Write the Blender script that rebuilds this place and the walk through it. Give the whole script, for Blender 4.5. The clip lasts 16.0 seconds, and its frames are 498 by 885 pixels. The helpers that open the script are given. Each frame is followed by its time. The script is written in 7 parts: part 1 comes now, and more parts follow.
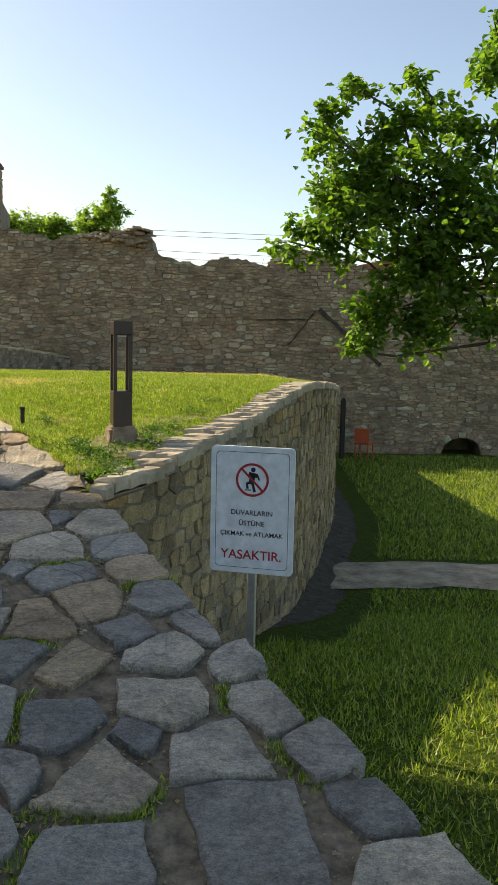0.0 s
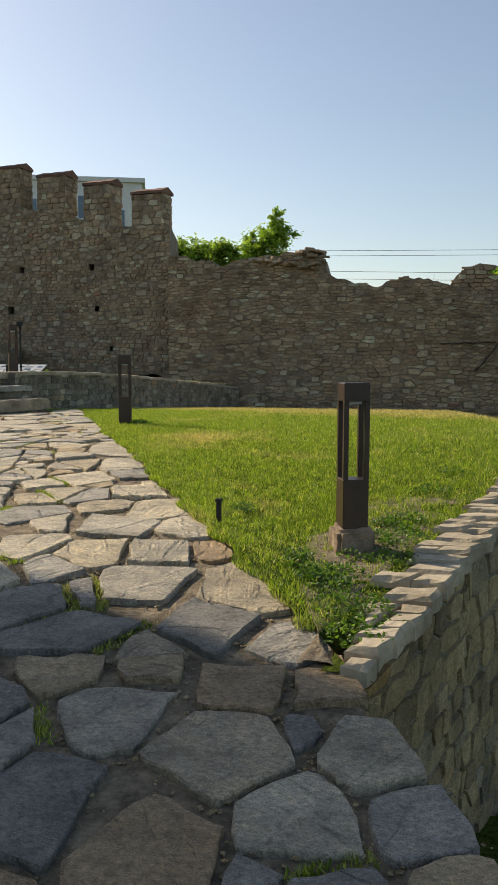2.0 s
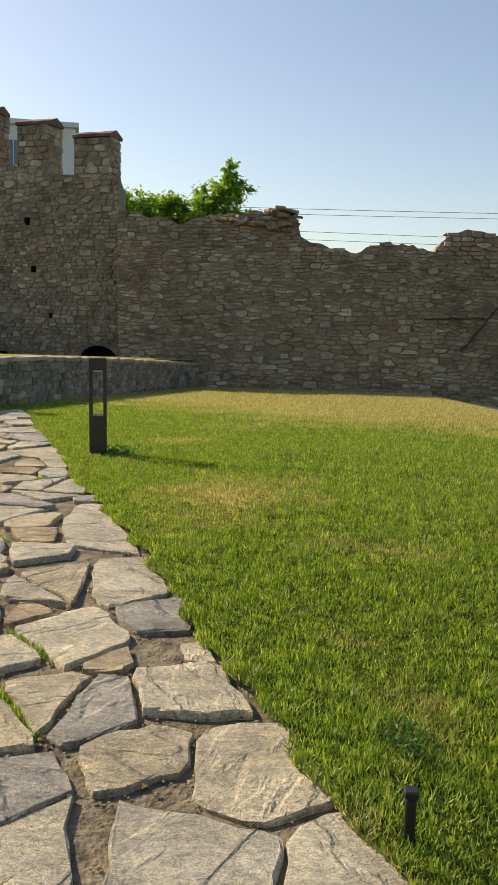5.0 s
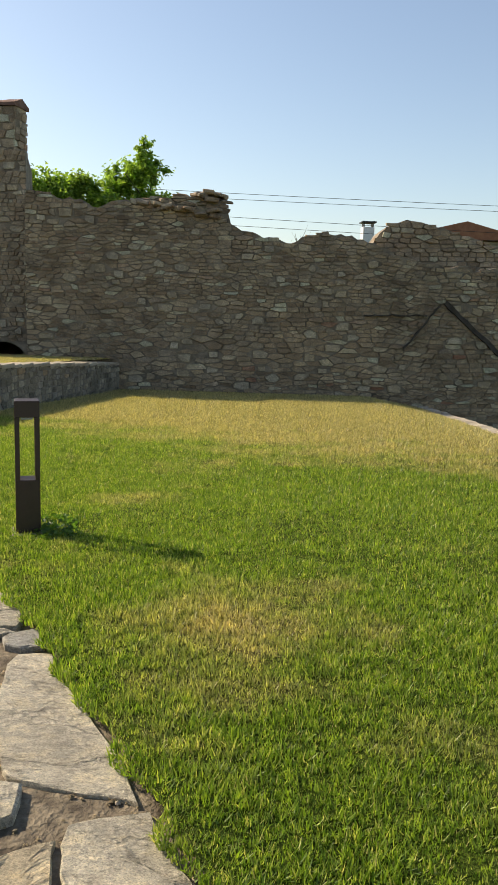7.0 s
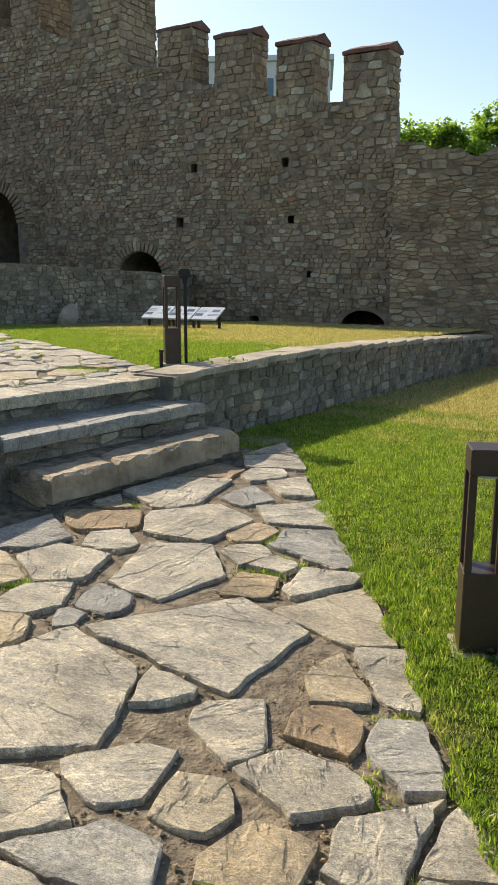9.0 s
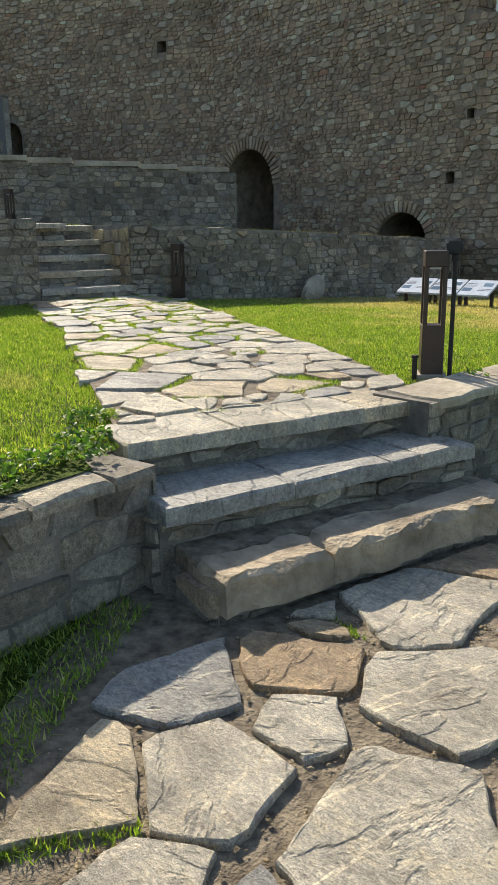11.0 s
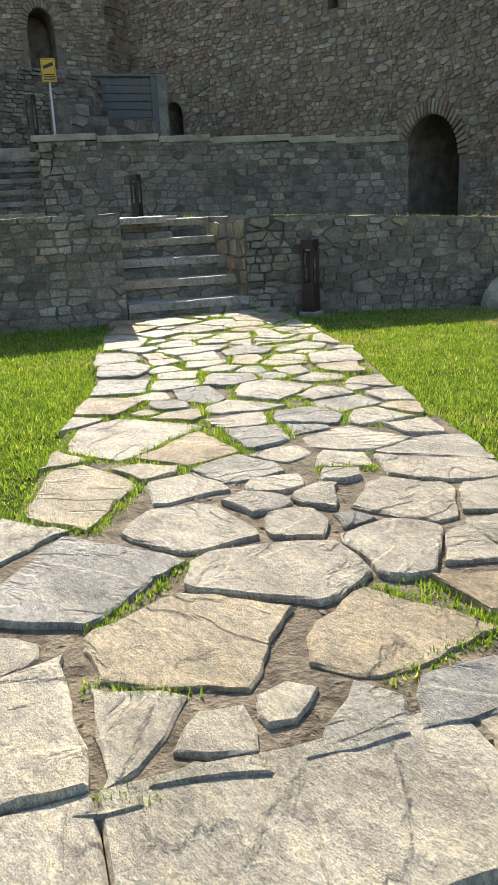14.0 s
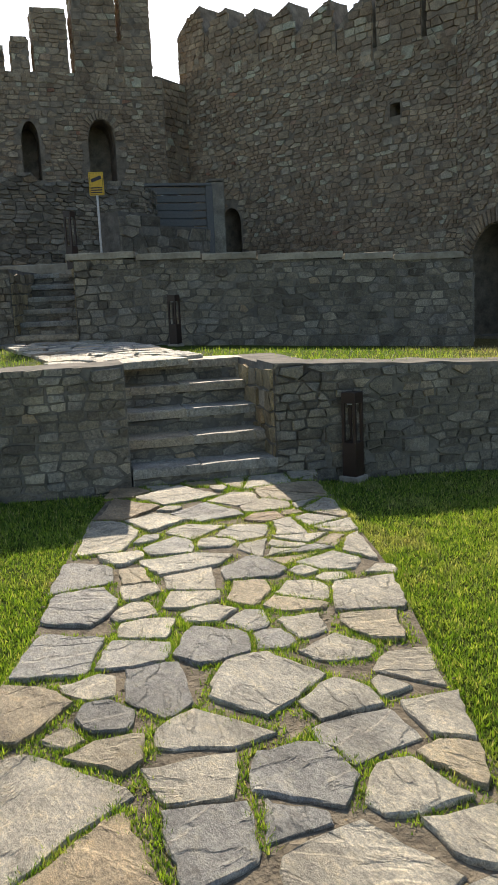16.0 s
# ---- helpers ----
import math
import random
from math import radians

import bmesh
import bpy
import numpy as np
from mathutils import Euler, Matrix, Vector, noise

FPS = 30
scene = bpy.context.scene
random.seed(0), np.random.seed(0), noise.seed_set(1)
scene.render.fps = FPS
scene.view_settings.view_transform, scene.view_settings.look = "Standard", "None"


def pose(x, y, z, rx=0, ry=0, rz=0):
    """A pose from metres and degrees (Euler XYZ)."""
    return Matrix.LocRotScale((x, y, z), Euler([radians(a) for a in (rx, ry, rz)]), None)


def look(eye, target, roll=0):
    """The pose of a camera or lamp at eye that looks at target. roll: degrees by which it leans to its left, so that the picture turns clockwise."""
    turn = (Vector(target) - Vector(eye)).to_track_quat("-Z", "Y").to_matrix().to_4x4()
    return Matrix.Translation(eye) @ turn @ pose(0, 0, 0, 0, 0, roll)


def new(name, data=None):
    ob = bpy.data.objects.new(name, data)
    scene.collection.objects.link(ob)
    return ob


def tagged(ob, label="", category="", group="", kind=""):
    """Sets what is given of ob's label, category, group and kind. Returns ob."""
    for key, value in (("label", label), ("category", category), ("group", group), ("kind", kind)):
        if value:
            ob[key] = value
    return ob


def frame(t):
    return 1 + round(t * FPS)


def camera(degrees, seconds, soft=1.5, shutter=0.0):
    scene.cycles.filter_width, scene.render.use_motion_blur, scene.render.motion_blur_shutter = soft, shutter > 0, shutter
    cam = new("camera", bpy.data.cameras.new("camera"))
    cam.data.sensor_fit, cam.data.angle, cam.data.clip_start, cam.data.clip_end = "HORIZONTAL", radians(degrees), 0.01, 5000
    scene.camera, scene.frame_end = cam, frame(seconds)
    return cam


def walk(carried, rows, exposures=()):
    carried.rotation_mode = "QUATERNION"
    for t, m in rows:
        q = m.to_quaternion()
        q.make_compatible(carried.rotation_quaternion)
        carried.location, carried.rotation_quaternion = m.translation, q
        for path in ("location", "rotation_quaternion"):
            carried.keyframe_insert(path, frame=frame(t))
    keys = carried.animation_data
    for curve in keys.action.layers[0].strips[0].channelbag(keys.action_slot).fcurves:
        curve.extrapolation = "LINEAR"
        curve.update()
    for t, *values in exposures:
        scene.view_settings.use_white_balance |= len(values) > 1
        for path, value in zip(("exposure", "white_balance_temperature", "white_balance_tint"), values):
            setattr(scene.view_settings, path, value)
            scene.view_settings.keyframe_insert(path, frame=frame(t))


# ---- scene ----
cam = camera(34.2, 16.0, 0.8)
METRES, EYE, TILT, LEAN, TURN = 13.5, 1.42, 0.0, 0.0, 0.0
ROWS = [
    (0.0, 0.0, 0.0, 0.0, 0.14, -6.6, -1.18),
    (0.5, -0.0101, 0.0282, 0.0031, 4.23, -6.76, -1.26),
    (1.0, -0.0198, 0.0594, 0.0104, 7.47, -6.19, -1.0),
    (1.5, -0.0323, 0.0867, 0.0121, 9.66, -5.9, -0.53),
    (2.0, -0.0444, 0.1112, 0.0178, 11.11, -5.45, -0.19),
    (2.5, -0.0559, 0.1392, 0.0262, 11.96, -5.11, -0.09),
    (3.0, -0.0726, 0.165, 0.0295, 12.5, -5.23, -0.04),
    (5.5, -0.1385, 0.2967, 0.0509, 3.06, -8.82, -1.42),
    (6.0, -0.1511, 0.3251, 0.0554, -0.9, -8.84, -1.51),
    (6.5, -0.159, 0.3537, 0.0554, -4.18, -8.85, -1.86),
    (7.0, -0.1709, 0.3818, 0.0614, -0.39, -9.34, -1.74),
    (7.5, -0.1882, 0.4093, 0.064, 6.19, -9.95, -0.56),
    (8.0, -0.201, 0.4373, 0.0627, 12.34, -10.29, 0.07),
    (8.5, -0.215, 0.4662, 0.0656, 17.54, -11.17, -0.19),
    (9.0, -0.232, 0.4947, 0.0671, 22.99, -12.5, -0.25),
    (9.5, -0.2464, 0.5248, 0.0653, 28.86, -13.54, -0.11),
    (10.0, -0.2616, 0.5524, 0.0672, 34.36, -14.24, 0.07),
    (12.5, -0.3479, 0.6918, 0.0739, 45.75, -16.36, 1.51),
    (13.0, -0.3677, 0.7181, 0.0724, 47.95, -16.77, 1.88),
    (13.5, -0.3873, 0.745, 0.0752, 50.68, -16.57, 2.11),
    (14.0, -0.4055, 0.7717, 0.0777, 53.88, -16.27, 2.57),
    (14.5, -0.4255, 0.796, 0.0828, 57.2, -15.47, 3.35),
    (15.0, -0.4429, 0.8171, 0.0918, 59.98, -13.86, 3.89),
    (15.5, -0.4582, 0.8355, 0.1039, 61.24, -11.54, 3.49),
    (16.0, -0.478, 0.8529, 0.1095, 58.69, -10.1, 2.52),
]
walk(cam, [(t, pose(0, 0, EYE, TILT, LEAN, TURN) @ pose(METRES * x, METRES * y, METRES * z, 90 + pitch, roll, yaw)) for t, x, y, z, yaw, pitch, roll in ROWS],
     exposures=[(0.0, 0.68, 8500, 12), (0.8, 0.38, 8400, 12), (2.0, 0.18, 8200, 12), (5.5, 0.3, 8000, 12), (9.0, 0.48, 7400, 11), (12.5, 0.75, 7000, 10), (13.5, 0.85, 7000, 10), (14.2, 0.7, 7000, 10), (15.0, 0.55, 6900, 10), (16.0, 0.32, 7200, 11)])


# ---- world and sun ----
SUN_EL, SUN_AZ = radians(35.0), math.atan2(0.41, -0.91)   # towards the sun
world = bpy.data.worlds.new("sky")
scene.world = world
world.use_nodes = True
wn = world.node_tree
sky = wn.nodes.new("ShaderNodeTexSky")
sky.sky_type, sky.sun_disc = "NISHITA", False
sky.sun_elevation, sky.sun_rotation = SUN_EL, radians(90) - SUN_AZ
sky.air_density, sky.dust_density, sky.ozone_density = 1.0, 1.1, 3.0
wn.links.new(sky.outputs[0], wn.nodes["Background"].inputs[0])
wn.nodes["Background"].inputs[1].default_value = 0.15
sun_data = bpy.data.lights.new("sun", "SUN")
sun_data.energy, sun_data.angle, sun_data.color = 4.7, radians(0.6), (1.0, 0.93, 0.82)
sun = new("sun", sun_data)
sun_dir = Vector((math.cos(SUN_EL) * math.cos(SUN_AZ), math.cos(SUN_EL) * math.sin(SUN_AZ), math.sin(SUN_EL)))
sun.matrix_world = look(tuple(sun_dir * 60), (0, 0, 0))


# ---- materials ----
def ramp(nt, fac, stops):
    r = nt.nodes.new("ShaderNodeValToRGB")
    while len(r.color_ramp.elements) < len(stops):
        r.color_ramp.elements.new(0.5)
    for e, (p, c) in zip(r.color_ramp.elements, stops):
        e.position, e.color = p, (*c, 1)
    nt.links.new(fac, r.inputs[0])
    return r.outputs[0]


def noise_tex(nt, vec, scale, detail=4, rough=0.55):
    n = nt.nodes.new("ShaderNodeTexNoise")
    n.inputs["Scale"].default_value, n.inputs["Detail"].default_value = scale, detail
    n.inputs["Roughness"].default_value = rough
    nt.links.new(vec, n.inputs["Vector"])
    return n.outputs["Fac"]


def mixc(nt, mode, fac, a, b):
    m = nt.nodes.new("ShaderNodeMix")
    m.data_type, m.blend_type = "RGBA", mode
    for sock, v in ((m.inputs[0], fac), (m.inputs[6], a), (m.inputs[7], b)):
        if hasattr(v, "is_linked"):
            nt.links.new(v, sock)
        else:
            sock.default_value = v if not isinstance(v, tuple) else (*v, 1)
    return m.outputs[2]


def maths(nt, op, a, b):
    m = nt.nodes.new("ShaderNodeMath")
    m.operation = op
    for sock, v in zip(m.inputs, (a, b)):
        if hasattr(v, "is_linked"):
            nt.links.new(v, sock)
        else:
            sock.default_value = v
    return m.outputs[0]


def mapped(nt, scale=(1, 1, 1), turn=(0, 0, 0)):
    g = nt.nodes.new("ShaderNodeNewGeometry")
    m = nt.nodes.new("ShaderNodeMapping")
    m.inputs["Scale"].default_value, m.inputs["Rotation"].default_value = scale, turn
    nt.links.new(g.outputs["Position"], m.inputs["Vector"])
    return m.outputs[0]


def base_mat(name, rough=0.8):
    m = bpy.data.materials.new(name)
    m.use_nodes = True
    p = m.node_tree.nodes["Principled BSDF"]
    p.inputs["Roughness"].default_value = rough
    return m, m.node_tree, p


def bump(nt, p, height, strength=0.5, dist=0.01):
    b = nt.nodes.new("ShaderNodeBump")
    b.inputs["Strength"].default_value, b.inputs["Distance"].default_value = strength, dist
    nt.links.new(height, b.inputs["Height"])
    nt.links.new(b.outputs[0], p.inputs["Normal"])


def stone_mat(name, stops, pick="island", rough=0.85, grain=(1, 1, 1), blotch=0.5, relief=0.012, lichen=0.0, layers=0.0):
    """Natural stone: each piece its own tone, with grain, blotches and fine relief."""
    m, nt, p = base_mat(name, rough)
    if pick == "island":
        g = nt.nodes.new("ShaderNodeNewGeometry")
        tone = g.outputs["Random Per Island"]
    else:
        g = nt.nodes.new("ShaderNodeObjectInfo")
        tone = g.outputs["Random"]
    col = ramp(nt, tone, stops)
    v = mapped(nt, grain)
    big = noise_tex(nt, v, 3.0, 5, 0.6)
    fine = noise_tex(nt, v, 52.0, 6, 0.7)
    shade = ramp(nt, big, [(0.28, (1 - blotch,) * 3), (0.72, (1.0 + blotch * 0.35,) * 3)])
    col = mixc(nt, "MULTIPLY", 1.0, col, shade)
    broad = noise_tex(nt, mapped(nt), 0.45, 5, 0.65)
    col = mixc(nt, "MULTIPLY", 0.8, col, ramp(nt, broad, [(0.3, (0.74, 0.70, 0.66)), (0.5, (1.0, 0.97, 0.93)), (0.7, (1.16, 1.10, 1.0))]))
    mid = noise_tex(nt, v, 11.0, 6, 0.7)
    col = mixc(nt, "MULTIPLY", 0.75, col, ramp(nt, mid, [(0.33, (0.62, 0.60, 0.58)), (0.5, (1.0, 1.0, 0.99)), (0.68, (1.26, 1.19, 1.02))]))
    grit = ramp(nt, fine, [(0.32, (0.52, 0.52, 0.52)), (0.68, (1.28, 1.27, 1.24))])
    col = mixc(nt, "MULTIPLY", 0.9, col, grit)
    speck = noise_tex(nt, v, 190.0, 3, 0.65)
    col = mixc(nt, "MULTIPLY", 0.8, col, ramp(nt, speck, [(0.34, (0.55, 0.55, 0.56)), (0.5, (1.0, 1.0, 1.0)), (0.66, (1.3, 1.28, 1.24))]))
    if lichen:
        spots = noise_tex(nt, mapped(nt), 11.0, 6, 0.7)
        mask = ramp(nt, spots, [(0.60, (0, 0, 0)), (0.67, (1, 1, 1))])
        col = mixc(nt, "MIX", maths(nt, "MULTIPLY", mask, lichen), col, (0.36, 0.35, 0.30))
    nt.links.new(col, p.inputs["Base Color"])
    h = maths(nt, "ADD", maths(nt, "ADD", maths(nt, "MULTIPLY", big, 1.4), fine), maths(nt, "MULTIPLY", speck, 0.35))
    if layers:
        # cleavage: thin plates broken off along wavering ledges, turned differently on each piece
        oi = nt.nodes.new("ShaderNodeObjectInfo")
        rot = nt.nodes.new("ShaderNodeVectorRotate")
        rot.rotation_type = "Z_AXIS"
        nt.links.new(mapped(nt), rot.inputs["Vector"])
        nt.links.new(maths(nt, "MULTIPLY", oi.outputs["Random"], 40.0), rot.inputs["Angle"])
        st = nt.nodes.new("ShaderNodeMapping")
        st.inputs["Scale"].default_value = (1.0, 2.3, 1.0)
        nt.links.new(rot.outputs[0], st.inputs["Vector"])
        lay = noise_tex(nt, st.outputs[0], 2.3, 6, 0.5)
        steps = maths(nt, "MULTIPLY", lay, 6.0)
        ledge = nt.nodes.new("ShaderNodeMath")
        ledge.operation = "FLOOR"
        nt.links.new(steps, ledge.inputs[0])
        frac = maths(nt, "SUBTRACT", steps, ledge.outputs[0])
        soft = nt.nodes.new("ShaderNodeMapRange")
        soft.interpolation_type = "SMOOTHSTEP"
        soft.inputs["From Min"].default_value, soft.inputs["From Max"].default_value = 0.72, 1.0
        nt.links.new(frac, soft.inputs["Value"])
        plates = maths(nt, "ADD", ledge.outputs[0], soft.outputs[0])
        h = maths(nt, "ADD", maths(nt, "MULTIPLY", h, 0.75), maths(nt, "MULTIPLY", plates, layers * 0.5))
        # crease shade along the ledges, put into the colour besides the bump
        edge = ramp(nt, frac, [(0.0, (1, 1, 1)), (0.84, (1.0, 1.0, 1.0)), (0.93, (0.7, 0.66, 0.6)), (1.0, (1.0, 1.0, 1.0))])
        col = mixc(nt, "MULTIPLY", 0.5, col, edge)
        nt.links.new(col, p.inputs["Base Color"])
    bump(nt, p, h, 0.9, relief)
    p.inputs["Specular IOR Level"].default_value = 0.35
    return m


WALL_TONES = [(0.0, (0.314, 0.232, 0.158)), (0.22, (0.422, 0.311, 0.211)), (0.48, (0.523, 0.398, 0.271)), (0.7, (0.414, 0.334, 0.250)),
              (0.88, (0.595, 0.469, 0.324)), (0.97, (0.660, 0.653, 0.498)), (1.0, (0.437, 0.223, 0.143))]
GREY_TONES = [(0.0, (0.188, 0.169, 0.138)), (0.3, (0.294, 0.269, 0.219)), (0.6, (0.388, 0.350, 0.281)), (0.85, (0.331, 0.319, 0.294)), (0.96, (0.525, 0.481, 0.388)), (1.0, (0.450, 0.338, 0.225))]
WARM_TONES = [(0.0, (0.25, 0.20, 0.13)), (0.3, (0.42, 0.345, 0.215)), (0.6, (0.51, 0.41, 0.245)), (0.85, (0.37, 0.325, 0.245)), (0.94, (0.531, 0.354, 0.152)), (1.0, (0.582, 0.543, 0.455))]
FLAG_TONES = [(0.0, (0.40, 0.40, 0.385)), (0.14, (0.51, 0.51, 0.485)), (0.24, (0.65, 0.62, 0.53)), (0.45, (0.75, 0.70, 0.58)), (0.72, (0.69, 0.65, 0.55)), (0.84, (0.65, 0.57, 0.42)), (0.94, (0.59, 0.475, 0.32)), (1.0, (0.51, 0.365, 0.23))]
M_WALL = stone_mat("old_wall_stone", WALL_TONES, "island", blotch=0.45, lichen=0.5)
M_WALL_P = stone_mat("old_wall_stone_piece", WALL_TONES, "object", blotch=0.45, lichen=0.5)
M_GREY = stone_mat("terrace_stone", GREY_TONES, "island", lichen=0.45)
M_GREY_P = stone_mat("terrace_stone_piece", GREY_TONES, "object", lichen=0.45)
M_WARM = stone_mat("retaining_stone", WARM_TONES, "island", lichen=0.35)
M_WARM_P = stone_mat("retaining_stone_piece", WARM_TONES, "object", lichen=0.35)
M_FLAG = stone_mat("flagstone", FLAG_TONES, "object", rough=0.6, grain=(1.0, 1.6, 1.0), blotch=0.48, relief=0.03, lichen=0.3, layers=1.3)
# bluish slate tones that also carry the shade on the path's start
SLATE_SHADE_TONES = [(0.0, (0.27, 0.28, 0.285)), (0.3, (0.39, 0.395, 0.385)), (0.5, (0.51, 0.505, 0.475)), (0.66, (0.60, 0.565, 0.48)), (0.85, (0.56, 0.46, 0.325)), (1.0, (0.48, 0.355, 0.235))]
M_SLATE_SHADE = stone_mat("slate_shade_flagstone", SLATE_SHADE_TONES, "object", rough=0.6, grain=(1.0, 1.6, 1.0), blotch=0.48, relief=0.03, lichen=0.25, layers=1.3)
M_SLAB = stone_mat("step_slab", [(0.0, (0.34, 0.35, 0.345)), (0.5, (0.44, 0.43, 0.39)), (0.8, (0.50, 0.41, 0.29)), (1.0, (0.50, 0.465, 0.395))], "object", rough=0.62, blotch=0.35, layers=1.8, lichen=0.3)


BLOCK_TONES = [(0.0, (0.42, 0.34, 0.24)), (0.4, (0.54, 0.44, 0.315)), (0.75, (0.49, 0.425, 0.33)), (1.0, (0.64, 0.56, 0.43))]
PALE = {M_WALL: stone_mat("old_wall_block", BLOCK_TONES, "island", blotch=0.4, lichen=0.4), M_WALL_P: stone_mat("old_wall_block_piece", BLOCK_TONES, "object", blotch=0.4, lichen=0.4)}


def plain_mat(name, a, b, scale=6.0, rough=0.85, relief=0.006, fine=45.0, grain=(1, 1, 1), metal=0.0):
    m, nt, p = base_mat(name, rough)
    v = mapped(nt, grain)
    n1, n2 = noise_tex(nt, v, scale, 5, 0.6), noise_tex(nt, v, fine, 4, 0.6)
    col = ramp(nt, n1, [(0.32, a), (0.68, b)])
    col = mixc(nt, "MULTIPLY", 0.6, col, ramp(nt, n2, [(0.3, (0.7, 0.7, 0.7)), (0.7, (1.15, 1.15, 1.15))]))
    nt.links.new(col, p.inputs["Base Color"])
    bump(nt, p, maths(nt, "ADD", n1, n2), 0.7, relief)
    p.inputs["Metallic"].default_value = metal
    return m


M_MORTAR = plain_mat("old_mortar", (0.14, 0.11, 0.078), (0.35, 0.285, 0.205), 4.0, 0.95, 0.02, 30)
M_MORTAR_G = plain_mat("grey_mortar", (0.115, 0.105, 0.085), (0.275, 0.245, 0.20), 5.0, 0.95, 0.02, 30)
M_SOIL = plain_mat("joint_soil", (0.085, 0.064, 0.042), (0.31, 0.255, 0.175), 16.0, 0.95, 0.03, 60)
M_CAP = plain_mat("wall_coping", (0.27, 0.23, 0.165), (0.52, 0.455, 0.345), 3.0, 0.9, 0.02, 25)
M_SAND = plain_mat("eroded_sandstone", (0.20, 0.16, 0.11), (0.52, 0.43, 0.30), 3.2, 0.95, 0.06, 16)
M_TILE = plain_mat("brick_cap", (0.13, 0.062, 0.042), (0.23, 0.125, 0.085), 5.0, 0.85, 0.008, 40)
M_IRON = plain_mat("brown_painted_steel", (0.034, 0.019, 0.014), (0.055, 0.031, 0.023), 5.0, 0.42, 0.0008, 120)
M_CONC = plain_mat("concrete", (0.30, 0.25, 0.19), (0.43, 0.38, 0.31), 6.0, 0.9, 0.006, 50)
M_PLINTH = plain_mat("brown_concrete", (0.19, 0.14, 0.10), (0.34, 0.265, 0.195), 9.0, 0.95, 0.012, 50)
M_SIGN = plain_mat("sign_face", (0.74, 0.81, 0.87), (0.79, 0.85, 0.90), 3.0, 0.35, 0.0002, 20)
M_STEEL = plain_mat("galvanised_steel", (0.42, 0.43, 0.44), (0.56, 0.57, 0.58), 8.0, 0.4, 0.0004, 60, metal=0.7)
M_RED = plain_mat("sign_red", (0.42, 0.02, 0.03), (0.48, 0.03, 0.04), 5.0, 0.4, 0.0002)
M_BLACK = plain_mat("sign_black", (0.012, 0.014, 0.03), (0.02, 0.02, 0.04), 5.0, 0.4, 0.0002)
M_YELLOW = plain_mat("sign_yellow", (0.68, 0.42, 0.03), (0.75, 0.48, 0.05), 5.0, 0.45, 0.0002)
M_TIMBER = plain_mat("weathered_timber", (0.12, 0.125, 0.12), (0.23, 0.225, 0.205), 5.0, 0.85, 0.006, 40, (1, 12, 12))
M_BARK = plain_mat("bark", (0.07, 0.052, 0.036), (0.15, 0.115, 0.08), 8.0, 0.95, 0.015, 40)
M_PLASTER = plain_mat("white_render", (0.70, 0.70, 0.68), (0.78, 0.78, 0.76), 1.0, 0.8, 0.003, 20)
M_PANE = plain_mat("window_glass", (0.10, 0.16, 0.22), (0.14, 0.21, 0.28), 0.6, 0.12, 0.0002, 3)
M_ROOF = plain_mat("clay_roof", (0.27, 0.10, 0.05), (0.38, 0.16, 0.085), 3.0, 0.85, 0.01, 20)
M_PANEL = plain_mat("panel_face", (0.48, 0.53, 0.58), (0.58, 0.62, 0.66), 4.0, 0.3, 0.0002, 20)
M_ORANGE = plain_mat("orange_plastic", (0.55, 0.10, 0.04), (0.62, 0.13, 0.05), 5.0, 0.5, 0.0005)
M_HOSE = plain_mat("black_plastic", (0.010, 0.010, 0.010), (0.02, 0.02, 0.02), 5.0, 0.5, 0.0005)


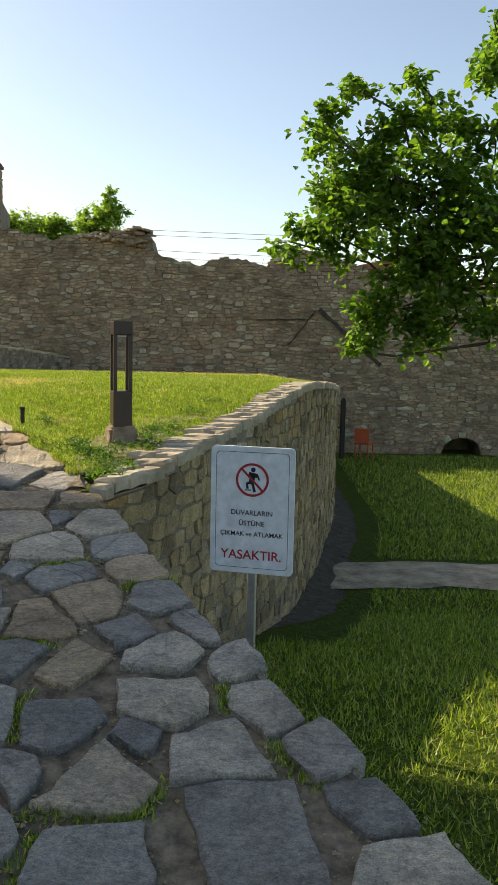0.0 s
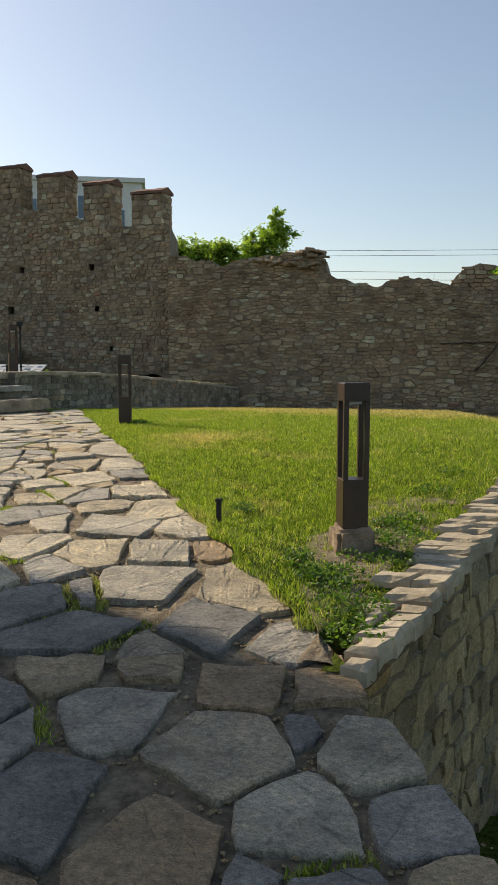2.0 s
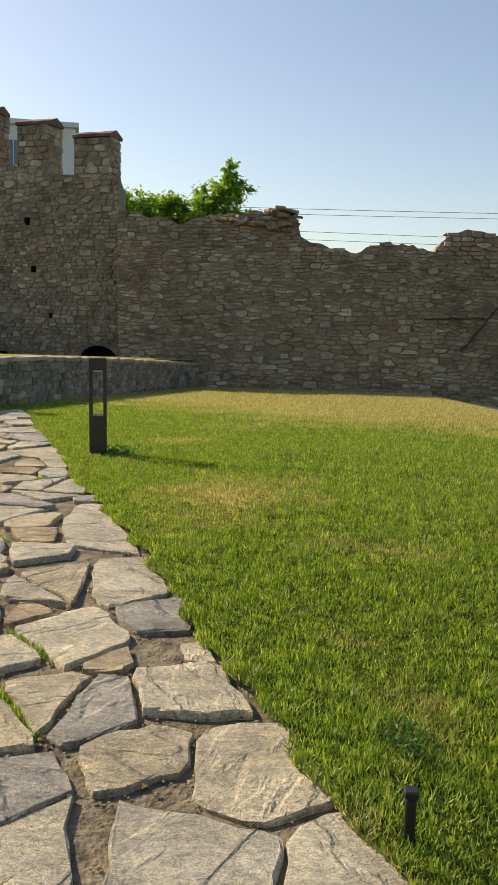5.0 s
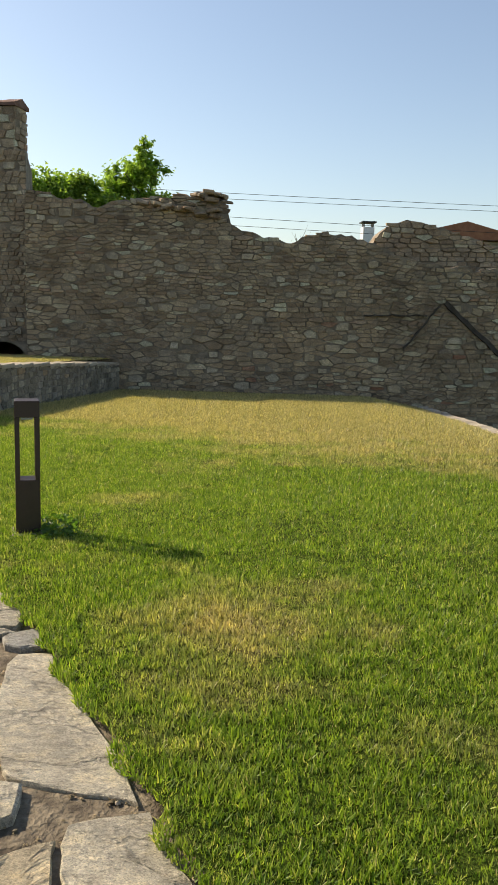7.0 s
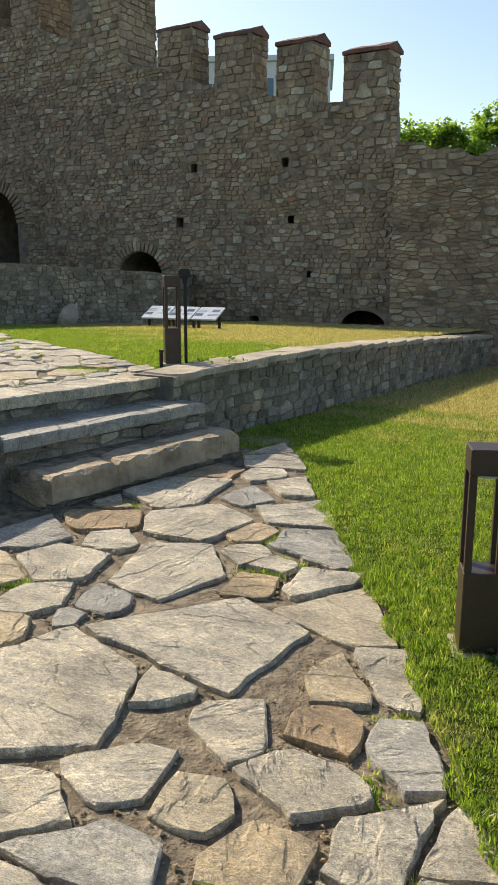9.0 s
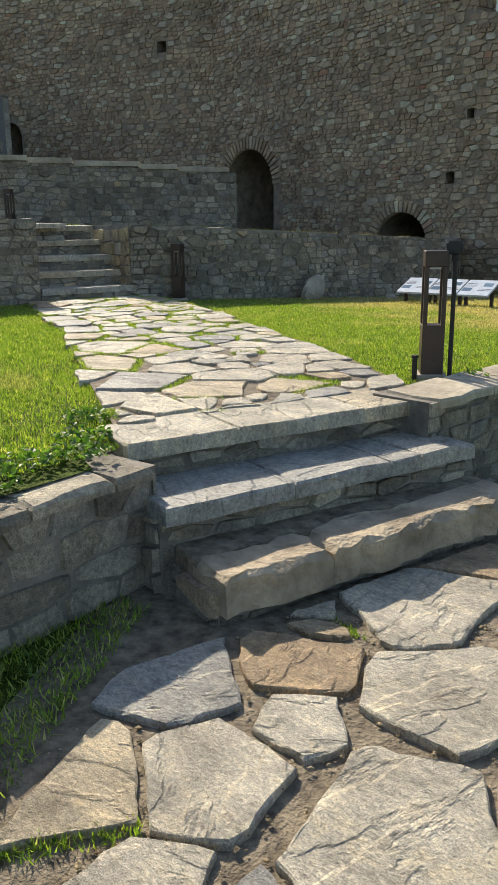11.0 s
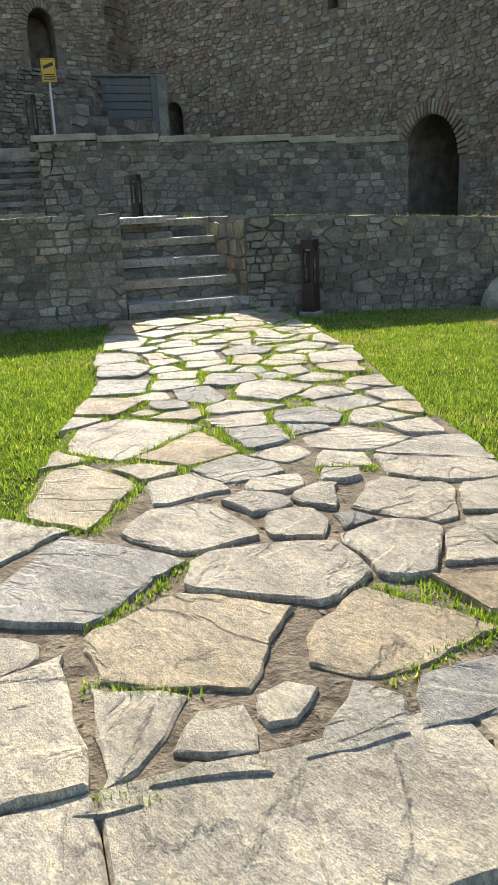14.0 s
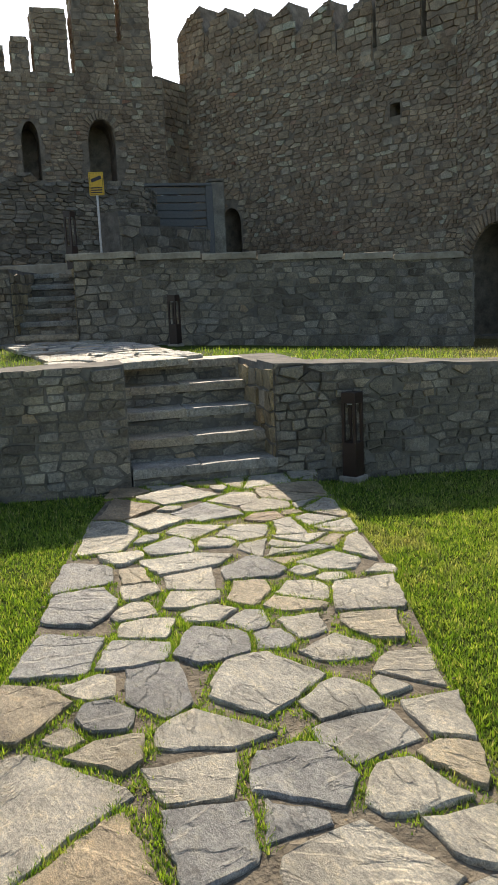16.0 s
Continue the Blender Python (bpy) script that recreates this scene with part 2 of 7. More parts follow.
def grass_mat(name, blades):
    m, nt, p = base_mat(name, 0.75)
    v = mapped(nt)
    big, mid = noise_tex(nt, v, 0.55, 4, 0.6), noise_tex(nt, v, 3.2, 5, 0.65)
    sep = nt.nodes.new("ShaderNodeSeparateXYZ")
    nt.links.new(v, sep.inputs[0])
    thirst = nt.nodes.new("ShaderNodeMapRange")   # the turf thins towards the far wall
    thirst.inputs["From Min"].default_value, thirst.inputs["From Max"].default_value = 10.4, 13.8
    thirst.inputs["To Min"].default_value, thirst.inputs["To Max"].default_value = 0.0, 0.31
    slant = maths(nt, "ADD", sep.outputs["Y"], maths(nt, "MULTIPLY", sep.outputs["X"], 0.5))
    nt.links.new(slant, thirst.inputs["Value"])
    high = nt.nodes.new("ShaderNodeMapRange")   # the sunken garden is watered
    high.inputs["From Min"].default_value, high.inputs["From Max"].default_value = 0.0, 0.5
    nt.links.new(sep.outputs["Z"], high.inputs["Value"])
    damp = nt.nodes.new("ShaderNodeMapRange")
    damp.inputs["To Min"].default_value, damp.inputs["To Max"].default_value = -0.12, 0.0
    damp.inputs["From Max"].default_value = 0.5
    nt.links.new(sep.outputs["Z"], damp.inputs["Value"])
    parched = maths(nt, "ADD", maths(nt, "MULTIPLY", thirst.outputs[0], high.outputs[0]), damp.outputs[0])
    dist = nt.nodes.new("ShaderNodeVectorMath")
    dist.operation = "DISTANCE"
    nt.links.new(v, dist.inputs[0])
    dist.inputs[1].default_value = (-2.2, 8.2, 1.0)
    worn = nt.nodes.new("ShaderNodeMapRange")   # a worn bare patch
    worn.inputs["From Min"].default_value, worn.inputs["From Max"].default_value = 0.15, 0.8
    worn.inputs["To Min"].default_value, worn.inputs["To Max"].default_value = 0.22, 0.0
    nt.links.new(dist.outputs["Value"], worn.inputs["Value"])
    streak = noise_tex(nt, mapped(nt, (0.3, 2.0, 1.0), (0, 0, 0.12)), 1.0, 4, 0.6)   # lines left by the mower
    mixed = maths(nt, "ADD", maths(nt, "ADD", maths(nt, "MULTIPLY", big, 0.35), maths(nt, "MULTIPLY", mid, 0.4)), maths(nt, "MULTIPLY", streak, 0.27))
    dry = ramp(nt, maths(nt, "ADD", maths(nt, "ADD", mixed, parched), worn.outputs[0]), [(0.545, (0, 0, 0)), (0.70, (1, 1, 1))])
    if blades:
        g = nt.nodes.new("ShaderNodeNewGeometry")
        pick = g.outputs["Random Per Island"]
        green = ramp(nt, pick, [(0.0, (0.075, 0.145, 0.024)), (0.5, (0.195, 0.295, 0.045)), (0.85, (0.32, 0.395, 0.075)), (1.0, (0.52, 0.46, 0.23))])
        straw = ramp(nt, pick, [(0.0, (0.22, 0.20, 0.075)), (0.5, (0.46, 0.39, 0.215)), (1.0, (0.60, 0.51, 0.33))])
    else:
        fine = noise_tex(nt, v, 70.0, 3, 0.7)
        # ground tones kept dark, so gaps between the blades read as shade
        green = ramp(nt, fine, [(0.3, (0.025, 0.04, 0.008)), (0.7, (0.10, 0.14, 0.026))])
        straw = ramp(nt, fine, [(0.3, (0.08, 0.066, 0.03)), (0.7, (0.24, 0.20, 0.09))])
        bump(nt, p, fine, 1.0, 0.02)
    col = mixc(nt, "MIX", dry, green, straw)
    tuft = noise_tex(nt, v, 17.0, 3, 0.6)
    col = mixc(nt, "MULTIPLY", 1.0, col, ramp(nt, tuft, [(0.34, (0.68, 0.72, 0.66)), (0.52, (1.06, 1.06, 1.04)), (0.68, (1.4, 1.32, 1.18))]))
    sod = noise_tex(nt, v, 48.0, 3, 0.7)
    col = mixc(nt, "MULTIPLY", 0.35 if blades else 1.0, col, ramp(nt, sod, [(0.36, (0.5, 0.54, 0.5)), (0.52, (1.05, 1.05, 1.02)), (0.66, (1.5, 1.42, 1.3))]))
    nt.links.new(col, p.inputs["Base Color"])
    p.inputs["Specular IOR Level"].default_value = 0.5 if blades else 0.03
    if blades:
        p.inputs["Roughness"].default_value = 0.45
    if blades:
        leafy(nt, p, col, 0.42)
    return m


def leafy(nt, p, col, amount):
    t = nt.nodes.new("ShaderNodeBsdfTranslucent")
    mix = nt.nodes.new("ShaderNodeMixShader")
    mix.inputs[0].default_value = amount
    nt.links.new(mixc(nt, "MULTIPLY", 1.0, col, (1.5, 1.6, 0.7)), t.inputs["Color"])
    nt.links.new(p.outputs[0], mix.inputs[1])
    nt.links.new(t.outputs[0], mix.inputs[2])
    nt.links.new(mix.outputs[0], nt.nodes["Material Output"].inputs["Surface"])


def leaf_mat(name, stops, amount=0.45):
    m, nt, p = base_mat(name, 0.5)
    g = nt.nodes.new("ShaderNodeNewGeometry")
    col = ramp(nt, g.outputs["Random Per Island"], stops)
    col = mixc(nt, "MULTIPLY", 0.5, col, ramp(nt, noise_tex(nt, mapped(nt), 2.0, 3), [(0.3, (0.6, 0.6, 0.6)), (0.7, (1.2, 1.2, 1.1))]))
    nt.links.new(col, p.inputs["Base Color"])
    leafy(nt, p, col, amount)
    return m


M_LAWN = grass_mat("lawn_ground", False)
M_BLADE = grass_mat("grass_blade", True)
M_LEAF = leaf_mat("tree_leaf", [(0.0, (0.07, 0.155, 0.032)), (0.6, (0.125, 0.24, 0.046)), (1.0, (0.2, 0.32, 0.06))], 0.55)
M_WEED = leaf_mat("weed_leaf", [(0.0, (0.05, 0.12, 0.02)), (1.0, (0.12, 0.22, 0.045))])


# ---- shared builders ----
def mesh_of(name, verts, faces, mat, smooth=False):
    me = bpy.data.meshes.new(name)
    me.from_pydata([tuple(v) for v in verts], [], faces)
    me.materials.append(mat)
    if smooth:
        me.polygons.foreach_set("use_smooth", [True] * len(me.polygons))
    me.update()
    return me


def piece(name, verts, faces, mat, parent=None, label="", smooth=False):
    ob = new(name, mesh_of(name, verts, faces, mat, smooth))
    if parent is not None:
        ob.parent = parent
        ob.matrix_parent_inverse = parent.matrix_basis.inverted()
    return tagged(ob, label)


def part(name, bm, mat, parent, label="", smooth=False):
    me = bpy.data.meshes.new(name)
    bm.to_mesh(me)
    bm.free()
    me.materials.append(mat)
    if smooth:
        me.polygons.foreach_set("use_smooth", [True] * len(me.polygons))
    ob = new(name, me)
    if parent is not None:
        ob.parent = parent
    return tagged(ob, label)


def box_bm(x0, x1, y0, y1, z0, z1, bevel=0.0, segs=1):
    bm = bmesh.new()
    bmesh.ops.create_cube(bm, size=1.0, matrix=Matrix.Translation(((x0 + x1) / 2, (y0 + y1) / 2, (z0 + z1) / 2)) @ Matrix.Diagonal((x1 - x0, y1 - y0, z1 - z0, 1)))
    if bevel:
        bmesh.ops.bevel(bm, geom=bm.edges[:], offset=bevel, segments=segs, affect="EDGES")
    return bm


def empty(name, x, y, z, rz=0.0):
    ob = new(name)
    ob.empty_display_size = 0.1
    ob.matrix_basis = pose(x, y, z, 0, 0, rz)
    return ob


def lerp_table(table, v):
    return float(np.interp(v, [a for a, _ in table], [b for _, b in table]))


def nz(x, y, z=0.0):
    return noise.noise(Vector((x, y, z)))


# ---- the lie of the land ----
PATH_Z = [(-6, -0.9), (0, 0.0), (2, 0.31), (2.54, 0.41), (4.1, 0.70), (4.9, 0.86), (5.8, 0.93), (7, 1.0), (8.5, 1.03), (10, 1.04), (40, 1.04)]


FALL = [(7, 0.0), (10, 0.09), (14, 0.19), (22, 0.18)]   # cross fall of the lawn towards the sunken garden


def path_z(x, y):
    return lerp_table(PATH_Z, y)


def lawn_z(x, y):
    """Lawn beside the lower path, falling towards the old wall and the sunken garden."""
    near = lerp_table(PATH_Z, y) if y < 9 else 1.04
    z = near + 0.02 - lerp_table([(9, 0), (12, 0.04), (16, 0.22), (22, 0.52)], y)
    dip = 0.13 * min(1.0, max(0.0, x - along(RIGHT_EDGE, y)) / 0.5) * lerp_table([(5.6, 1.0), (8.0, 0.0)], y)
    return z - dip - max(0.0, x - 0.2) * lerp_table(FALL, y)


def terrace_z(x, y):
    return 1.53 - lerp_table([(13, 0.0), (16, 0.09), (20, 0.27), (24, 0.45)], y)


def low_z(x, y):
    return lerp_table([(-6, -1.1), (0, -0.35), (3, -0.35), (4.5, -0.5), (8, -1.25), (10, -1.34), (40, -1.34)], y)


RIGHT_EDGE = [(1.6, -0.6), (0.47, 1.8), (0.09, 2.47), (-0.30, 3.14), (-0.51, 3.54), (-0.74, 3.97), (-1.0, 4.4), (-1.29, 4.83), (-1.64, 5.42), (-2.1, 6.26), (-2.58, 7.23), (-3.27, 8.45), (-3.69, 9.4), (-4.25, 10.44), (-4.78, 11.55), (-5.3, 12.4)]
LEFT_EDGE = [(-2.4, -0.6), (-2.6, 1.8), (-2.9, 3.2), (-3.3, 4.6), (-3.8, 6.0), (-4.6, 7.4), (-5.38, 8.85), (-5.65, 9.33), (-6.0, 10.0), (-6.3, 12.4)]
RIM = [(-0.74, 3.96), (-0.32, 5.35), (0.08, 6.4), (0.5, 8.0), (0.88, 9.9), (1.4, 13.0), (1.46, 18.4), (1.55, 21.9)]


def along(pts, y):
    return float(np.interp(y, [p[1] for p in pts], [p[0] for p in pts]))


# ---- ground sheets ----
def sheet(name, inside, height, x0, x1, y0, y1, step, mat, label, category="lawn", kind="structure"):
    nx, ny = int((x1 - x0) / step) + 1, int((y1 - y0) / step) + 1
    ids, verts, faces = {}, [], []
    for j in range(ny):
        for i in range(nx):
            x, y = x0 + i * step, y0 + j * step
            ids[i, j] = len(verts)
            verts.append((x, y, height(x, y) + 0.012 * nz(x * 1.3, y * 1.3)))
    for j in range(ny - 1):
        for i in range(nx - 1):
            if inside(x0 + (i + 0.5) * step, y0 + (j + 0.5) * step):
                faces.append((ids[i, j], ids[i + 1, j], ids[i + 1, j + 1], ids[i, j + 1]))
    used = sorted({v for f in faces for v in f})
    back = {v: k for k, v in enumerate(used)}
    return tagged(piece(name, [verts[v] for v in used], [tuple(back[v] for v in f) for f in faces], mat, smooth=True), label, category, "", kind)


def strip_sheet(name, left, right, height, y0, y1, step, across, mat, label, category, drop=0.0):
    verts, faces, n = [], [], int((y1 - y0) / step) + 1
    for j in range(n):
        y = y0 + (y1 - y0) * j / (n - 1)
        a, b = left(y), right(y)
        for i in range(across + 1):
            x = a + (b - a) * i / across
            verts.append((x, y, height(x, y) - drop + 0.01 * nz(x * 1.3, y * 1.3)))
    w = across + 1
    for j in range(n - 1):
        for i in range(across):
            faces.append((j * w + i, j * w + i + 1, (j + 1) * w + i + 1, (j + 1) * w + i))
    return tagged(piece(name, verts, faces, mat, smooth=True), label, category, "", "structure")


def build_ground():
    verts, faces = [], []
    xs = [-3000, -200, -60] + [-0.5 + 0.5 * i for i in range(0, 36)] + [60, 200, 3000]
    ys = [-3000, -200, -40, -10] + [-3 + 0.5 * i for i in range(0, 58)] + [60, 200, 3000]
    for y in ys:
        for x in xs:
            verts.append((x, y, low_z(x, y) - (1.5 if x < -50 else 0)))
    w = len(xs)
    for j in range(len(ys) - 1):
        for i in range(w - 1):
            faces.append((j * w + i, j * w + i + 1, (j + 1) * w + i + 1, (j + 1) * w + i))
    tagged(piece("ground", verts, faces, M_LAWN, smooth=True), "sunken lawn of short green grass running out to the horizon", "lawn", "", "structure")
    tw_x = lambda y: -5.80 + (y - 11.62) * 0.1085
    strip_sheet("ground_lawn", lambda y: along(RIGHT_EDGE, y) - 0.0 if y < 11.9 else tw_x(y) - 0.15, lambda y: along(RIM, y) - 0.12, lawn_z, 3.98, 22.0, 0.18, 26, M_LAWN,
                "short sunlit lawn with dry patches beside the flagstone path", "lawn")
    strip_sheet("ground_path_bed", lambda y: along(LEFT_EDGE, y) - 0.25, lambda y: along(RIGHT_EDGE, y) + lerp_table([(3.9, -0.04), (4.2, 0.05)], y), path_z, -0.6, 12.3, 0.2, 16, M_SOIL,
                "bed of gravel and dry soil under the flagstones", "ground", 0.016)
    strip_sheet("ground_lawn_west", lambda y: -18.0, lambda y: along(LEFT_EDGE, y) + 0.02, path_z, -6, 10.0, 0.5, 24, M_LAWN, "strip of lawn along the flagstone path", "lawn", 0.02)
    strip_sheet("terrace_lawn", lambda y: -13.2, lambda y: tw_x(y) - 0.28 if y > 11.7 else (-6.3 if y < 10.2 else -6.75 + (y - 10.2) * 0.42), terrace_z, 7.0, 23.6, 0.2, 30, M_LAWN,
                "sunlit terrace lawn above low stone steps", "lawn", 0.02)
    strip_sheet("upper_terrace_lawn", lambda y: -18.4 + 0.577 * (y - 14.5) if y < 20.4 else -14.95 - (y - 20.4) * 1.73, lambda y: -12.25 + (y - 13.9) * 0.316 - (1.6 if 13.85 < y < 15.35 else 0.0) if y < 19.85 else -10.4 - (y - 19.85) * 0.4, lambda x, y: 2.372 - max(0, y - 15) * 0.054, 10.0, 24.4, 0.06, 16, M_LAWN,
                "narrow lawn on the upper terrace behind a low wall", "lawn")
    strip_sheet("top_terrace_ground", lambda y: -40, lambda y: (-18.4 + 0.577 * (y - 14.5) if y < 20.2 else -15.2 - (y - 20.2) * 1.73) - (1.75 if 14.3 < y < 15.8 else 0.25), lambda x, y: 3.42, 6.0, 25.5, 0.6, 20, M_SOIL, "bare earth of the topmost terrace", "ground")


build_ground()


# ---- rubble walls ----
def wall_frame(p0, p1):
    d = Vector((p1[0] - p0[0], p1[1] - p0[1], 0))
    length = d.length
    d.normalize()
    return Vector((p0[0], p0[1], 0)), d, Vector((d.y, -d.x, 0)), length   # normal: to the right of p0->p1


def arch_top(o, u):
    """Height of an opening's head at u. o: (u0, u1, sill, spring, rise)"""
    c, h = (o[0] + o[1]) / 2, (o[1] - o[0]) / 2
    k = max(0.0, 1 - ((u - c) / h) ** 2)
    return o[3] + o[4] * math.sqrt(k)


def wall_body(name, p0, p1, thick, bottom, top, mat, label, openings=(), recess=0.9, parent=None, category="wall", skew=0.0):
    """Core of a wall: front at the line p0-p1, facing right of it, with arched recesses that go deep into it."""
    org, d, nrm, length = wall_frame(p0, p1)
    cuts = {0.0, length}
    n = max(2, int(length / 0.11))
    cuts |= {length * i / n for i in range(n + 1)}
    for o in openings:
        cuts |= {o[0] + (o[1] - o[0]) * i / 12 for i in range(13)}
    cuts = sorted(cuts)
    verts, faces = [], []

    def quad(*pts):
        k = len(verts)
        verts.extend(org + d * (u - skew * s / thick * u / length) + Vector((0, 0, z)) - nrm * s for u, z, s in pts)
        faces.append((k, k + 1, k + 2, k + 3))
    for a, b in zip(cuts, cuts[1:]):
        if b - a < 1e-5:
            continue
        mid = (a + b) / 2
        o = next((o for o in openings if o[0] < mid < o[1]), None)
        ta, tb, ba, bb = top(a), top(b), bottom(a), bottom(b)
        quad((b, bb, thick), (a, ba, thick), (a, ta, thick), (b, tb, thick))
        quad((a, ta, 0), (b, tb, 0), (b, tb, thick), (a, ta, thick))
        if o is None:
            quad((a, ba, 0), (b, bb, 0), (b, tb, 0), (a, ta, 0))
        else:
            ha, hb = arch_top(o, a), arch_top(o, b)
            quad((a, ha, 0), (b, hb, 0), (b, tb, 0), (a, ta, 0))
            quad((a, ha, recess), (b, hb, recess), (b, hb, 0), (a, ha, 0))
            quad((a, o[2], 0), (b, o[2], 0), (b, o[2], recess), (a, o[2], recess))
            quad((a, o[2], recess), (b, o[2], recess), (b, hb, recess), (a, ha, recess))
            if o[2] > ba + 0.02:
                quad((a, ba, 0), (b, bb, 0), (b, o[2], 0), (a, o[2], 0))
            if abs(a - o[0]) < 1e-5:
                quad((a, o[2], 0), (a, o[2], recess), (a, ha, recess), (a, ha, 0))
            if abs(b - o[1]) < 1e-5:
                quad((b, o[2], recess), (b, o[2], 0), (b, hb, 0), (b, hb, recess))
    for u, flip in ((0.0, False), (length, True)):
        q = [(u, bottom(u), thick), (u, bottom(u), 0), (u, top(u), 0), (u, top(u), thick)]
        quad(*(q[::-1] if flip else q))
    return tagged(piece(name, verts, faces, mat, parent), label, category, "", "structure")


def stone_from(org, d, nrm, poly, out, rng, sink=0.015):
    """One rough stone over a polygon of the wall's face, proud of the core."""
    mu_, mz_ = sum(p[0] for p in poly) / len(poly), sum(p[1] for p in poly) / len(poly)
    n = len(poly)
    k = rng.uniform(0.06, 0.15)
    tu_, tz_ = rng.uniform(-0.06, 0.06), rng.uniform(-0.06, 0.06)
    vs = [org + d * u + Vector((0, 0, z)) - nrm * sink for u, z in poly]
    for u, z in poly:
        a, b = u + (mu_ - u) * k, z + (mz_ - z) * k
        o = out * rng.uniform(0.75, 1.2) + tu_ * (a - mu_) + tz_ * (b - mz_)
        vs.append(org + d * a + Vector((0, 0, b)) + nrm * max(0.004, o))
    fs = [(i, (i + 1) % n, n + (i + 1) % n, n + i) for i in range(n)] + [tuple(range(n, 2 * n))]
    return vs, fs


def clip_poly(poly, p, n):
    """Part of a convex polygon where (q - p) . n <= 0."""
    out = []
    for i in range(len(poly)):
        a, b = poly[i], poly[(i + 1) % len(poly)]
        da, db = (a[0] - p[0]) * n[0] + (a[1] - p[1]) * n[1], (b[0] - p[0]) * n[0] + (b[1] - p[1]) * n[1]
        if da <= 0:
            out.append(a)
        if (da < 0 < db) or (db < 0 < da):
            t = da / (da - db)
            out.append((a[0] + (b[0] - a[0]) * t, a[1] + (b[1] - a[1]) * t))
    return out


def inset_poly(poly, g, rng):
    """A counterclockwise convex polygon, each edge moved in by about g."""
    out = poly
    for i in range(len(poly)):
        a, b = poly[i], poly[(i + 1) % len(poly)]
        l = math.hypot(b[0] - a[0], b[1] - a[1])
        if l < 1e-4:
            continue
        n = ((b[1] - a[1]) / l, -(b[0] - a[0]) / l)
        k = g * rng.uniform(0.5, 1.5)
        out = clip_poly(out, (a[0] - n[0] * k, a[1] - n[1] * k), n)
        if len(out) < 3:
            return []
    return out


def tidy(poly, least=0.012):
    out = [p for i, p in enumerate(poly) if math.hypot(p[0] - poly[i - 1][0], p[1] - poly[i - 1][1]) > least]
    return out


def area_of(poly):
    return abs(sum(poly[i][0] * poly[i - 1][1] - poly[i - 1][0] * poly[i][1] for i in range(len(poly)))) / 2


def fewer_corners(poly, most, loss):
    """Drops the bluntest corners of a polygon, so that it is left with few long edges."""
    poly, whole = list(poly), area_of(poly)
    while len(poly) > most:
        n = len(poly)
        cut = [area_of([poly[i - 1], poly[i], poly[(i + 1) % n]]) for i in range(n)]
        i = min(range(n), key=lambda k: cut[k])
        if cut[i] > loss * whole:
            break
        poly.pop(i)
    return poly


BLOCKS = set()   # middles of the larger squared stones of the walls


